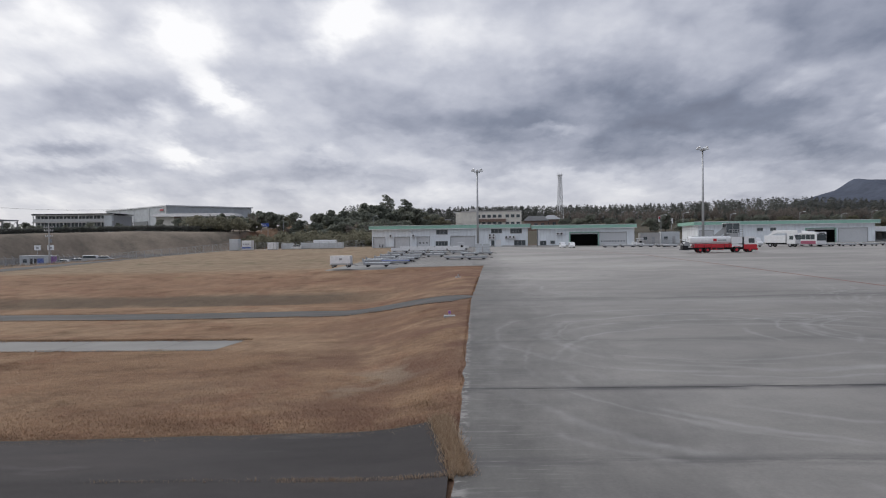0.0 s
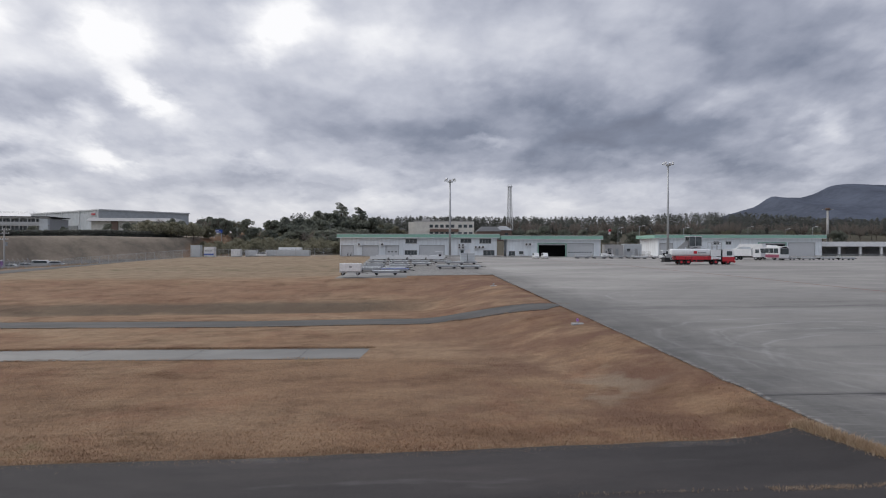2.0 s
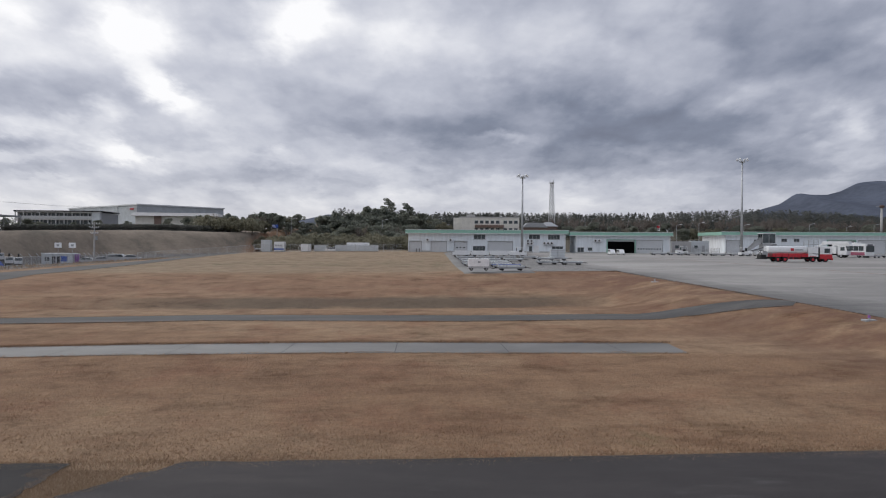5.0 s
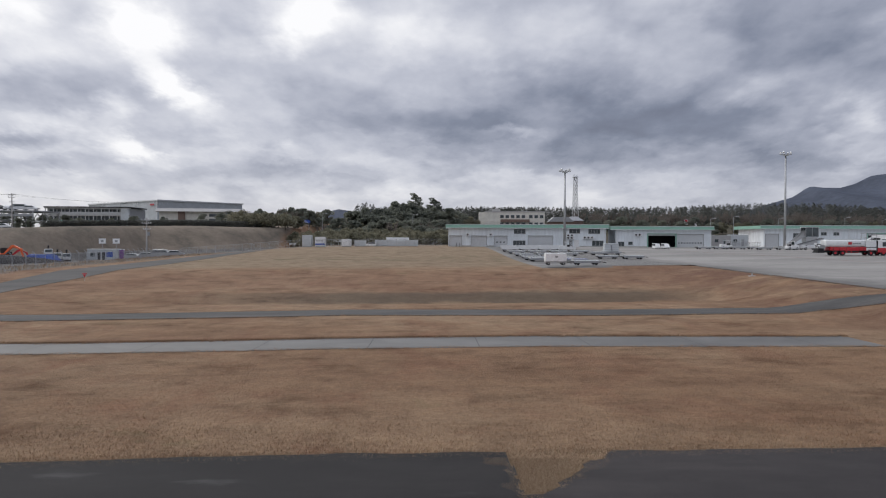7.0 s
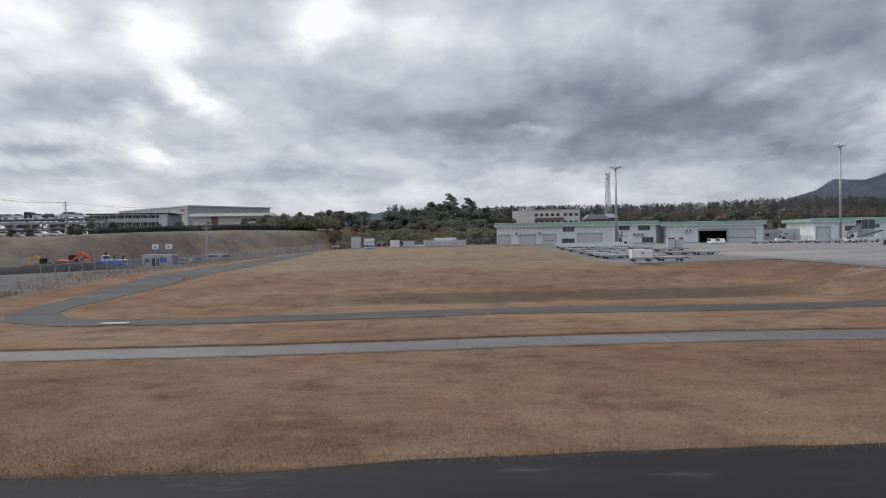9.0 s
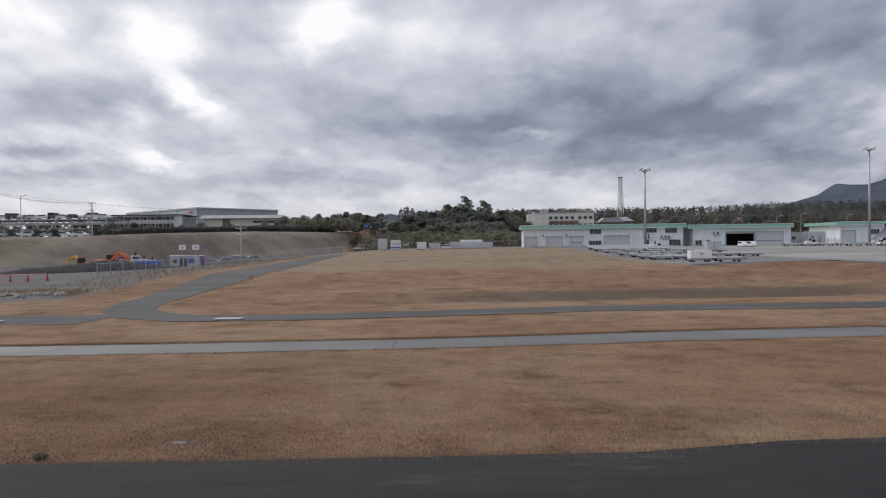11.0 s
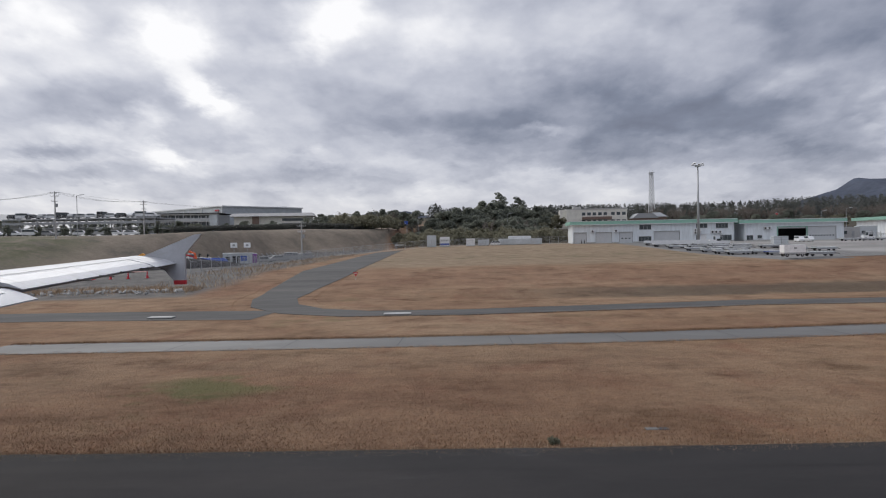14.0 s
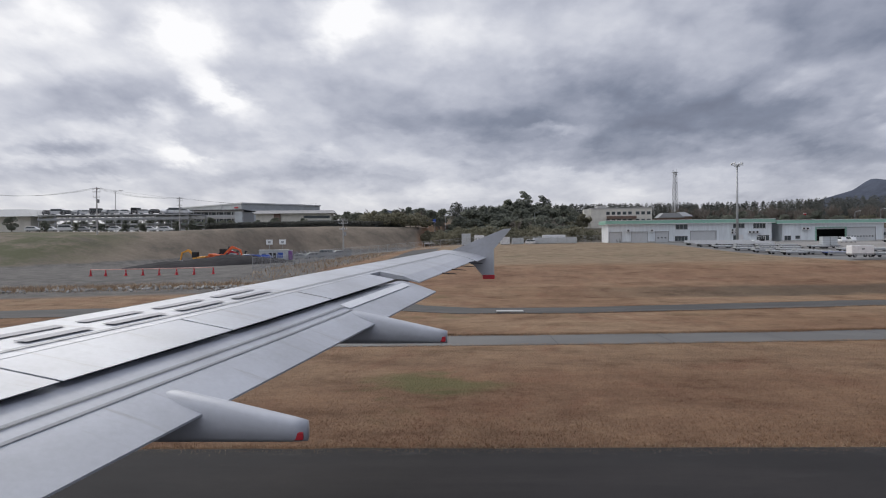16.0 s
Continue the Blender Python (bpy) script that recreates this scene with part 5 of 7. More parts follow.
box_lorry(P(61.6, 150.6, -52), "white catering lift truck with a raised deck")
car(P(56.9, 152.5, -62), M["pale"], "pale blue-grey van parked on the apron", True, "van", "parked vans")
car(P(59.0, 152.0, -60), M["white"], "white van parked on the apron", True, "van", "parked vans")
bus(P(68.6, 155.0, -77))
first = dolly(P(71.0, 149.0, 0))
for i in range(4):
    if i:
        copy_thing(first, P(71 + i * 4.4, 149 + 0.05 * i, 2))
for i in range(4):
    copy_thing(first, P(29.5 + i * 4.0, 162.0, 3))
for i in range(2):
    copy_thing(first, P(42 + i * 4.5, 159.0, -2))
tug(P(40.2, 168.0, 180))
tug(P(92.5, 190.0, 150))
car(P(20.6, 163, -90) @ Matrix.Scale(0.66, 4), M["white"], "white kei van parked before the shed door", True, "van", "parked vans")
car(P(22.7, 163, -90) @ Matrix.Scale(0.66, 4), M["white"], "white kei van parked before the shed door", True, "van", "parked vans")
tug(P(47.8, 157, 5), "small white towing tractor beside a belt loader")


def loader(m):
    ob = thing("belt_loader", m, "white belt loader with a sloping conveyor", "loader")
    part("chassis", box(B(), 0, 4.6, -0.8, 0.8, 0.35, 0.9, 0.05), M["white"], ob)
    part("conveyor", prism(B(), [(-0.6, 0.95), (5.6, 2.4), (5.6, 2.65), (-0.6, 1.2)], -0.45, 0.45), M["grey"], ob)
    part("belt", prism(B(), [(-0.6, 1.21), (5.6, 2.66), (5.6, 2.71), (-0.6, 1.26)], -0.38, 0.38), M["black"], ob)
    part("cabin", box(B(), 3.4, 4.6, -0.8, -0.1, 0.9, 1.5, 0.04), M["white"], ob)
    for x in (0.8, 3.8):
        for y in (-0.7, 0.7):
            wheel(ob, x, y, 0.34, 0.2)


loader(P(51.5, 158, 10))


def steps_truck(m):
    ob = thing("boarding_steps", m, "grey mobile boarding stair with a roofed top", "stairs")
    part("chassis", box(B(), 0, 5.5, -1.0, 1.0, 0.4, 0.9, 0.05), M["white"], ob)
    st = B()
    for i in range(14):
        box(st, 0.4 + i * 0.3, 0.75 + i * 0.3, -0.8, 0.8, 0.9 + i * 0.2, 1.0 + i * 0.2)
    part("treads", st, M["steel"], ob)
    for y in (-0.85, 0.8):
        part("stringer", prism(B(), [(0.3, 0.8), (0.9, 0.8), (5.0, 3.5), (5.0, 4.5), (4.4, 4.4)], y, y + 0.05), M["frame"], ob)
    part("landing", box(B(), 4.6, 6.2, -0.9, 0.9, 3.5, 3.6), M["steel"], ob)
    part("canopy", box(B(), 4.1, 7.6, -1.3, 1.3, 5.2, 5.32), M["white"], ob)
    for y in (-1.2, 1.15):
        part("side_screen", box(B(), 4.3, 7.4, y, y + 0.05, 2.9, 5.2), M["glass"], ob, "dark glazed side screen")
        for x in (4.2, 5.8, 7.4):
            part("screen_post", box(B(), x, x + 0.1, y - 0.03, y + 0.08, 2.8, 5.2), M["frame"], ob)
    part("tower_base", box(B(), 4.4, 7.3, -1.1, 1.1, 0.9, 2.8, 0.04), M["frame"], ob)
    for x in (4.65, 6.1):
        for y in (-0.85, 0.85):
            part("post", rod(B(), (x, y, 3.6), (x, y, 5.2), 0.05, n=6), M["grey"], ob)
    for x in (1.0, 4.6):
        for y in (-0.9, 0.9):
            wheel(ob, x, y, 0.38, 0.22)


steps_truck(P(57.4, 176, 0))

covered_cart(P(-17.4, 86.6, -1, 0.3) @ Matrix.Scale(0.82, 4))
copy_thing(first, P(-13.6, 88.6, 2, 0.2))
blue_dolly = dolly(P(-13.0, 101.5, 0), 4.0, "blue", "blue-decked baggage dolly beside others", "baggage dollies")
for i, (x, y, t) in enumerate(((-4.5, 114.5, 0), (-1.0, 112.3, 4), (-2.2, 129.5, 0), (-16.6, 106.5, 3), (-13.0, 106.8, -2), (-16.8, 111.5, 0), (-12.6, 112, 5), (-16.4, 118.5, 0), (-12.2, 118.8, 0), (-16.5, 126.5, 0), (-12.4, 126.6, 0), (-8.4, 126.8, 0))):
    copy_thing(first, P(x, y, t))
for i in range(4):
    copy_thing(first, P(-16.5 + i * 4.1, 137.5, 1))


def pallet_rack(m, n=5):
    ob = thing("container_dolly_train", m, "train of flat white-sided container dollies", "cart", "container dolly trains")
    for i in range(n):
        x = i * 3.9
        part("deck", box(B(), x, x + 3.5, -1.1, 1.1, 0.55, 0.68, 0.02), M["steel"], ob)
        part("side_rail", box(B(), x, x + 3.5, -1.16, -1.1, 0.5, 1.05), M["white"], ob)
        part("side_rail", box(B(), x, x + 3.5, 1.1, 1.16, 0.5, 1.05), M["white"], ob)
        part("coupling", rod(B(), (x + 3.5, 0, 0.5), (x + 3.9, 0, 0.5), 0.05, n=6), M["black"], ob)
        for u in (0.6, 2.9):
            for y in (-0.9, 0.9):
                wheel(ob, x + u, y, 0.24, 0.16)


pallet_rack(P(-16.8, 146.5, 0), 4)
pallet_rack(P(-16.0, 156.5, 0), 4)


def mesh_crate(m):
    ob = thing("cargo_crate", m, "pale grey cargo crate stacked on a dolly", "crate")
    for i, x in enumerate((0, 1.35)):
        part("box", box(B(), x, x + 1.25, -0.7, 0.7, 0.0, 1.45, 0.02), M["pale"], ob)
        for z in (0.3, 0.75, 1.2):
            part("band", box(B(), x - 0.012, x + 1.262, -0.712, 0.712, z, z + 0.07), M["steel"], ob)


copy_thing(first, P(0.3, 130.8, 0))
mesh_crate(pose(0.6, 130.8, apron_z(1, 130.8) + 0.67))
tug(P(-1.5, 150.0, 180), "small white baggage tractor beside dollies")


def rack_stack():
    """Stored stillages and site boxes between the sheds."""
    for i, (x, y, l, h, mat) in enumerate(((45.0, 192, 5.2, 3.2, "conc_wall"), (51, 194, 5.0, 3.4, "pale"), (45.4, 186, 3.2, 1.6, "steel"), (49.0, 186.3, 3.4, 1.9, "steel"), (53.0, 187, 3.0, 1.5, "steel"))):
        z = apron_z(x, y) + 0.03
        ob = thing("storage_container" if h > 3 else "stillage_rack", pose(x, y, z), "weathered pale storage container by the sheds" if h > 3 else "grey steel stillage rack by the sheds", "container" if h > 3 else "rack")
        if h > 3:
            part("body", box(B(), 0, l, 0, 2.4, 0.1, h, 0.04), M[mat], ob)
            part("window", box(B(), 0.8, 1.8, -0.05, 0.02, 1.3, 2.1), M["glass"], ob)
            part("door", box(B(), 3.0, 3.8, -0.04, 0.02, 0.15, 2.1), M["grey"], ob)
            part("skid", box(B(), 0.1, l - 0.1, 0.2, 0.4, 0, 0.1), M["steel"], ob)
        else:
            fr = B()
            for u in (0, l / 2, l - 0.08):
                for v in (0, 1.6):
                    box(fr, u, u + 0.08, v, v + 0.08, 0, h)
            part("frame", fr, M[mat], ob)
            for k in range(4):
                part("shelf", box(B(), 0.0, l, 0.09, 1.6, 0.2 + k * h / 4.4, 0.27 + k * h / 4.4), M[mat], ob)


rack_stack()
for u, v in ((2.2, -1.0), (3.0, -1.0)):
    mm = pose(-26.9, 188.13, 1.08, 0, 0, A_TURN) @ pose(u, v, 0, 0, 0, 90)
    ob = thing("bicycle", mm, "dark bicycle parked before a shutter", "bicycle", "bicycles")
    for x in (0, 1.0):
        t = B()
        bmesh.ops.create_cone(t, cap_ends=False, segments=16, radius1=0.33, radius2=0.33, depth=0.05, matrix=pose(x, 0, 0.33, 90))
        part("wheel", t, M["black"], ob)
    fr = B()
    for a, b in (((0, 0, 0.33), (0.4, 0, 0.8)), ((0.4, 0, 0.8), (0.85, 0, 0.8)), ((0.85, 0, 0.8), (1.0, 0, 0.33)), ((0.35, 0, 0.3), (0.85, 0, 0.75)), ((0.9, 0, 0.8), (0.85, 0, 1.05))):
        rod(fr, a, b, 0.03, n=6)
    part("frame", fr, M["dark"], ob)


# ---- trees ----
def leaf_cloud(rng, centres, radii, count, size, flat=0.75):
    """Many small leaf faces scattered through clumps."""
    n = len(centres)
    pick = rng.integers(0, n, count)
    d = rng.normal(size=(count, 3))
    d /= np.linalg.norm(d, axis=1)[:, None]
    r = rng.uniform(0.45, 1.05, count) ** 0.6
    p = np.asarray(centres)[pick] + d * (np.asarray(radii)[pick] * r)[:, None] * np.array([1, 1, flat])
    a = rng.normal(size=(count, 3))
    a /= np.linalg.norm(a, axis=1)[:, None]
    b = np.cross(a, rng.normal(size=(count, 3)))
    b /= np.linalg.norm(b, axis=1)[:, None]
    s = (size * rng.uniform(0.6, 1.3, count))[:, None]
    v = np.stack([p - a * s * 0.6, p + b * s * 0.42, p + a * s * 0.7, p - b * s * 0.38], axis=1).reshape(-1, 3)
    f = np.arange(count * 4).reshape(-1, 4)
    return v, f


def cloud_mesh(name, v, f, mat):
    me = bpy.data.meshes.new(name)
    me.from_pydata(v.tolist(), [], f.tolist())
    me.materials.append(mat)
    return me


def make_tree(seed, height, spread, mat, label, leaves=4200, size=0.42, group="trees beyond the fence"):
    """Broad evergreen: tapered trunk, limbs, uneven crown of clumps."""
    rng = np.random.default_rng(seed)
    ob = thing("tree", Matrix.Identity(4), label, "tree", group)
    tr = B()
    h0 = height * 0.45
    lean = rng.uniform(-0.3, 0.3, 2)
    top = (lean[0], lean[1], h0)
    rod(tr, (0, 0, -0.6), top, 0.05 * height * 0.55, 0.03 * height * 0.55, 7)
    cs, rs = [], []
    k = 24
    for i in range(k):
        a = rng.uniform(0, 2 * math.pi)
        q = rng.uniform(0.15, 1.0)
        z = height * rng.uniform(0.20, 0.9)
        w = spread * (1 - abs(z / height - 0.5) * 1.05) * q
        c = (math.cos(a) * w, math.sin(a) * w, z)
        cs.append(c)
        rs.append(rng.uniform(0.20, 0.34) * spread)
        if i < 7:
            rod(tr, top, (c[0] * 0.85, c[1] * 0.85, c[2] - 0.2), 0.012 * height, 0.005 * height, 5)
    cs.append((rng.uniform(-0.5, 0.5), rng.uniform(-0.5, 0.5), height * 0.9))
    rs.append(0.2 * spread)
    part("trunk", tr, M["bark"], ob)
    v, f = leaf_cloud(rng, cs, rs, leaves, size)
    v[:, 2] = np.maximum(v[:, 2], 0.5)
    o = new("crown", cloud_mesh("crown", v, f, mat))
    o.parent = ob
    return ob


def make_bare(seed, height):
    """A leafless tree with a haze of fine twigs."""
    rng = np.random.default_rng(seed)
    ob = thing("bare_tree", Matrix.Identity(4), "leafless grey-brown winter tree among evergreens", "tree", "bare trees")
    tr = B()
    rod(tr, (0, 0, -0.5), (0, 0, height * 0.5), 0.16, 0.08, 6)
    tips = []
    for i in range(11):
        a, z = rng.uniform(0, 6.283), height * rng.uniform(0.25, 0.5)
        t = (math.cos(a) * height * 0.28, math.sin(a) * height * 0.28, z + height * rng.uniform(0.25, 0.5))
        rod(tr, (0, 0, z), t, 0.06, 0.02, 5)
        tips.append(t)
    part("trunk", tr, M["bark"], ob)
    n = 900
    base = np.asarray(tips)[rng.integers(0, len(tips), n)] * rng.uniform(0.55, 1.0, (n, 1))
    d = rng.normal(size=(n, 3)) * np.array([1, 1, 0.7]) + np.array([0, 0, 0.8])
    d /= np.linalg.norm(d, axis=1)[:, None]
    ln = rng.uniform(0.5, 1.5, n)[:, None]
    s = np.cross(d, rng.normal(size=(n, 3)))
    s /= np.linalg.norm(s, axis=1)[:, None]
    v = np.stack([base - s * 0.04, base + s * 0.04, base + d * ln], axis=1).reshape(-1, 3)
    o = new("branchwork", cloud_mesh("branchwork", v, np.arange(n * 3).reshape(-1, 3), M["twig"]))
    o.parent = ob
    return ob


def pine(x, y, top):
    rng = np.random.default_rng(5)
    z0 = ground_z(x, y)
    h = top - z0
    ob = thing("pine_tree", pose(x, y, z0), "tall old pine with open layered branches", "tree")
    tr = B()
    rod(tr, (0, 0, -0.5), (0.4, 0, h * 0.55), 0.42, 0.28, 8), rod(tr, (0.4, 0, h * 0.55), (0.1, 0.2, h * 0.97), 0.28, 0.06, 7)
    cs, rs = [], []
    for i in range(26):
        f = (i // 4) / 6
        z = h * (0.50 + 0.45 * f) + rng.uniform(-0.9, 0.7)
        a = i * 1.9
        w = (1.3 + 3.6 * (1 - f) ** 0.7) * rng.uniform(0.45, 1.0)
        c = (0.2 + math.cos(a) * w, math.sin(a) * w, z + 0.3)
        rod(tr, (0.25, 0.1, z - 0.5), c, 0.11, 0.04, 5)
        cs.append(c)
        rs.append(rng.uniform(0.9, 1.7))
    cs.append((0.1, 0.2, h * 0.985))
    rs.append(0.8)
    part("trunk", tr, M["bark"], ob)
    v, f = leaf_cloud(rng, cs, rs, 7000, 0.30, 0.48)
    o = new("crown", cloud_mesh("crown", v, f, M["leaf"]))
    o.parent = ob


pine(-39.0, 322, 22.6)
pine(-30.5, 322, 20.4)
KINDS = [make_tree(11, 8.6, 4.2, M["leaf"], "dark evergreen broadleaf tree in a dense belt"), make_tree(12, 7.4, 4.6, M["leaf"], "dark evergreen broadleaf tree in a dense belt"),
         make_tree(13, 9.6, 3.9, M["leaf"], "dark evergreen broadleaf tree in a dense belt"), make_tree(14, 6.2, 4.0, M["leaf2"], "olive-green bushy tree in a dense belt"),
         make_tree(15, 3.4, 2.9, M["leaf2"], "low olive-green bush behind the fence", 520, 0.42, "bushes behind the fence")]
BARE = make_bare(21, 8.0)
rng = np.random.default_rng(3)


def plant(src, x, y, s, used):
    m = pose(x, y, ground_z(x, y) - 0.15, 0, 0, float(rng.uniform(0, 360))) @ Matrix.Scale(s, 4)
    if src in used:
        o = copy_thing(src, Matrix.Identity(4))
    else:
        used.add(src)
        o = src
    o.matrix_basis = m
    return o


def woods():
    used = set()
    # belt beyond the fence: a row of plan stretches: x from, x to, y, spacing, size from, size to, kinds
    rows = [(-112, -92, 272, 3.9, 0.55, 0.75, (0, 1, 2)), (-95, -66, 300, 3.9, 0.68, 0.88, (0, 1, 3)), (-66, -48, 292, 3.6, 1.05, 1.3, (0, 1, 2)), (-50, -18, 304, 3.4, 1.15, 1.5, (0, 2, 1)),
            (-22, 8, 318, 4.0, 0.95, 1.2, (0, 1, 3)), (-95, -66, 276, 4.0, 0.6, 0.8, (0, 1, 3)), (-66, -20, 276, 4.0, 0.8, 1.05, (0, 1, 3)), (-84, -22, 256, 4.0, 0.6, 0.85, (3, 1)), (-114, -80, 292, 4.2, 0.6, 0.8, (0, 2)),
            (-60, -22, 288, 4.4, 0.95, 1.25, (0, 3, 1)), (8, 60, 305, 6.0, 0.7, 0.95, (0, 3, 1)), (60, 190, 300, 6.5, 0.75, 1.05, (0, 3, 1))]
    for x0, x1, y, d, s0, s1, kinds in rows:
        for i in range(int((x1 - x0) / d)):
            x = x0 + (i + rng.uniform(-0.3, 0.3)) * d
            if -13 < x < 38 and y < 340:
                continue
            plant(KINDS[kinds[int(rng.integers(len(kinds)))]], x, y + float(rng.uniform(-5, 5)), float(rng.uniform(s0, s1)), used)
    for i in range(44):
        plant(KINDS[4], -100 + i * 1.7 + float(rng.uniform(-0.5, 0.5)), 247 + float(rng.uniform(-5, 6)), float(rng.uniform(1.0, 1.7)), used)
    for i in range(30):
        plant(KINDS[4], -74 + i * 1.75 + float(rng.uniform(-0.5, 0.5)), 226 + float(rng.uniform(-6, 10)), float(rng.uniform(0.8, 1.35)), used)
    for x, y, s in ((-128, 232, 0.62), (-119, 233, 0.5), (-146, 232, 0.55), (-150, 205, 0.5), (-137, 214, 0.5), (-166, 192, 0.42), (-172, 190, 0.4), (-180, 189, 0.45), (-143, 199, 0.42), (-131, 222, 0.45), (-196, 190, 0.5), (-110, 245, 0.55), (-104, 246, 0.6), (-98, 248, 0.62), (-207, 187, 0.6), (-202, 186, 0.62), (-197, 187, 0.5), (-188, 187, 0.45), (-159, 192, 0.42), (-155, 193, 0.45)):
        plant(KINDS[int(rng.integers(0, 3))], x, y, s * (1.15 if x < -185 else 0.78 if x < -115 else 1.0), used)
    for i in range(16):
        plant(KINDS[int(rng.integers(0, 3))], -200 + i * 3.6 + float(rng.uniform(-1, 1)), 233 + float(rng.uniform(-3, 3)), float(rng.uniform(0.45, 0.62)), used)
    for i in range(14):
        plant(BARE, float(rng.uniform(-112, -30)), float(rng.uniform(262, 300)), float(rng.uniform(0.7, 1.0)), used)
    for i in range(75):
        plant(BARE, float(rng.uniform(36, 250)), float(rng.uniform(352, 398)), float(rng.uniform(0.9, 1.25)), used)


woods()


def conifer_wood():
    """The far ridge of cedars behind the airfield, one mass."""
    r = np.random.default_rng(9)
    vs, fs, base = [], [], 0
    for i in range(1500):
        x = float(r.uniform(-75, 520))
        y = float(r.uniform(402, 500))
        if -12 < x < 45 and y < 430:
            y += 40.0
        h = float(r.uniform(8.0, 10.0)) * (1.0 + 0.35 * math.exp(-((x - 190) / 55) ** 2))
        w = h * float(r.uniform(0.30, 0.44))
        z0 = ground_z(x, y) - 0.5
        n = 120
        t = r.uniform(0, 1, n) ** 0.8
        a = r.uniform(0, 6.283, n)
        rad = w * (1 - t) ** 0.7 * r.uniform(0.55, 1.15, n)
        c = np.stack([x + np.cos(a) * rad, y + np.sin(a) * rad, z0 + 0.3 + t * (h - 0.3)], axis=1)
        out = np.stack([np.cos(a), np.sin(a), np.full(n, -0.35)], axis=1)
        side = np.stack([-np.sin(a), np.cos(a), r.uniform(-0.3, 0.3, n)], axis=1)
        s = (0.58 * r.uniform(0.7, 1.4, n) * (1.25 - 0.6 * t))[:, None]
        quad = np.stack([c - out * s * 0.6, c + side * s, c + out * s, c - side * s], axis=1).reshape(-1, 3)
        vs.append(quad)
        fs.append(np.arange(n * 4).reshape(-1, 4) + base)
        base += n * 4
    ob = new("conifer_wood", cloud_mesh("conifer_wood", np.concatenate(vs), np.concatenate(fs), M["conifer"]))
    tagged(ob, "dark distant conifer wood on a low ridge", "wood", kind="stuff")


conifer_wood()


def hedge_row():
    r = np.random.default_rng(17)
    n = 5
    src = None
    for i in range(15):
        d = i * 4.85
        x, y = lerp(d, (0, 36, 70), (-138, -112, -89)), lerp(d, (0, 36, 70), (197, 222, 247))
        if src is None:
            src = thing("hedge", Matrix.Identity(4), "clipped dark evergreen hedge on the embankment", "hedge", "hedge along the embankment")
            cs = [(u, v, z) for u in (0.4, 1.5, 2.6, 3.7, 4.8) for v in (-0.4, 0.4) for z in (0.6, 1.5)]
            v, f = leaf_cloud(r, cs, [0.85] * len(cs), 1800, 0.30)
            o = new("foliage", cloud_mesh("foliage", v, f, M["conifer"]))
            o.parent = src
            tr = B()
            for u in (0.6, 2.4, 4.2):
                rod(tr, (u, 0, -0.3), (u, 0, 1.2), 0.07, 0.04, 5)
            part("stems", tr, M["bark"], src)
            q = src
        else:
            q = copy_thing(src, Matrix.Identity(4))
        q.matrix_basis = pose(x, y, ground_z(x, y) - 0.1, 0, 0, 44 if d < 36 else 47)


hedge_row()


# ---- mountains ----
def ridge(name, prof, y, depth, label, seed):
    """A far range: prof gives height along x, with rough flanks."""
    xs = np.linspace(prof[0][0], prof[-1][0], 110)
    hs = np.interp(xs, [p[0] for p in prof], [p[1] for p in prof])
    vs, fs, n = [], [], 26
    for j in range(n):
        t = j / (n - 1)
        for x, h in zip(xs, hs):
            k = t ** 0.8
            r = noise.fractal(Vector((x * 0.006, t * 3, seed)), 1.0, 2.0, 5) * h * 0.10 * (1 - t * 0.88)
            vs.append((x, y + depth * (t - 1), max(-8, h * k + r - 8 * (1 - t))))
    m = len(xs)
    for j in range(n - 1):
        for i in range(m - 1):
            fs.append((j * m + i, j * m + i + 1, (j + 1) * m + i + 1, (j + 1) * m + i))
    me = bpy.data.meshes.new(name)
    me.from_pydata(vs, [], fs)
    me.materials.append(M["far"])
    tagged(new(name, me), label, "mountain", kind="structure")


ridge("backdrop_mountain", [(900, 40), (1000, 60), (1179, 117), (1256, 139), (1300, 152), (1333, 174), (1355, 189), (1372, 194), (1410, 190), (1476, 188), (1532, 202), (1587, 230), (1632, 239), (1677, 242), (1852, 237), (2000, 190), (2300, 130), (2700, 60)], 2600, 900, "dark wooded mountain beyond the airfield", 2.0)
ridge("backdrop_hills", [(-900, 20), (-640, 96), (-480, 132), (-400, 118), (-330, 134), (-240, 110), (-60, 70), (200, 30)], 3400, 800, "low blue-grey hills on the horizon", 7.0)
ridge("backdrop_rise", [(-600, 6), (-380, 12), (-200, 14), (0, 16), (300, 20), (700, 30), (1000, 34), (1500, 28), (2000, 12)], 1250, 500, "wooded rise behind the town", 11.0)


# ---- beyond the fence ----
def street_lamp(x, y, top, arm=0.0, first_lamp=[]):
    z = ground_z(x, y)
    ob = thing("street_lamp", pose(x, y, z), "slender grey street lamp post", "street lamp", "street lamps")
    h = top - z
    part("pole", rod(B(), (0, 0, -0.2), (0, 0, h), 0.11, 0.07, 8), M["steel"], ob)
    part("arm", rod(B(), (0, 0, h), (1.3 + arm, 0, h + 0.35), 0.06, n=6), M["steel"], ob)
    part("lantern", box(B(), 1.1 + arm, 1.9 + arm, -0.15, 0.15, h + 0.28, h + 0.42, 0.03), M["white"], ob)


for x, y, top in ((-38.7, 274, 11.9), (-73, 270, 12.0), (-107, 262, 12.4), (-52, 296, 15.5), (68, 232, 10.4), (62, 236, 9.8), (83, 232, 9.8), (105, 232, 10.2), (120, 236, 9.6), (132, 240, 10.5)):
    street_lamp(x, y, top)


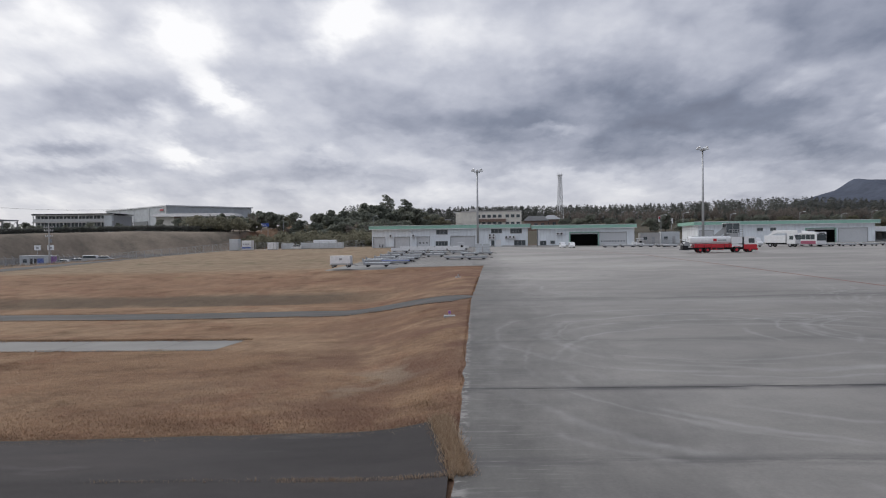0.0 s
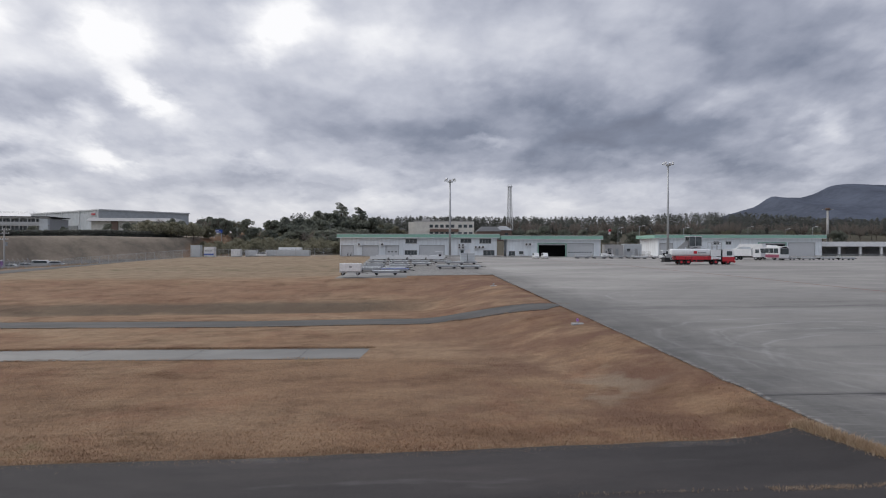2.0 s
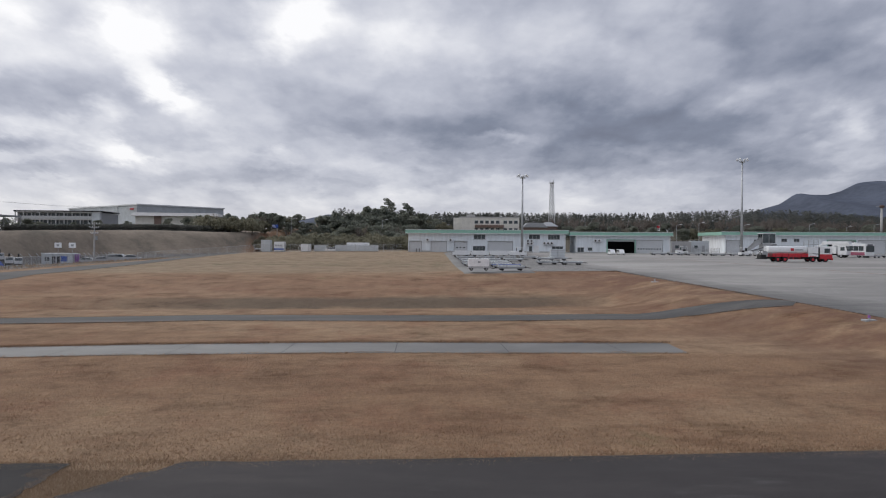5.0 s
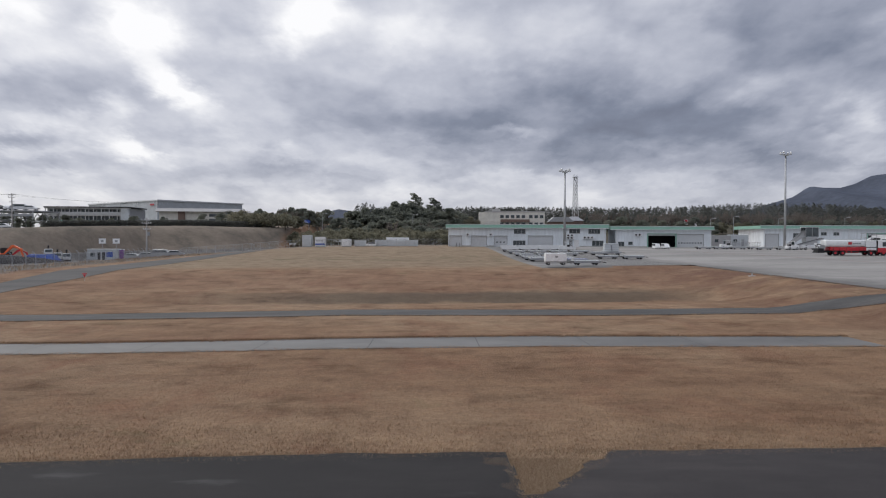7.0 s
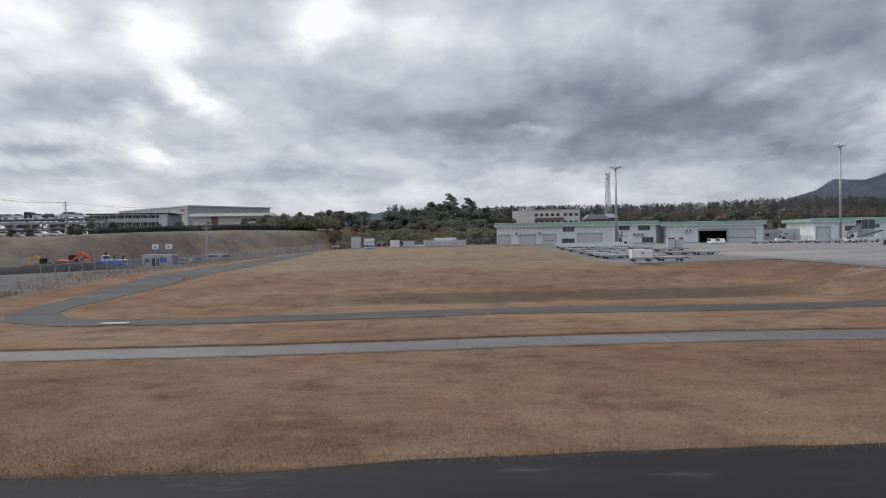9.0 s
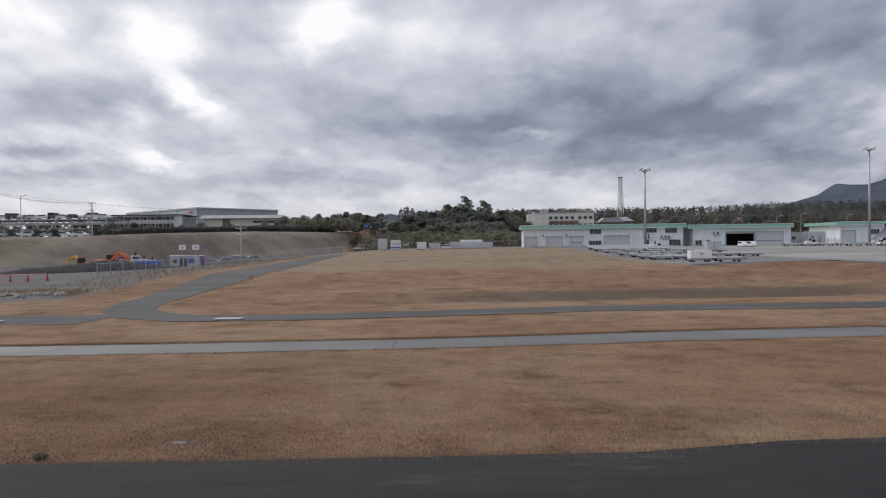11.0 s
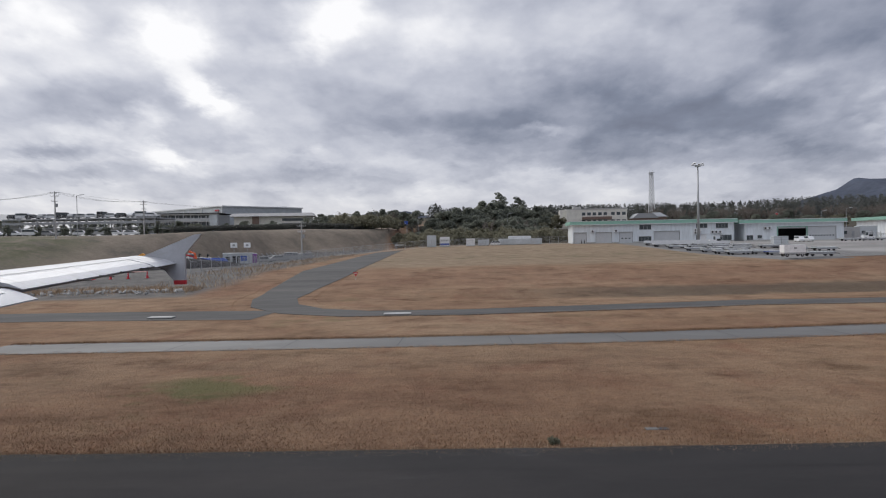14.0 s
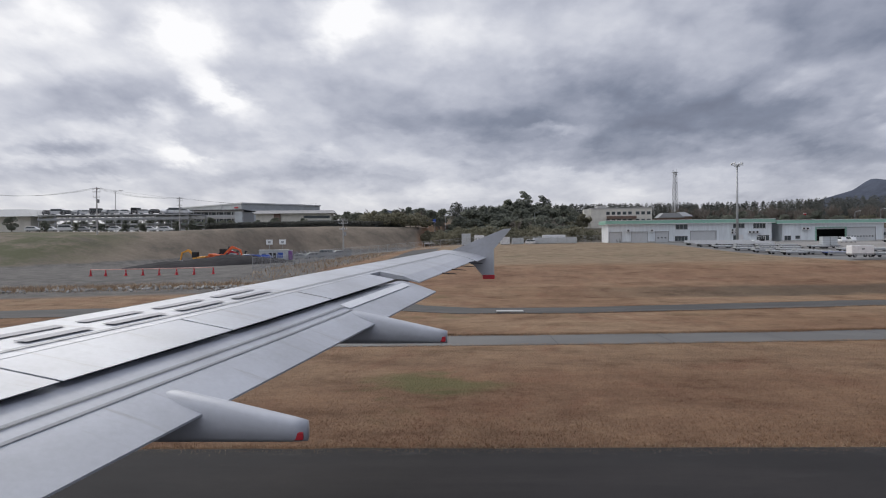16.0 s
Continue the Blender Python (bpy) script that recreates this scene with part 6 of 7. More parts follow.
def utility_pole(x, y, top, label="concrete utility pole with crossarms and wires"):
    z = ground_z(x, y)
    ob = thing("utility_pole", pose(x, y, z), label, "utility pole", "utility poles")
    h = top - z
    part("pole", rod(B(), (0, 0, -0.3), (0, 0, h), 0.19, 0.12, 10), M["conc_wall"], ob)
    for dz, w in ((0.4, 1.0), (1.1, 0.9), (2.3, 0.7)):
        part("crossarm", box(B(), -w, w, -0.05, 0.05, h - dz - 0.05, h - dz + 0.05), M["steel"], ob)
        for u in (-w, -w * 0.4, w * 0.4, w):
            part("insulator", rod(B(), (u, 0, h - dz + 0.05), (u, 0, h - dz + 0.3), 0.06, n=6), M["white"], ob)
    part("transformer", rod(B(), (0.38, 0, h - 3.6), (0.38, 0, h - 2.8), 0.25, n=10), M["grey"], ob)
    return (x, y, top)


POLES = [(-190, 176, 16.0), (-147.8, 156.7, 15.3), (-142.6, 189.7, 14.8), (-89.6, 146, 7.3)]
for q in POLES:
    utility_pole(*q)


street_lamp(-152.6, 174.5, 15.4)


def wire(a, b, sag, off):
    bm, n = B(), 14
    pts = []
    for i in range(n + 1):
        t = i / n
        p = Vector(a).lerp(Vector(b), t)
        pts.append((p.x + off, p.y, p.z - 0.2 - sag * 4 * t * (1 - t)))
    d = (Vector(b) - Vector(a)).normalized()
    s = Vector((-d.y, d.x, 0)).normalized()
    loft(bm, [[Vector(p) + s * (0.016 * math.cos(q * 1.2566)) + Vector((0, 0, 0.016 * math.sin(q * 1.2566))) for q in range(5)] for p in pts])
    return tagged(part("power_line", bm, M["dark"]), "thin dark overhead power line between poles", "power line", "power lines")


for off in (-0.9, 0.0, 0.9):
    wire(POLES[0], POLES[1], 1.3, off), wire(POLES[1], POLES[2], 0.9, off)
wire(POLES[1], (-118, 248, 15.5), 1.6, 0.3), wire(POLES[2], (-118, 248, 15.0), 1.0, 0.0)


def car_park():
    """Two-deck steel car park with lattice girders."""
    z = ground_z(-170, 214)
    ob = thing("car_park", pose(-194, 208, z, 0, 0, 2), "two-deck steel car park with lattice girders", "car park")
    L, D = 46.0, 16.0
    part("upper_deck", box(B(), 0, L, 0, D, 4.9, 5.3, 0.02), M["grey"], ob)
    part("lower_deck", box(B(), 4, L, 2, D, 1.75, 2.0), M["conc_wall"], ob)
    part("edge_beam", box(B(), 0, L, -0.2, 0, 3.5, 4.2), M["grey"], ob)
    for y in (0.1, D * 0.5, D - 0.2):
        ch = B()
        box(ch, 0, L, y, y + 0.18, 2.35, 2.5)
        part("bottom_chord", ch, M["steel"], ob)
        for i in range(23):
            x = i * 2.0
            part("diagonal", rod(B(), (x, y + 0.1, 3.2), (x + 1.0, y + 0.1, 4.75), 0.09, n=5), M["steel"], ob)
            part("diagonal", rod(B(), (x + 1.0, y + 0.1, 4.75), (x + 2.0, y + 0.1, 3.2), 0.09, n=5), M["steel"], ob)
    for i in range(10):
        for y in (0.2, D - 0.3):
            part("column", box(B(), i * 5.05, i * 5.05 + 0.3, y, y + 0.3, -0.3, 4.9), M["steel"], ob)
    for i in range(24):
        part("rail_post", box(B(), i * 1.98, i * 1.98 + 0.07, -0.1, -0.03, 5.35, 6.3), M["frame"], ob)
    for zz in (5.7, 6.0, 6.3):
        part("rail", box(B(), 0, L, -0.1, -0.04, zz, zz + 0.05), M["frame"], ob)
    colours = [M["white"], M["white"], M["grey"], M["dark"], M["frame"], M["white"]]
    names = ["white", "white", "grey", "black", "silver", "white"]
    for i in range(15):
        k = int(rng.integers(6))
        car(ob.matrix_world @ pose(1.8 + i * 3.0, 2.8, 5.31, 0, 0, 8 if i % 3 else 90), colours[k], f"{names[k]} car parked on the upper deck", bool(i % 4 == 1), "car", "cars in the car park")
    for i in range(9):
        k = int(rng.integers(6))
        x, y = -190 + i * 4.9, 199.5 + 0.3 * (i % 2)
        car(pose(x, y, ground_z(x, y) + 0.02, 0, 0, 10), colours[k], f"{names[k]} car parked before the car park", bool(i % 4 == 2), "car", "cars in the car park")


car_park()


def long_container(x0, x1, z1, y, mat, label, depth=2.4, wheels=False, stripe=False):
    z = ground_z((x0 + x1) / 2, y)
    ob = thing("freight_container", pose(x0, y, z), label, "container", "freight containers by the fence")
    L, h = x1 - x0, z1 - z
    part("body", box(B(), 0, L, 0, depth, 0.12, h, 0.03), M[mat], ob)
    n = max(3, int(L / 0.9))
    for i in range(n):
        part("rib", box(B(), L * (i + 0.4) / n, L * (i + 0.4) / n + 0.07, -0.04, 0.0, 0.2, h - 0.1), M[mat], ob)
    part("skid", box(B(), 0.1, L - 0.1, 0.2, depth - 0.2, 0, 0.12), M["dark"], ob)
    if stripe:
        part("stripe", box(B(), 0.02, L - 0.02, -0.055, -0.041, 0.5, 0.9), M["blue"], ob, "blue lower stripe")
        for i in range(3):
            part("lettering_bar", box(B(), 0.35 + i * 0.65, 0.75 + i * 0.65, -0.055, -0.041, h * 0.55, h * 0.68), M["grey"], ob)
    return ob


for a in ((-65.6, -63.2, 3.95, 188, "pale", "tall grey freight box standing by the fence"), (-62.2, -59.6, 3.5, 188, "white", "white freight box with a blue stripe", 2.4, False, True), (-55.2, -52.8, 2.95, 188, "white", "white freight box by the fence"),
          (-52.0, -49.0, 2.6, 190, "pale", "pale grey cargo box by the fence"), (-46.4, -35.0, 2.7, 189, "pale", "long low grey container by the fence"), (-43.6, -37.6, 3.4, 192, "white", "white container behind another container")):
    long_container(*a)
car(pose(-47.4, 188.5, ground_z(-47.4, 188.5), 0, 0, 180) @ Matrix.Scale(0.62, 4), M["white"], "small white van by the fence", True, "van", "parked vans")


def mesh_fence(name, pts, h, label, lean=0.0, gap=2.4):
    ob = thing(name, Matrix.Identity(4), label, "fence")
    wires = B()
    for (xa, ya), (xb, yb) in zip(pts, pts[1:]):
        n = max(1, round(math.hypot(xb - xa, yb - ya) / gap))
        for i in range(n):
            t0, t1 = i / n, (i + 1) / n
            p = (xa + (xb - xa) * t0, ya + (yb - ya) * t0)
            q = (xa + (xb - xa) * t1, ya + (yb - ya) * t1)
            z0, z1 = ground_z(*p), ground_z(*q)
            post = B()
            rod(post, (p[0], p[1], z0 - 0.2), (p[0], p[1], z0 + h), 0.045, n=6)
            if lean:
                rod(post, (p[0], p[1], z0 + h), (p[0] - 0.35, p[1] - 0.2, z0 + h + 0.45), 0.04, n=6)
            part("post", post, M["steel"], ob)
            for f in (0.06, 0.98):
                part("rail", rod(B(), (p[0], p[1], z0 + h * f), (q[0], q[1], z1 + h * f), 0.025, n=5), M["steel"], ob)
            k = 9
            for j in range(k):
                a, b = j / k, (j + 1) / k
                for u, v in ((a, b), (b, a)):
                    for s0, s1 in ((0.05, 0.5), (0.5, 0.97)):
                        rod(wires, (p[0] + (q[0] - p[0]) * u, p[1] + (q[1] - p[1]) * u, z0 + (z1 - z0) * u + h * s0), (p[0] + (q[0] - p[0]) * v, p[1] + (q[1] - p[1]) * v, z0 + (z1 - z0) * v + h * s1), 0.009, n=3)
    tagged(part("wire_mesh", wires, M["steel"], ob), kind="stuff")


mesh_fence("boundary_fence", [(-97, 186), (-78, 184), (-55, 184.5), (-28.5, 186.5)], 2.0, "grey chain-link boundary fence behind the field")
mesh_fence("site_fence", [(-90.5, 88), (-88.5, 101), (-88, 120), (-88.5, 140), (-90, 158)], 1.5, "grey wire site fence with angled post tops", 1.0)


# ---- the building site ----
def soil_mound():
    c, s = math.cos(0.60), math.sin(0.60)
    us, vs_ = np.linspace(-15.5, 14, 60), np.linspace(-8, 8, 34)
    pts, fs = [], []
    for v in vs_:
        for u in us:
            x, y = -104.6 + u * c - v * s, 114.5 + u * s + v * c
            d = max(0.0, 1 - abs(u / (15.2 if u < 0 else 13.4)) ** 2.6 - (v / 7.4) ** 2)
            n = noise.fractal(Vector((x * 0.45, y * 0.45, 3)), 1.0, 2.0, 5)
            pts.append((x, y, ground_z(x, y) - 0.10 + d ** 0.75 * (1.12 + 0.62 * math.exp(-((u - 2.5) / 4.5) ** 2) + 0.20 * n)))
    n = len(us)
    for j in range(len(vs_) - 1):
        for i in range(n - 1):
            fs.append((j * n + i, j * n + i + 1, (j + 1) * n + i + 1, (j + 1) * n + i))
    me = bpy.data.meshes.new("soil_mound")
    me.from_pydata(pts, [], fs)
    me.materials.append(M["soil"])
    tagged(new("soil_mound", me), "long heap of dark soil on the building site", "soil mound")


soil_mound()


def excavator(m, mat, label, s=1.0):
    ob = thing("excavator", m @ Matrix.Scale(s, 4), label, "excavator", "site machines")
    for y in (-1.0, 1.0):
        tr = B()
        prism(tr, [(-1.6, 0.12), (-1.3, 0), (1.3, 0), (1.6, 0.12), (1.75, 0.42), (1.5, 0.72), (-1.5, 0.72), (-1.75, 0.42)], y - 0.25, y + 0.25)
        part("track", tr, M["black"], ob)
    part("turntable", rod(B(), (0, 0, 0.6), (0, 0, 0.95), 0.7, n=16), M["black"], ob)
    part("body", box(B(), -1.9, 0.9, -1.15, 1.15, 0.95, 1.75, 0.08), mat, ob)
    part("counterweight", box(B(), -2.2, -1.2, -1.15, 1.15, 1.0, 1.9, 0.15), mat, ob)
    cab = part("cab", box(B(), -0.3, 1.1, 0.15, 1.15, 1.5, 2.85, 0.06), M["dark"], ob)
    part("cab_glass", box(B(), 1.08, 1.14, 0.25, 1.05, 1.75, 2.7), M["glass"], cab)
    part("boom", prism(B(), [(0.6, 1.5), (0.9, 1.4), (2.9, 3.0), (4.6, 2.5), (4.6, 2.75), (2.9, 3.5), (2.5, 3.35)], -0.55, -0.2), mat, ob)
    part("stick", prism(B(), [(4.3, 2.85), (4.75, 2.75), (5.2, 0.9), (4.95, 0.85)], -0.5, -0.25), mat, ob)
    part("bucket", prism(B(), [(4.8, 0.95), (5.35, 0.9), (5.4, 0.35), (4.7, 0.05), (4.35, 0.4)], -0.75, 0.0), M["grey"], ob)
    part("ram", rod(B(), (1.2, -0.37, 1.55), (2.6, -0.37, 2.95), 0.08, n=6), M["steel"], ob)


def site_z(x, y, lift=0.0, turn=0):
    return pose(x, y, ground_z(x, y) + lift, 0, 0, turn)


excavator(site_z(-110.4, 131.5, 0.35, -5) @ Matrix.Scale(0.9, 4), M["orange"], "orange hydraulic excavator behind a soil heap")
excavator(site_z(-114.6, 131.5, 0.2, 170), M["yellow"], "yellow digger with a dark cab beside the heap", 0.8)
excavator(site_z(-112.4, 136.5, 0.1, 20), M["red"], "red digger parked among the site machines", 0.75)
tarp = thing("tarp_heap", site_z(-103.5, 133, 0), "blue tarpaulin over a pile of materials", "tarpaulin")
hb = box(B(), -3.0, 3.0, -1.2, 1.2, 0, 1.5, top=(0.5, 0.9, 0.4, 0.5))
bmesh.ops.bevel(hb, geom=list(hb.edges), offset=0.2, segments=2, affect="EDGES")
part("sheet", hb, M["blue"], tarp)


def site_truck(m):
    ob = thing("crane_truck", m, "small white flatbed truck with a dark crane", "truck", "crane trucks")
    part("chassis", box(B(), -2.4, 2.2, -0.6, 0.6, 0.45, 0.7), M["black"], ob)
    cab = B()
    prism(cab, [(0.9, 0.5), (2.3, 0.5), (2.35, 1.2), (2.0, 1.95), (0.9, 2.0)], -0.85, 0.85)
    bmesh.ops.bevel(cab, geom=list(cab.edges), offset=0.06, segments=2, affect="EDGES")
    c = part("cab", cab, M["white"], ob)
    part("windscreen", prism(B(), [(2.33, 1.25), (2.38, 1.24), (2.06, 1.88), (2.0, 1.88)], -0.75, 0.75), M["glass"], c)
    part("bed", box(B(), -2.5, 0.5, -0.9, 0.9, 0.72, 1.1, 0.02), M["white"], ob)
    part("crane_post", rod(B(), (0.7, 0, 0.7), (0.7, 0, 2.6), 0.16, n=8), M["dark"], ob)
    part("crane_arm", prism(B(), [(0.5, 2.3), (0.9, 2.9), (2.2, 2.75), (2.2, 2.5), (0.9, 2.5)], -0.15, 0.15), M["dark"], ob)
    for x in (-1.5, 1.6):
        for y in (-0.75, 0.75):
            wheel(ob, x, y, 0.35, 0.22)
    return ob


t0 = site_truck(site_z(-122.0, 169, 0, -60))
for x, y in ((-120.2, 169.6), (-118.4, 170.2)):
    copy_thing(t0, site_z(x, y, 0, -60))


def site_office():
    ob = thing("site_office", site_z(-117.2, 178, 0, 8), "grey prefabricated site office with dark windows", "site office")
    L, h = 7.2, 2.7
    wins = [(0.7, 1.8, 0.95, 1.9), (4.5, 5.9, 0.9, 2.0)]
    drs = [(2.4, 3.2, 0.1, 2.05), (3.5, 4.2, 0.1, 2.05)]
    part("wall", wall(B(), 0, L, 0.1, h, wins + drs, 0, 0.12), M["pale"], ob)
    part("wall", box(B(), 0, L, 0.12, 2.4, 0.1, h), M["pale"], ob)
    part("roof", box(B(), -0.1, L + 0.1, -0.15, 2.5, h, h + 0.14), M["white"], ob)
    for a in wins:
        part("window", box(B(), a[0], a[1], 0.05, 0.09, a[2], a[3]), M["glass"], ob)
    for a in drs:
        part("door", box(B(), a[0], a[1], 0.05, 0.09, a[2], a[3]), M["dark"], ob)
    part("poster", box(B(), 4.4, 6.0, -0.03, -0.003, 0.8, 2.1), M["blue"], ob, "pale blue notice panel")
    part("skid", box(B(), 0.1, L - 0.1, 0.1, 2.3, 0, 0.1), M["dark"], ob)
    t = thing("portable_toilet", site_z(-110.6, 180.3, 0, 8), "purple portable toilet cabin", "toilet cabin")
    part("cabin", box(B(), 0, 1.3, 0, 1.2, 0.1, 2.5, 0.05), M["purple"], t)
    part("door", box(B(), 0.25, 1.05, -0.04, 0.01, 0.2, 2.2), M["purple"], t)
    part("roof", box(B(), -0.05, 1.35, -0.05, 1.25, 2.5, 2.65, 0.04), M["white"], t)
    for i, (x, y) in enumerate(((-116.3, 184.2), (-112.9, 184.6))):
        s = thing("site_sign", site_z(x, y), "white square notice board on a post", "sign", "site notice boards")
        top = 2.9 - ground_z(x, y)
        part("post", rod(B(), (0, 0, -0.2), (0, 0, top), 0.05, n=6), M["steel"], s)
        b = part("board", box(B(), -0.9, 0.9, -0.06, -0.02, top - 1.3, top, 0.01), M["white"], s)
        part("symbol", box(B(), -0.35, 0.35, -0.075, -0.062, top - 0.95, top - 0.4), M["grey"], b)
    for i in range(4):
        x, y = -107.0 + i * 3.3, 181 + 0.6 * i
        car(site_z(x, y, 0.0, 5 + 20 * (i % 2)), M["frame"], "silver car parked on the site", bool(i == 2), "car", "cars on the site")


site_office()


def barriers():
    """Red cones joined by pale bars in front of the heap."""
    src = None
    shift = 4.0
    pts = [(-113.5, 84.6), (-111.3, 84.0), (-108.6, 83.6), (-106.4, 83.4), (-104.2, 83.0), (-102.0, 82.8), (-99.8, 82.6), (-97.4, 82.4)]
    pts = [(x + shift, y - 0.3) for x, y in pts]
    for i, (x, y) in enumerate(pts):
        if src is None:
            src = thing("traffic_cone", Matrix.Identity(4), "red traffic cone in a barrier row", "traffic cone", "site cones")
            part("base", box(B(), -0.2, 0.2, -0.2, 0.2, 0, 0.05, 0.01), M["red"], src)
            part("cone", rod(B(), (0, 0, 0.05), (0, 0, 0.85), 0.15, 0.035, 12), M["red"], src)
            part("collar", rod(B(), (0, 0, 0.4), (0, 0, 0.55), 0.1, 0.075, 12), M["white"], src)
            o = src
        else:
            o = copy_thing(src, Matrix.Identity(4))
        o.matrix_basis = pose(x, y, ground_z(x, y))
        if i:
            a = pts[i - 1]
            za, zb = ground_z(*a) + 0.78, ground_z(x, y) + 0.78
            bar = rod(B(), (a[0], a[1], za), (x, y, zb), 0.06, n=6)
            tagged(part("barrier_bar", bar, M["bar"]), "faded red and white bar between two cones", "barrier", "barrier bars")


barriers()


def small_markers():
    ob = thing("stop_sign", site_z(-67.6, 75.0) @ Matrix.Scale(0.7, 4), "small red roadside sign on a post", "sign")
    part("post", rod(B(), (0, 0, -0.1), (0, 0, 0.75), 0.03, n=6), M["steel"], ob)
    part("board", prism(B(), [(-0.38, 1.15), (0.38, 1.15), (0.0, 0.55)], -0.03, 0.0), M["red"], ob)
    part("bar", box(B(), -0.2, 0.2, -0.04, -0.032, 0.95, 1.03), M["white"], ob)
    for x, y, l in ((-0.95, 34.6, "small purple apron marker light on a slab"), (-1.2, 66.0, "small grey marker on a slab")):
        o = thing("edge_light", pose(x, y, ground_z(x, y)), l, "marker light")
        part("slab", box(B(), -0.28, 0.28, -0.22, 0.22, -0.05, 0.05, 0.01), M["grey"], o)
        part("stem", rod(B(), (0, 0, 0.04), (0, 0, 0.14), 0.04, n=8), M["steel"], o)
        part("lamp", rod(B(), (0, 0, 0.14), (0, 0, 0.27), 0.07, 0.05, 10), M["purple"] if y < 50 else M["grey"], o)
    s = thing("road_sign", site_z(-78, 262, -1.0), "blue overhead road sign board", "sign")
    part("board", box(B(), -1.7, 1.7, -0.1, 0.0, 3.4, 4.6, 0.03), M["blue"], s)
    for i in range(3):
        part("lettering_bar", box(B(), -1.3, 1.0 - i * 0.3, -0.12, -0.101, 3.6 + i * 0.32, 3.72 + i * 0.32), M["white"], s)
    for u in (-1.3, 1.3):
        part("post", rod(B(), (u, 0.05, -0.3), (u, 0.05, 4.6), 0.1, n=8), M["steel"], s)
    for x0, x1, y in ((-63.5, -58.5, 232), (-79, -74, 238)):
        g = thing("guard_rail", pose(x0, y, ground_z(x0, y) + 0.7), "white roadside guard rail on posts", "guard rail", "guard rails")
        part("beam", box(B(), 0, x1 - x0, -0.05, 0.05, 0.3, 0.75, 0.02), M["white"], g)
        for i in range(4):
            part("post", box(B(), (x1 - x0) * i / 3 - 0.05, (x1 - x0) * i / 3 + 0.05, 0.05, 0.12, -1.6, 0.7), M["white"], g)
    for x, y, w in ((-60.3, 44.2, 0.85), (-75.6, 44.6, 0.8)):
        d = part("drain_cover", box(B(), -w, w, -0.35, 0.35, 0.0, 0.06, 0.01), M["conc_wall"])
        d.matrix_world = pose(x, y, ground_z(x, y) + 0.055)
        tagged(d, "pale concrete drain cover beside the road", "drain cover", "drain covers")


small_markers()


def roof_signs():
    """Two small boards on posts behind the sheds."""
    for x, y, top, mat, label in ((82.3, 315.5, 11.6, "red", "small red and white sign board on a tall post"), (89.3, 322.8, 10.9, "white", "small white sign board on a tall post")):
        z = ground_z(x, y)
        s = thing("sign_board", pose(x, y, z), label, "sign", "sign boards behind the sheds")
        part("post", rod(B(), (0, 0, -0.3), (0, 0, top - z), 0.12, n=8), M["steel"], s)
        part("board", box(B(), -0.7, 0.7, -0.2, -0.1, top - z - 2.4, top - z, 0.02), M["white"], s)
        if mat == "red":
            part("panel", box(B(), -0.6, 0.6, -0.23, -0.201, top - z - 1.2, top - z - 0.1), M["red"], s, "red upper panel")


roof_signs()


def edge_slab():
    """A half-overgrown inspection cover in the grass by the tarmac."""
    z = ground_z(-52.0, 14.75)
    ob = thing("inspection_cover", pose(-52.0, 14.75, z), "low concrete inspection cover half overgrown with grass", "drain cover")
    part("slab", box(B(), -0.25, 0.02, -0.09, 0.09, -0.05, 0.015, 0.006), M["strip"], ob)
    part("lid", box(B(), 0.03, 0.24, -0.09, 0.09, -0.05, 0.012, 0.006), M["sealant"], ob, "dark metal lid")


edge_slab()


# ---- the aircraft wing ----
WING = pose(-60.86, -0.62, 3.345, 0.28)


def chord(s):
    return lerp(s, (3.0, 5.9, 8.1, 11.3, 15.4), (4.5, 3.7, 3.1, 2.4, 1.5))


def skin(s, c, below=False):
    """A point of the wing at span s and at c of the chord ahead of the trailing edge."""
    k = chord(s)
    x = -4.07 + 0.2915 * (s - 5.88) - c * k
    z = -1.43 + 0.0932 * (s - 5.88)
    h = lerp(c, (0, 0.12, 0.24, 0.45, 0.7, 0.9, 0.97, 1.0), (0, 0.15, 0.30, 0.44, 0.50, 0.40, 0.28, 0.16)) if not below else lerp(c, (0, 0.24, 0.5, 0.8, 0.97, 1.0), (-0.02, 0.02, -0.10, -0.12, 0.02, 0.16))
    return Vector((x, s, z + h * k / 3.2))


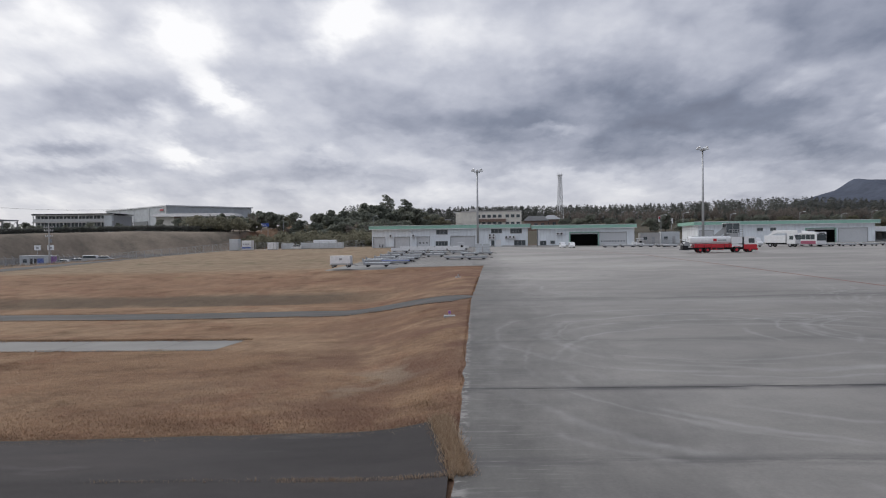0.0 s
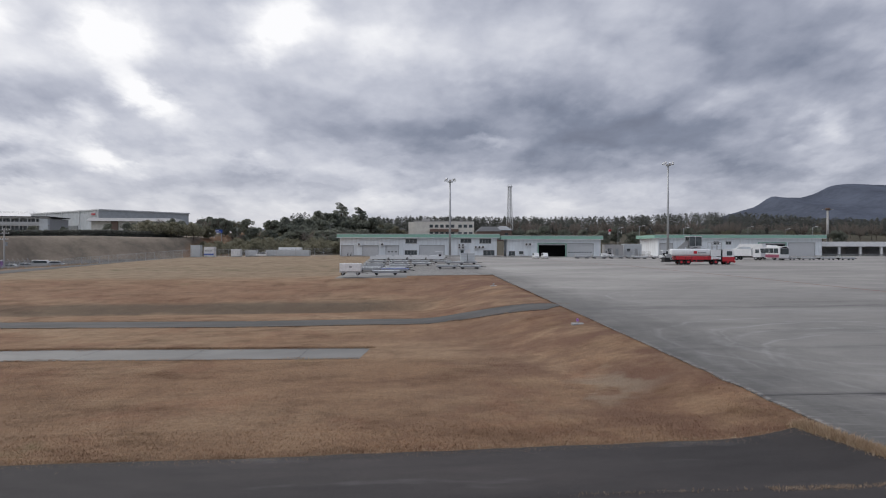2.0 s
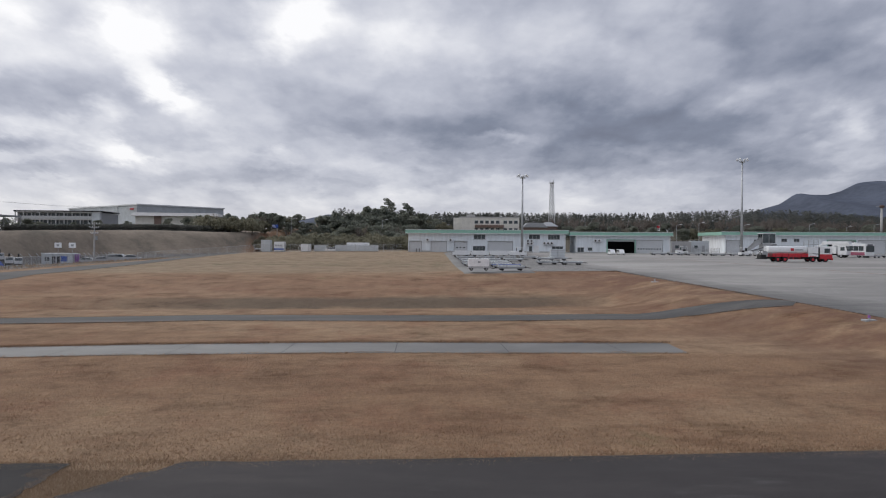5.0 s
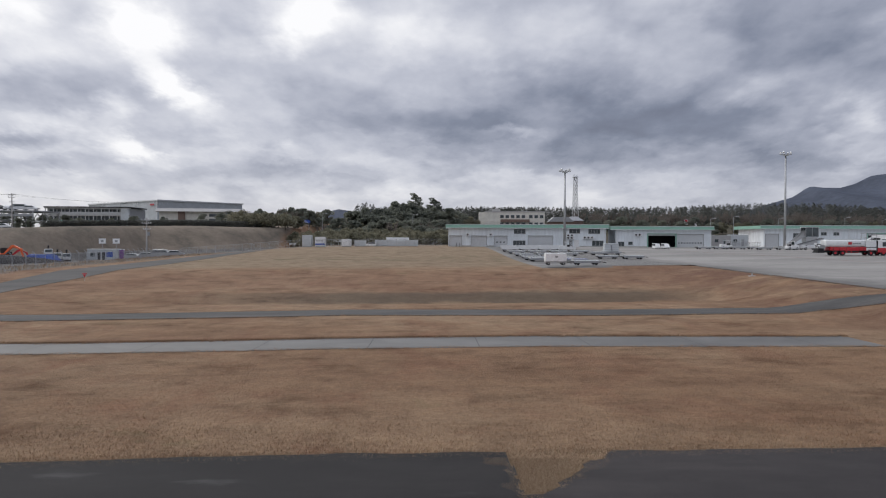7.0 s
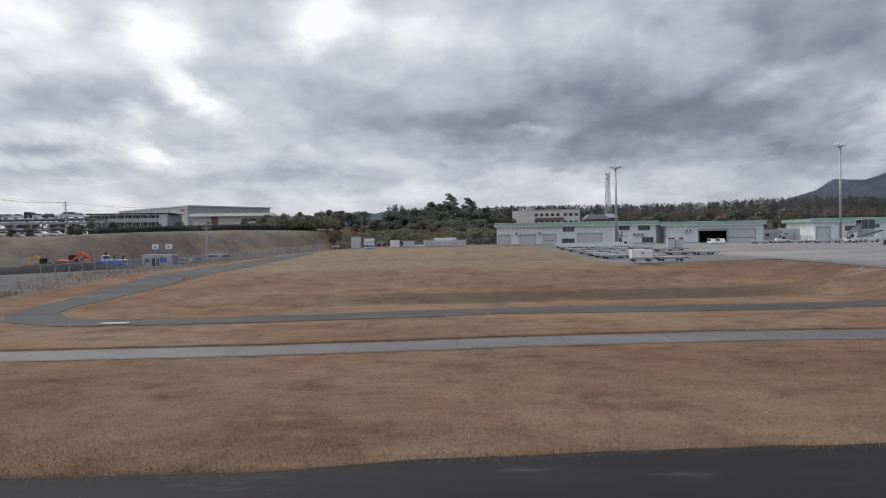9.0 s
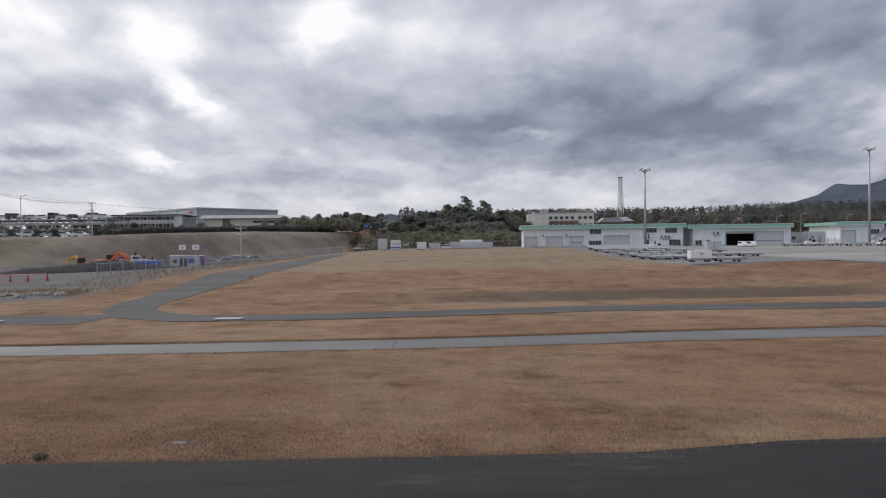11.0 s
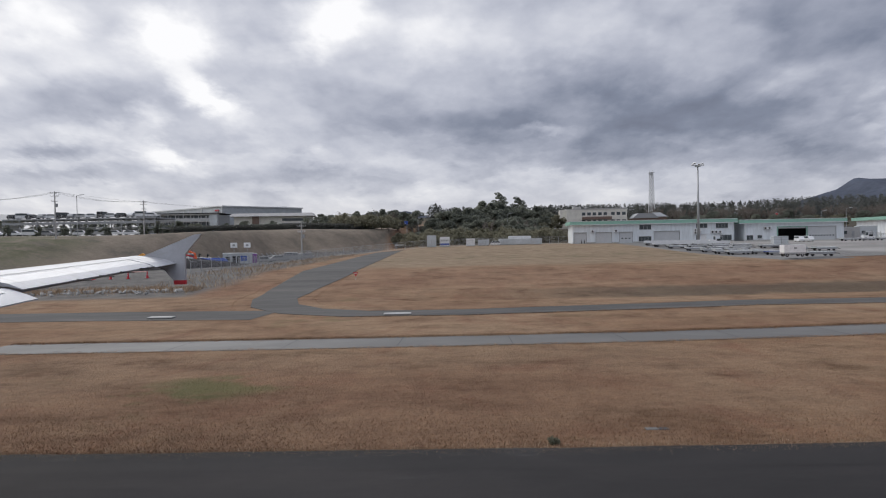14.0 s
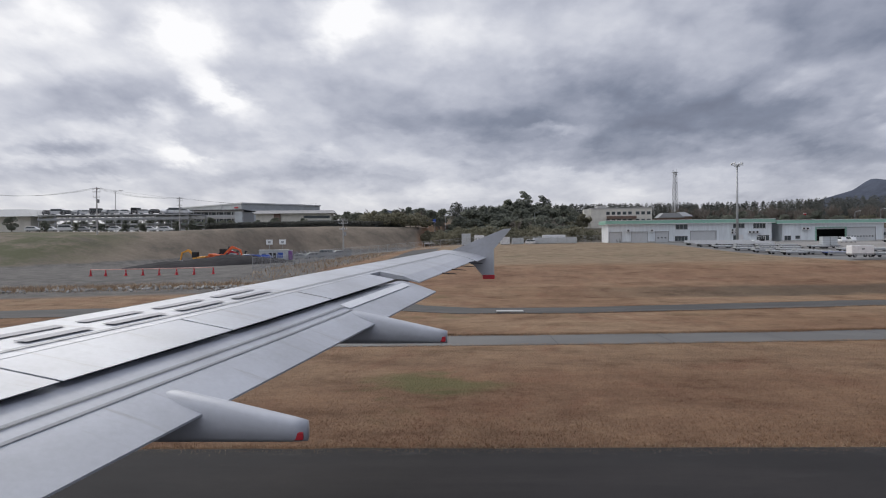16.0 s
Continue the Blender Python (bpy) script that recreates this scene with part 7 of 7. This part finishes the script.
def panel(s0, s1, c0, c1, thick, drop=0.0, ns=10, nc=6, curl=0.0):
    """A control surface: a slab that follows the wing's skin."""
    bm = B()
    ss, cc = np.linspace(s0, s1, ns), np.linspace(c0, c1, nc)
    up = [[bm.verts.new(skin(float(s), float(c)) + Vector((0, 0, -drop - curl * ((c - c0) / (c1 - c0)) ** 3))) for c in cc] for s in ss]
    lo = [[bm.verts.new(skin(float(s), float(c)) + Vector((0, 0, -drop - curl * ((c - c0) / (c1 - c0)) ** 3 - thick * (0.12 + 0.88 * (c - c0) / (c1 - c0))))) for c in cc] for s in ss]
    for i in range(ns - 1):
        for j in range(nc - 1):
            bm.faces.new((up[i][j], up[i][j + 1], up[i + 1][j + 1], up[i + 1][j]))
            bm.faces.new((lo[i][j], lo[i + 1][j], lo[i + 1][j + 1], lo[i][j + 1]))
    for i in range(ns - 1):
        bm.faces.new((up[i][0], up[i + 1][0], lo[i + 1][0], lo[i][0]))
        bm.faces.new((up[i][-1], lo[i][-1], lo[i + 1][-1], up[i + 1][-1]))
    for j in range(nc - 1):
        bm.faces.new((up[0][j], lo[0][j], lo[0][j + 1], up[0][j + 1]))
        bm.faces.new((up[-1][j], up[-1][j + 1], lo[-1][j + 1], lo[-1][j]))
    bmesh.ops.recalc_face_normals(bm, faces=bm.faces)
    return bm


def aircraft_wing():
    ob = thing("aircraft_wing", WING, "silver-grey airliner wing with flap fairings and tip fence", "wing")
    bm = B()
    cs = (0.42, 0.55, 0.7, 0.82, 0.9, 0.95, 0.98, 1.0)
    rings = []
    for s in np.linspace(3.0, 15.4, 22):
        s = float(s)
        rings.append([skin(s, c) for c in cs] + [skin(s, c, True) for c in (0.97, 0.9, 0.75, 0.55, 0.42)])
    loft(bm, rings)
    part("wing_box", bm, M["wing"], ob)
    # dark panel; its colour holds the shade deep between spoilers and flap
    part("rear_shroud", panel(3.0, 11.8, 0.27, 0.42, 0.10, 0.16, 12, 4), M["wing_dark"], ob, "dark panel for the shade in the gap behind the spoilers")
    for a, b in ((3.0, 5.6), (5.63, 7.6), (7.63, 9.6), (9.63, 11.5)):
        part("spoiler", panel(a, b, 0.24, 0.417, 0.05, 0.0), M["wing"], ob)
    part("flap", panel(3.0, 11.8, 0.0, 0.28, 0.16, 0.035, 16, 9, 0.05), M["wing"], ob, "pale worn trailing-edge flap")
    part("worn_strip", panel(9.6, 11.6, 0.15, 0.20, 0.01, 0.030, 6, 3), M["white"], ob, "bright worn strip on the flap")
    for c in (0.135, 0.175):
        part("flap_seam", panel(3.1, 9.6, c, c + 0.008, 0.006, 0.032, 14, 2), M["grey"], ob)
    part("aileron", panel(11.85, 14.75, 0.13, 0.417, 0.12, 0.0), M["wing"], ob)
    part("tip_panel", panel(14.78, 15.4, 0.10, 0.417, 0.10, 0.0, 4), M["wing"], ob)
    part("spar_seam", panel(3.0, 14.9, 0.46, 0.468, 0.006, -0.004, 20, 2), M["grey"], ob)
    part("slat_seam", panel(3.0, 15.0, 0.84, 0.848, 0.006, -0.004, 20, 2), M["grey"], ob)
    for i in range(4):
        for c0, c1 in ((0.495, 0.53), (0.58, 0.615)):
            part("registration_bar", panel(6.25 + i * 0.85, 6.90 + i * 0.85, c0, c1, 0.005, -0.012, 4, 3), M["letter"], ob, "plain dark bar on the wing skin")
    for s in (12.9, 13.4, 13.9, 14.4):
        p = skin(s, 0.13)
        part("static_wick", rod(B(), p, p + Vector((0.28, 0.02, -0.02)), 0.012, 0.006, 5), M["dark"], ob)
    # tip fence
    fence = B()
    outline = [(-2.30, -0.37), (-1.05, 0.13), (-0.89, 0.14), (-1.27, -0.30), (-1.27, -0.90), (-1.50, -0.90), (-1.72, -0.64), (-2.0, -0.52)]
    prism(fence, outline, 15.38, 15.46)
    f = part("tip_fence", fence, M["wing"], ob)
    part("red_tip", box(B(), -1.52, -1.262, 15.372, 15.468, -0.95, -0.86), M["red"], f, "red painted lower tip")
    # flap track fairings: canoe shapes under the trailing edge
    for s, tail, half, deep in ((9.58, -2.08, 0.20, 0.32), (6.15, -3.18, 0.22, 0.33)):
        z = skin(s, 0).z + 0.075 - 0.005 * s
        secs = []
        L = 2.9
        for t in (0.0, 0.08, 0.2, 0.4, 0.6, 0.75, 0.88, 0.96, 1.0):
            w = half * (0.35 + 0.65 * math.sin(math.pi * min(1, 0.12 + t * 0.80))) if t < 1 else half * 0.30
            x = tail - L * (1 - t)
            top = z + 0.12 - 0.32 * min(1.0, max(0.0, (t - 0.52) / 0.48))
            bot = z - deep * (0.25 + 0.75 * smooth(0, 0.35, t)) - 0.05
            if t > 0.9:
                top = max(min(top, bot + 0.22), bot + 0.17)
            mid, hh = (top + bot) / 2, (top - bot) / 2
            secs.append([(x, s + math.cos(a) * w, mid + hh * math.copysign(abs(math.sin(a)) ** 0.6, math.sin(a))) for a in [2 * math.pi * i / 16 for i in range(16)]])
        c = part("flap_fairing", loft(B(), secs), M["wing"], ob, smooth=True)
        part("red_mark", box(B(), tail - 0.16, tail - 0.02, s - half * 0.46, s - half * 0.30, z - deep - 0.02, z - deep + 0.05, 0.008), M["red"], c, "red tail mark")


aircraft_wing()


# ---- grass, straw and weeds ----
def blades(name, pts, h0, h1, width, mat, label, seed, lean=0.5):
    """Single tapering blades at plan points."""
    r = np.random.default_rng(seed)
    n = len(pts)
    z = np.array([ground_z(float(x), float(y)) for x, y in pts])
    base = np.column_stack([pts, z])
    a = r.uniform(0, 6.283, n)
    side = np.stack([np.cos(a), np.sin(a), np.zeros(n)], axis=1) * (width * r.uniform(0.6, 1.4, n))[:, None]
    h = r.uniform(h0, h1, n)
    b = r.uniform(0, 6.283, n)
    tip = base + np.stack([np.cos(b) * h * lean * r.uniform(0.2, 1.2, n), np.sin(b) * h * lean * r.uniform(0.2, 1.2, n), h], axis=1)
    base[:, 2] -= 0.02
    v = np.stack([base - side, base + side, tip], axis=1).reshape(-1, 3)
    ob = new(name, cloud_mesh(name, v, np.arange(n * 3).reshape(-1, 3), mat))
    return tagged(ob, label, "grass", kind="stuff")


def scatter_grass():
    r = np.random.default_rng(31)
    n = 300000
    x = r.uniform(-78, -0.3, n)
    u = r.uniform(0, 1, n) ** 1.5
    y = np.array([edge_y(float(v)) for v in x]) + 0.05 + u * 17
    sx, sy = [q[0] for q in reversed(strip_line)], [q[1] for q in reversed(strip_line)]
    ok = np.abs(y - np.interp(x, sx, sy)) > 1.95
    blades("dry_grass", np.column_stack([x, y])[ok], 0.015, 0.05, 0.009, M["blades"], "short dry brown grass beside the taxiway", 32, 1.8)
    # ragged straw along the tarmac edge
    m = 38000
    x = r.uniform(-78, -0.5, m)
    y = np.array([edge_y(float(v)) for v in x]) + r.normal(0, 0.19, m) - 0.02
    blades("edge_straw", np.column_stack([x, y]), 0.02, 0.07, 0.010, M["straw"], "ragged pale straw along the tarmac edge", 33, 0.9)
    # thick straw beside the apron corner and in the joint
    k = 9000
    t = r.uniform(0, 1, k)
    a = np.column_stack([-0.55 + t * 0.60 + r.normal(0, 0.11, k), 15.8 - t * 3.9 + r.normal(0, 0.05, k)])
    t = r.uniform(0, 1, 1800)
    b = np.column_stack([-3.2 + 3.1 * t, 11.93 + r.normal(0, 0.06, 1800)])
    t = r.uniform(0, 1, 320)
    c = np.column_stack([-6.4 + 3.2 * np.floor(t * 9) ** 1.15 / 12.5 + r.normal(0, 0.16, 320), 11.95 + r.normal(0, 0.04, 320)])
    blades("joint_straw", np.concatenate([b, c]), 0.02, 0.09, 0.010, M["straw"], "short pale straw in the pavement joint", 37, 0.8)
    blades("corner_straw", a, 0.05, 0.19, 0.010, M["straw"], "thick pale straw beside the apron corner", 34, 0.8)
    g = 110000
    x = r.uniform(-30.1, -25.8, g)
    y = r.uniform(10.6, 14.2, g)
    rag = 0.22 * np.array([noise.noise(Vector((float(u) * 3, float(v) * 3, 4))) for u, v in zip(x, y)])
    keep = (x > -29.75 + rag - np.maximum(0.0, y - 13.6) * 2.0) & (x < -29.25 + np.maximum(0.0, y - 11.95) * 0.85 + rag) & (r.uniform(0, 1, g) < np.where(x < -28.4, 1.0, 0.4))
    blades("gap_straw", np.column_stack([x, y])[keep], 0.02, 0.06, 0.007, M["straw"], "pale straw filling a break in the shoulder", 35, 1.1)
    # longer grass standing behind the tarmac edge
    q = 34000
    x = r.uniform(-78, -0.8, q)
    y = np.array([edge_y(float(v)) for v in x]) + 0.10 + 2.6 * r.uniform(0, 1, q) ** 1.3
    blades("edge_grass", np.column_stack([x, y]), 0.025, 0.075, 0.007, M["blades"], "longer dry brown grass along the tarmac", 39, 0.9)
    edge = []
    for line, half, count in ((strip_line, 1.76, 15000), (road_line[:8], 1.78, 15000), (road_line[7:], 3.2, 4000)):
        seg = np.array(line, float)
        ln = np.hypot(*(seg[1:] - seg[:-1]).T)
        pick = r.choice(len(ln), count, p=ln / ln.sum())
        f = r.uniform(0, 1, count)[:, None]
        p = seg[pick] * (1 - f) + seg[pick + 1] * f
        d = (seg[pick + 1] - seg[pick]) / ln[pick][:, None]
        s = np.where(r.uniform(size=count) < 0.5, -1.0, 1.0) * (half + r.normal(0.02, 0.14, count) + 0.16 * np.sin(p[:, 0] * 1.7) * np.sin(p[:, 0] * 0.61 + 1.0))
        edge.append(p + np.column_stack([-d[:, 1], d[:, 0]]) * s[:, None])
    blades("verge_grass", np.concatenate(edge), 0.02, 0.085, 0.016, M["blades"], "dry grass creeping over the pavement edges", 38, 1.4)
    # longer grass standing along the far side of the strip
    f = 16000
    x = r.uniform(-78, -10.8, f)
    y = np.interp(x, sx, sy) + 2.02 + np.abs(r.normal(0, 0.16, f))
    blades("strip_grass", np.column_stack([x, y]), 0.04, 0.15, 0.012, M["blades"], "longer dry grass along the far side of the strip", 40, 0.8)
    w = 14000
    x = r.uniform(-78, -1.0, w)
    y = np.array([edge_y(float(v)) for v in x]) - np.abs(r.normal(0, 0.30, w))
    blades("edge_litter", np.column_stack([x, y]), 0.034, 0.05, 0.010, M["straw"], "dry straw litter blown onto the tarmac", 42, 1.6)
    e = 3000
    t = r.uniform(12, 66, e)
    x = np.array([apron_edge(float(v)) for v in t]) - 0.06 + r.normal(0, 0.07, e)
    blades("apron_edge_grass", np.column_stack([x, t]), 0.02, 0.08, 0.010, M["blades"], "dry grass along the apron edge", 36, 0.8)


scatter_grass()


def weed_clump(x, y, rad, n, seed):
    r = np.random.default_rng(seed)
    z = ground_z(x, y)
    cs = [(float(r.normal(0, rad * 0.5)), float(r.normal(0, rad * 0.4)), 0.03 + rad * 0.35) for _ in range(5)]
    v, f = leaf_cloud(r, cs, [rad * 0.5] * 5, n, 0.07)
    ob = thing("weed", pose(x, y, z), "small dark green weed clump by the tarmac", "weed", "weed clumps")
    o = new("leaves", cloud_mesh("leaves", v, f, M["leaf2"]))
    o.parent = ob
    st = B()
    for c in cs[:3]:
        rod(st, (0, 0, -0.02), c, 0.012, 0.006, 5)
    part("stems", st, M["bark"], ob)


weed_clump(-54.3, 13.62, 0.13, 150, 41)


# ---- apron joints and lines ----
def apron_strip(name, a, b, w, mat, lift, label, cat):
    n = 24
    vs, fs = [], []
    d = (Vector((*b, 0)) - Vector((*a, 0))).normalized()
    s = Vector((-d.y, d.x, 0)) * w / 2
    for i in range(n + 1):
        t = i / n
        p = Vector((a[0] + (b[0] - a[0]) * t, a[1] + (b[1] - a[1]) * t, 0))
        for q in (p - s, p + s):
            vs.append((q.x, q.y, apron_z(q.x, q.y) + lift))
        if i:
            fs.append((2 * i - 2, 2 * i - 1, 2 * i + 1, 2 * i))
    me = bpy.data.meshes.new(name)
    me.from_pydata(vs, [], fs)
    me.materials.append(mat)
    o = new(name, me)
    o.parent = apron
    return o


for y, w in ((18.4, 0.04), (31.0, 0.015), (43.8, 0.025), (62.9, 0.03)):
    apron_strip("joint", (apron_edge(y) + 0.05, y), (90, y - 0.6), w, M["sealant"], 0.036, "", "")
apron_strip("guide_line", (21, 150), (28.6, 119), 0.3, M["paint_line"], 0.04, "", "")
apron_strip("guide_line", (28.6, 119), (26.5, 46), 0.3, M["paint_line"], 0.04, "", "")
apron_strip("guide_line", (-2, 152), (30, 121), 0.2, M["paint_line"], 0.04, "", "")


# ---- rubble and dry weeds on the near edge of the site ----
def site_verge():
    r = np.random.default_rng(77)
    n = 9000
    x = r.uniform(-125, -82, n)
    y = 68.5 + (-(x + 82)) * 0.06 + r.normal(0, 1.3, n)
    blades("verge_weeds", np.column_stack([x, y]), 0.1, 0.5, 0.03, M["straw"], "dry pale weeds along the site edge", 78, 0.7)
    m = 2600
    x = r.uniform(-88.5, -80, m)
    y = r.uniform(70, 172, m)
    blades("fence_weeds", np.column_stack([x, y]), 0.1, 0.55, 0.04, M["straw"], "dry weeds along the site fence", 79, 0.7)
    bm = B()
    for i in range(420):
        px_, py_ = float(r.uniform(-124, -83)), 0.0
        py_ = 67.2 - (px_ + 82) * 0.05 + float(r.normal(0, 0.7))
        s = float(r.uniform(0.08, 0.32))
        m4 = pose(px_, py_, ground_z(px_, py_) + s * 0.3, float(r.uniform(0, 360)), float(r.uniform(0, 360)), float(r.uniform(0, 360))) @ Matrix.Diagonal((s, s * 0.7, s * 0.5, 1))
        bmesh.ops.create_icosphere(bm, subdivisions=1, radius=1.0, matrix=m4)
    tagged(part("rubble", bm, M["rubble"]), "scattered pale rubble on the site edge", "rubble", kind="stuff")


site_verge()


# ---- slab joints of the drain strip ----
def strip_joints():
    xs = [p[0] for p in reversed(strip_line)]
    ys = [p[1] for p in reversed(strip_line)]
    for i in range(13):
        x = -74.0 + i * 5.0
        y = lerp(x, xs, ys)
        vs = [(x + dx, y + dy, ground_z(x + dx, y + dy) + 0.030) for dy in (-1.78, -0.9, 0.0, 0.9, 1.78) for dx in (-0.016, 0.016)]
        fs = [(2 * j, 2 * j + 1, 2 * j + 3, 2 * j + 2) for j in range(4)]
        me = bpy.data.meshes.new("joint")
        me.from_pydata(vs, [], fs)
        me.materials.append(M["sealant"])
        o = new("joint", me)
        o.parent = concrete_strip


strip_joints()
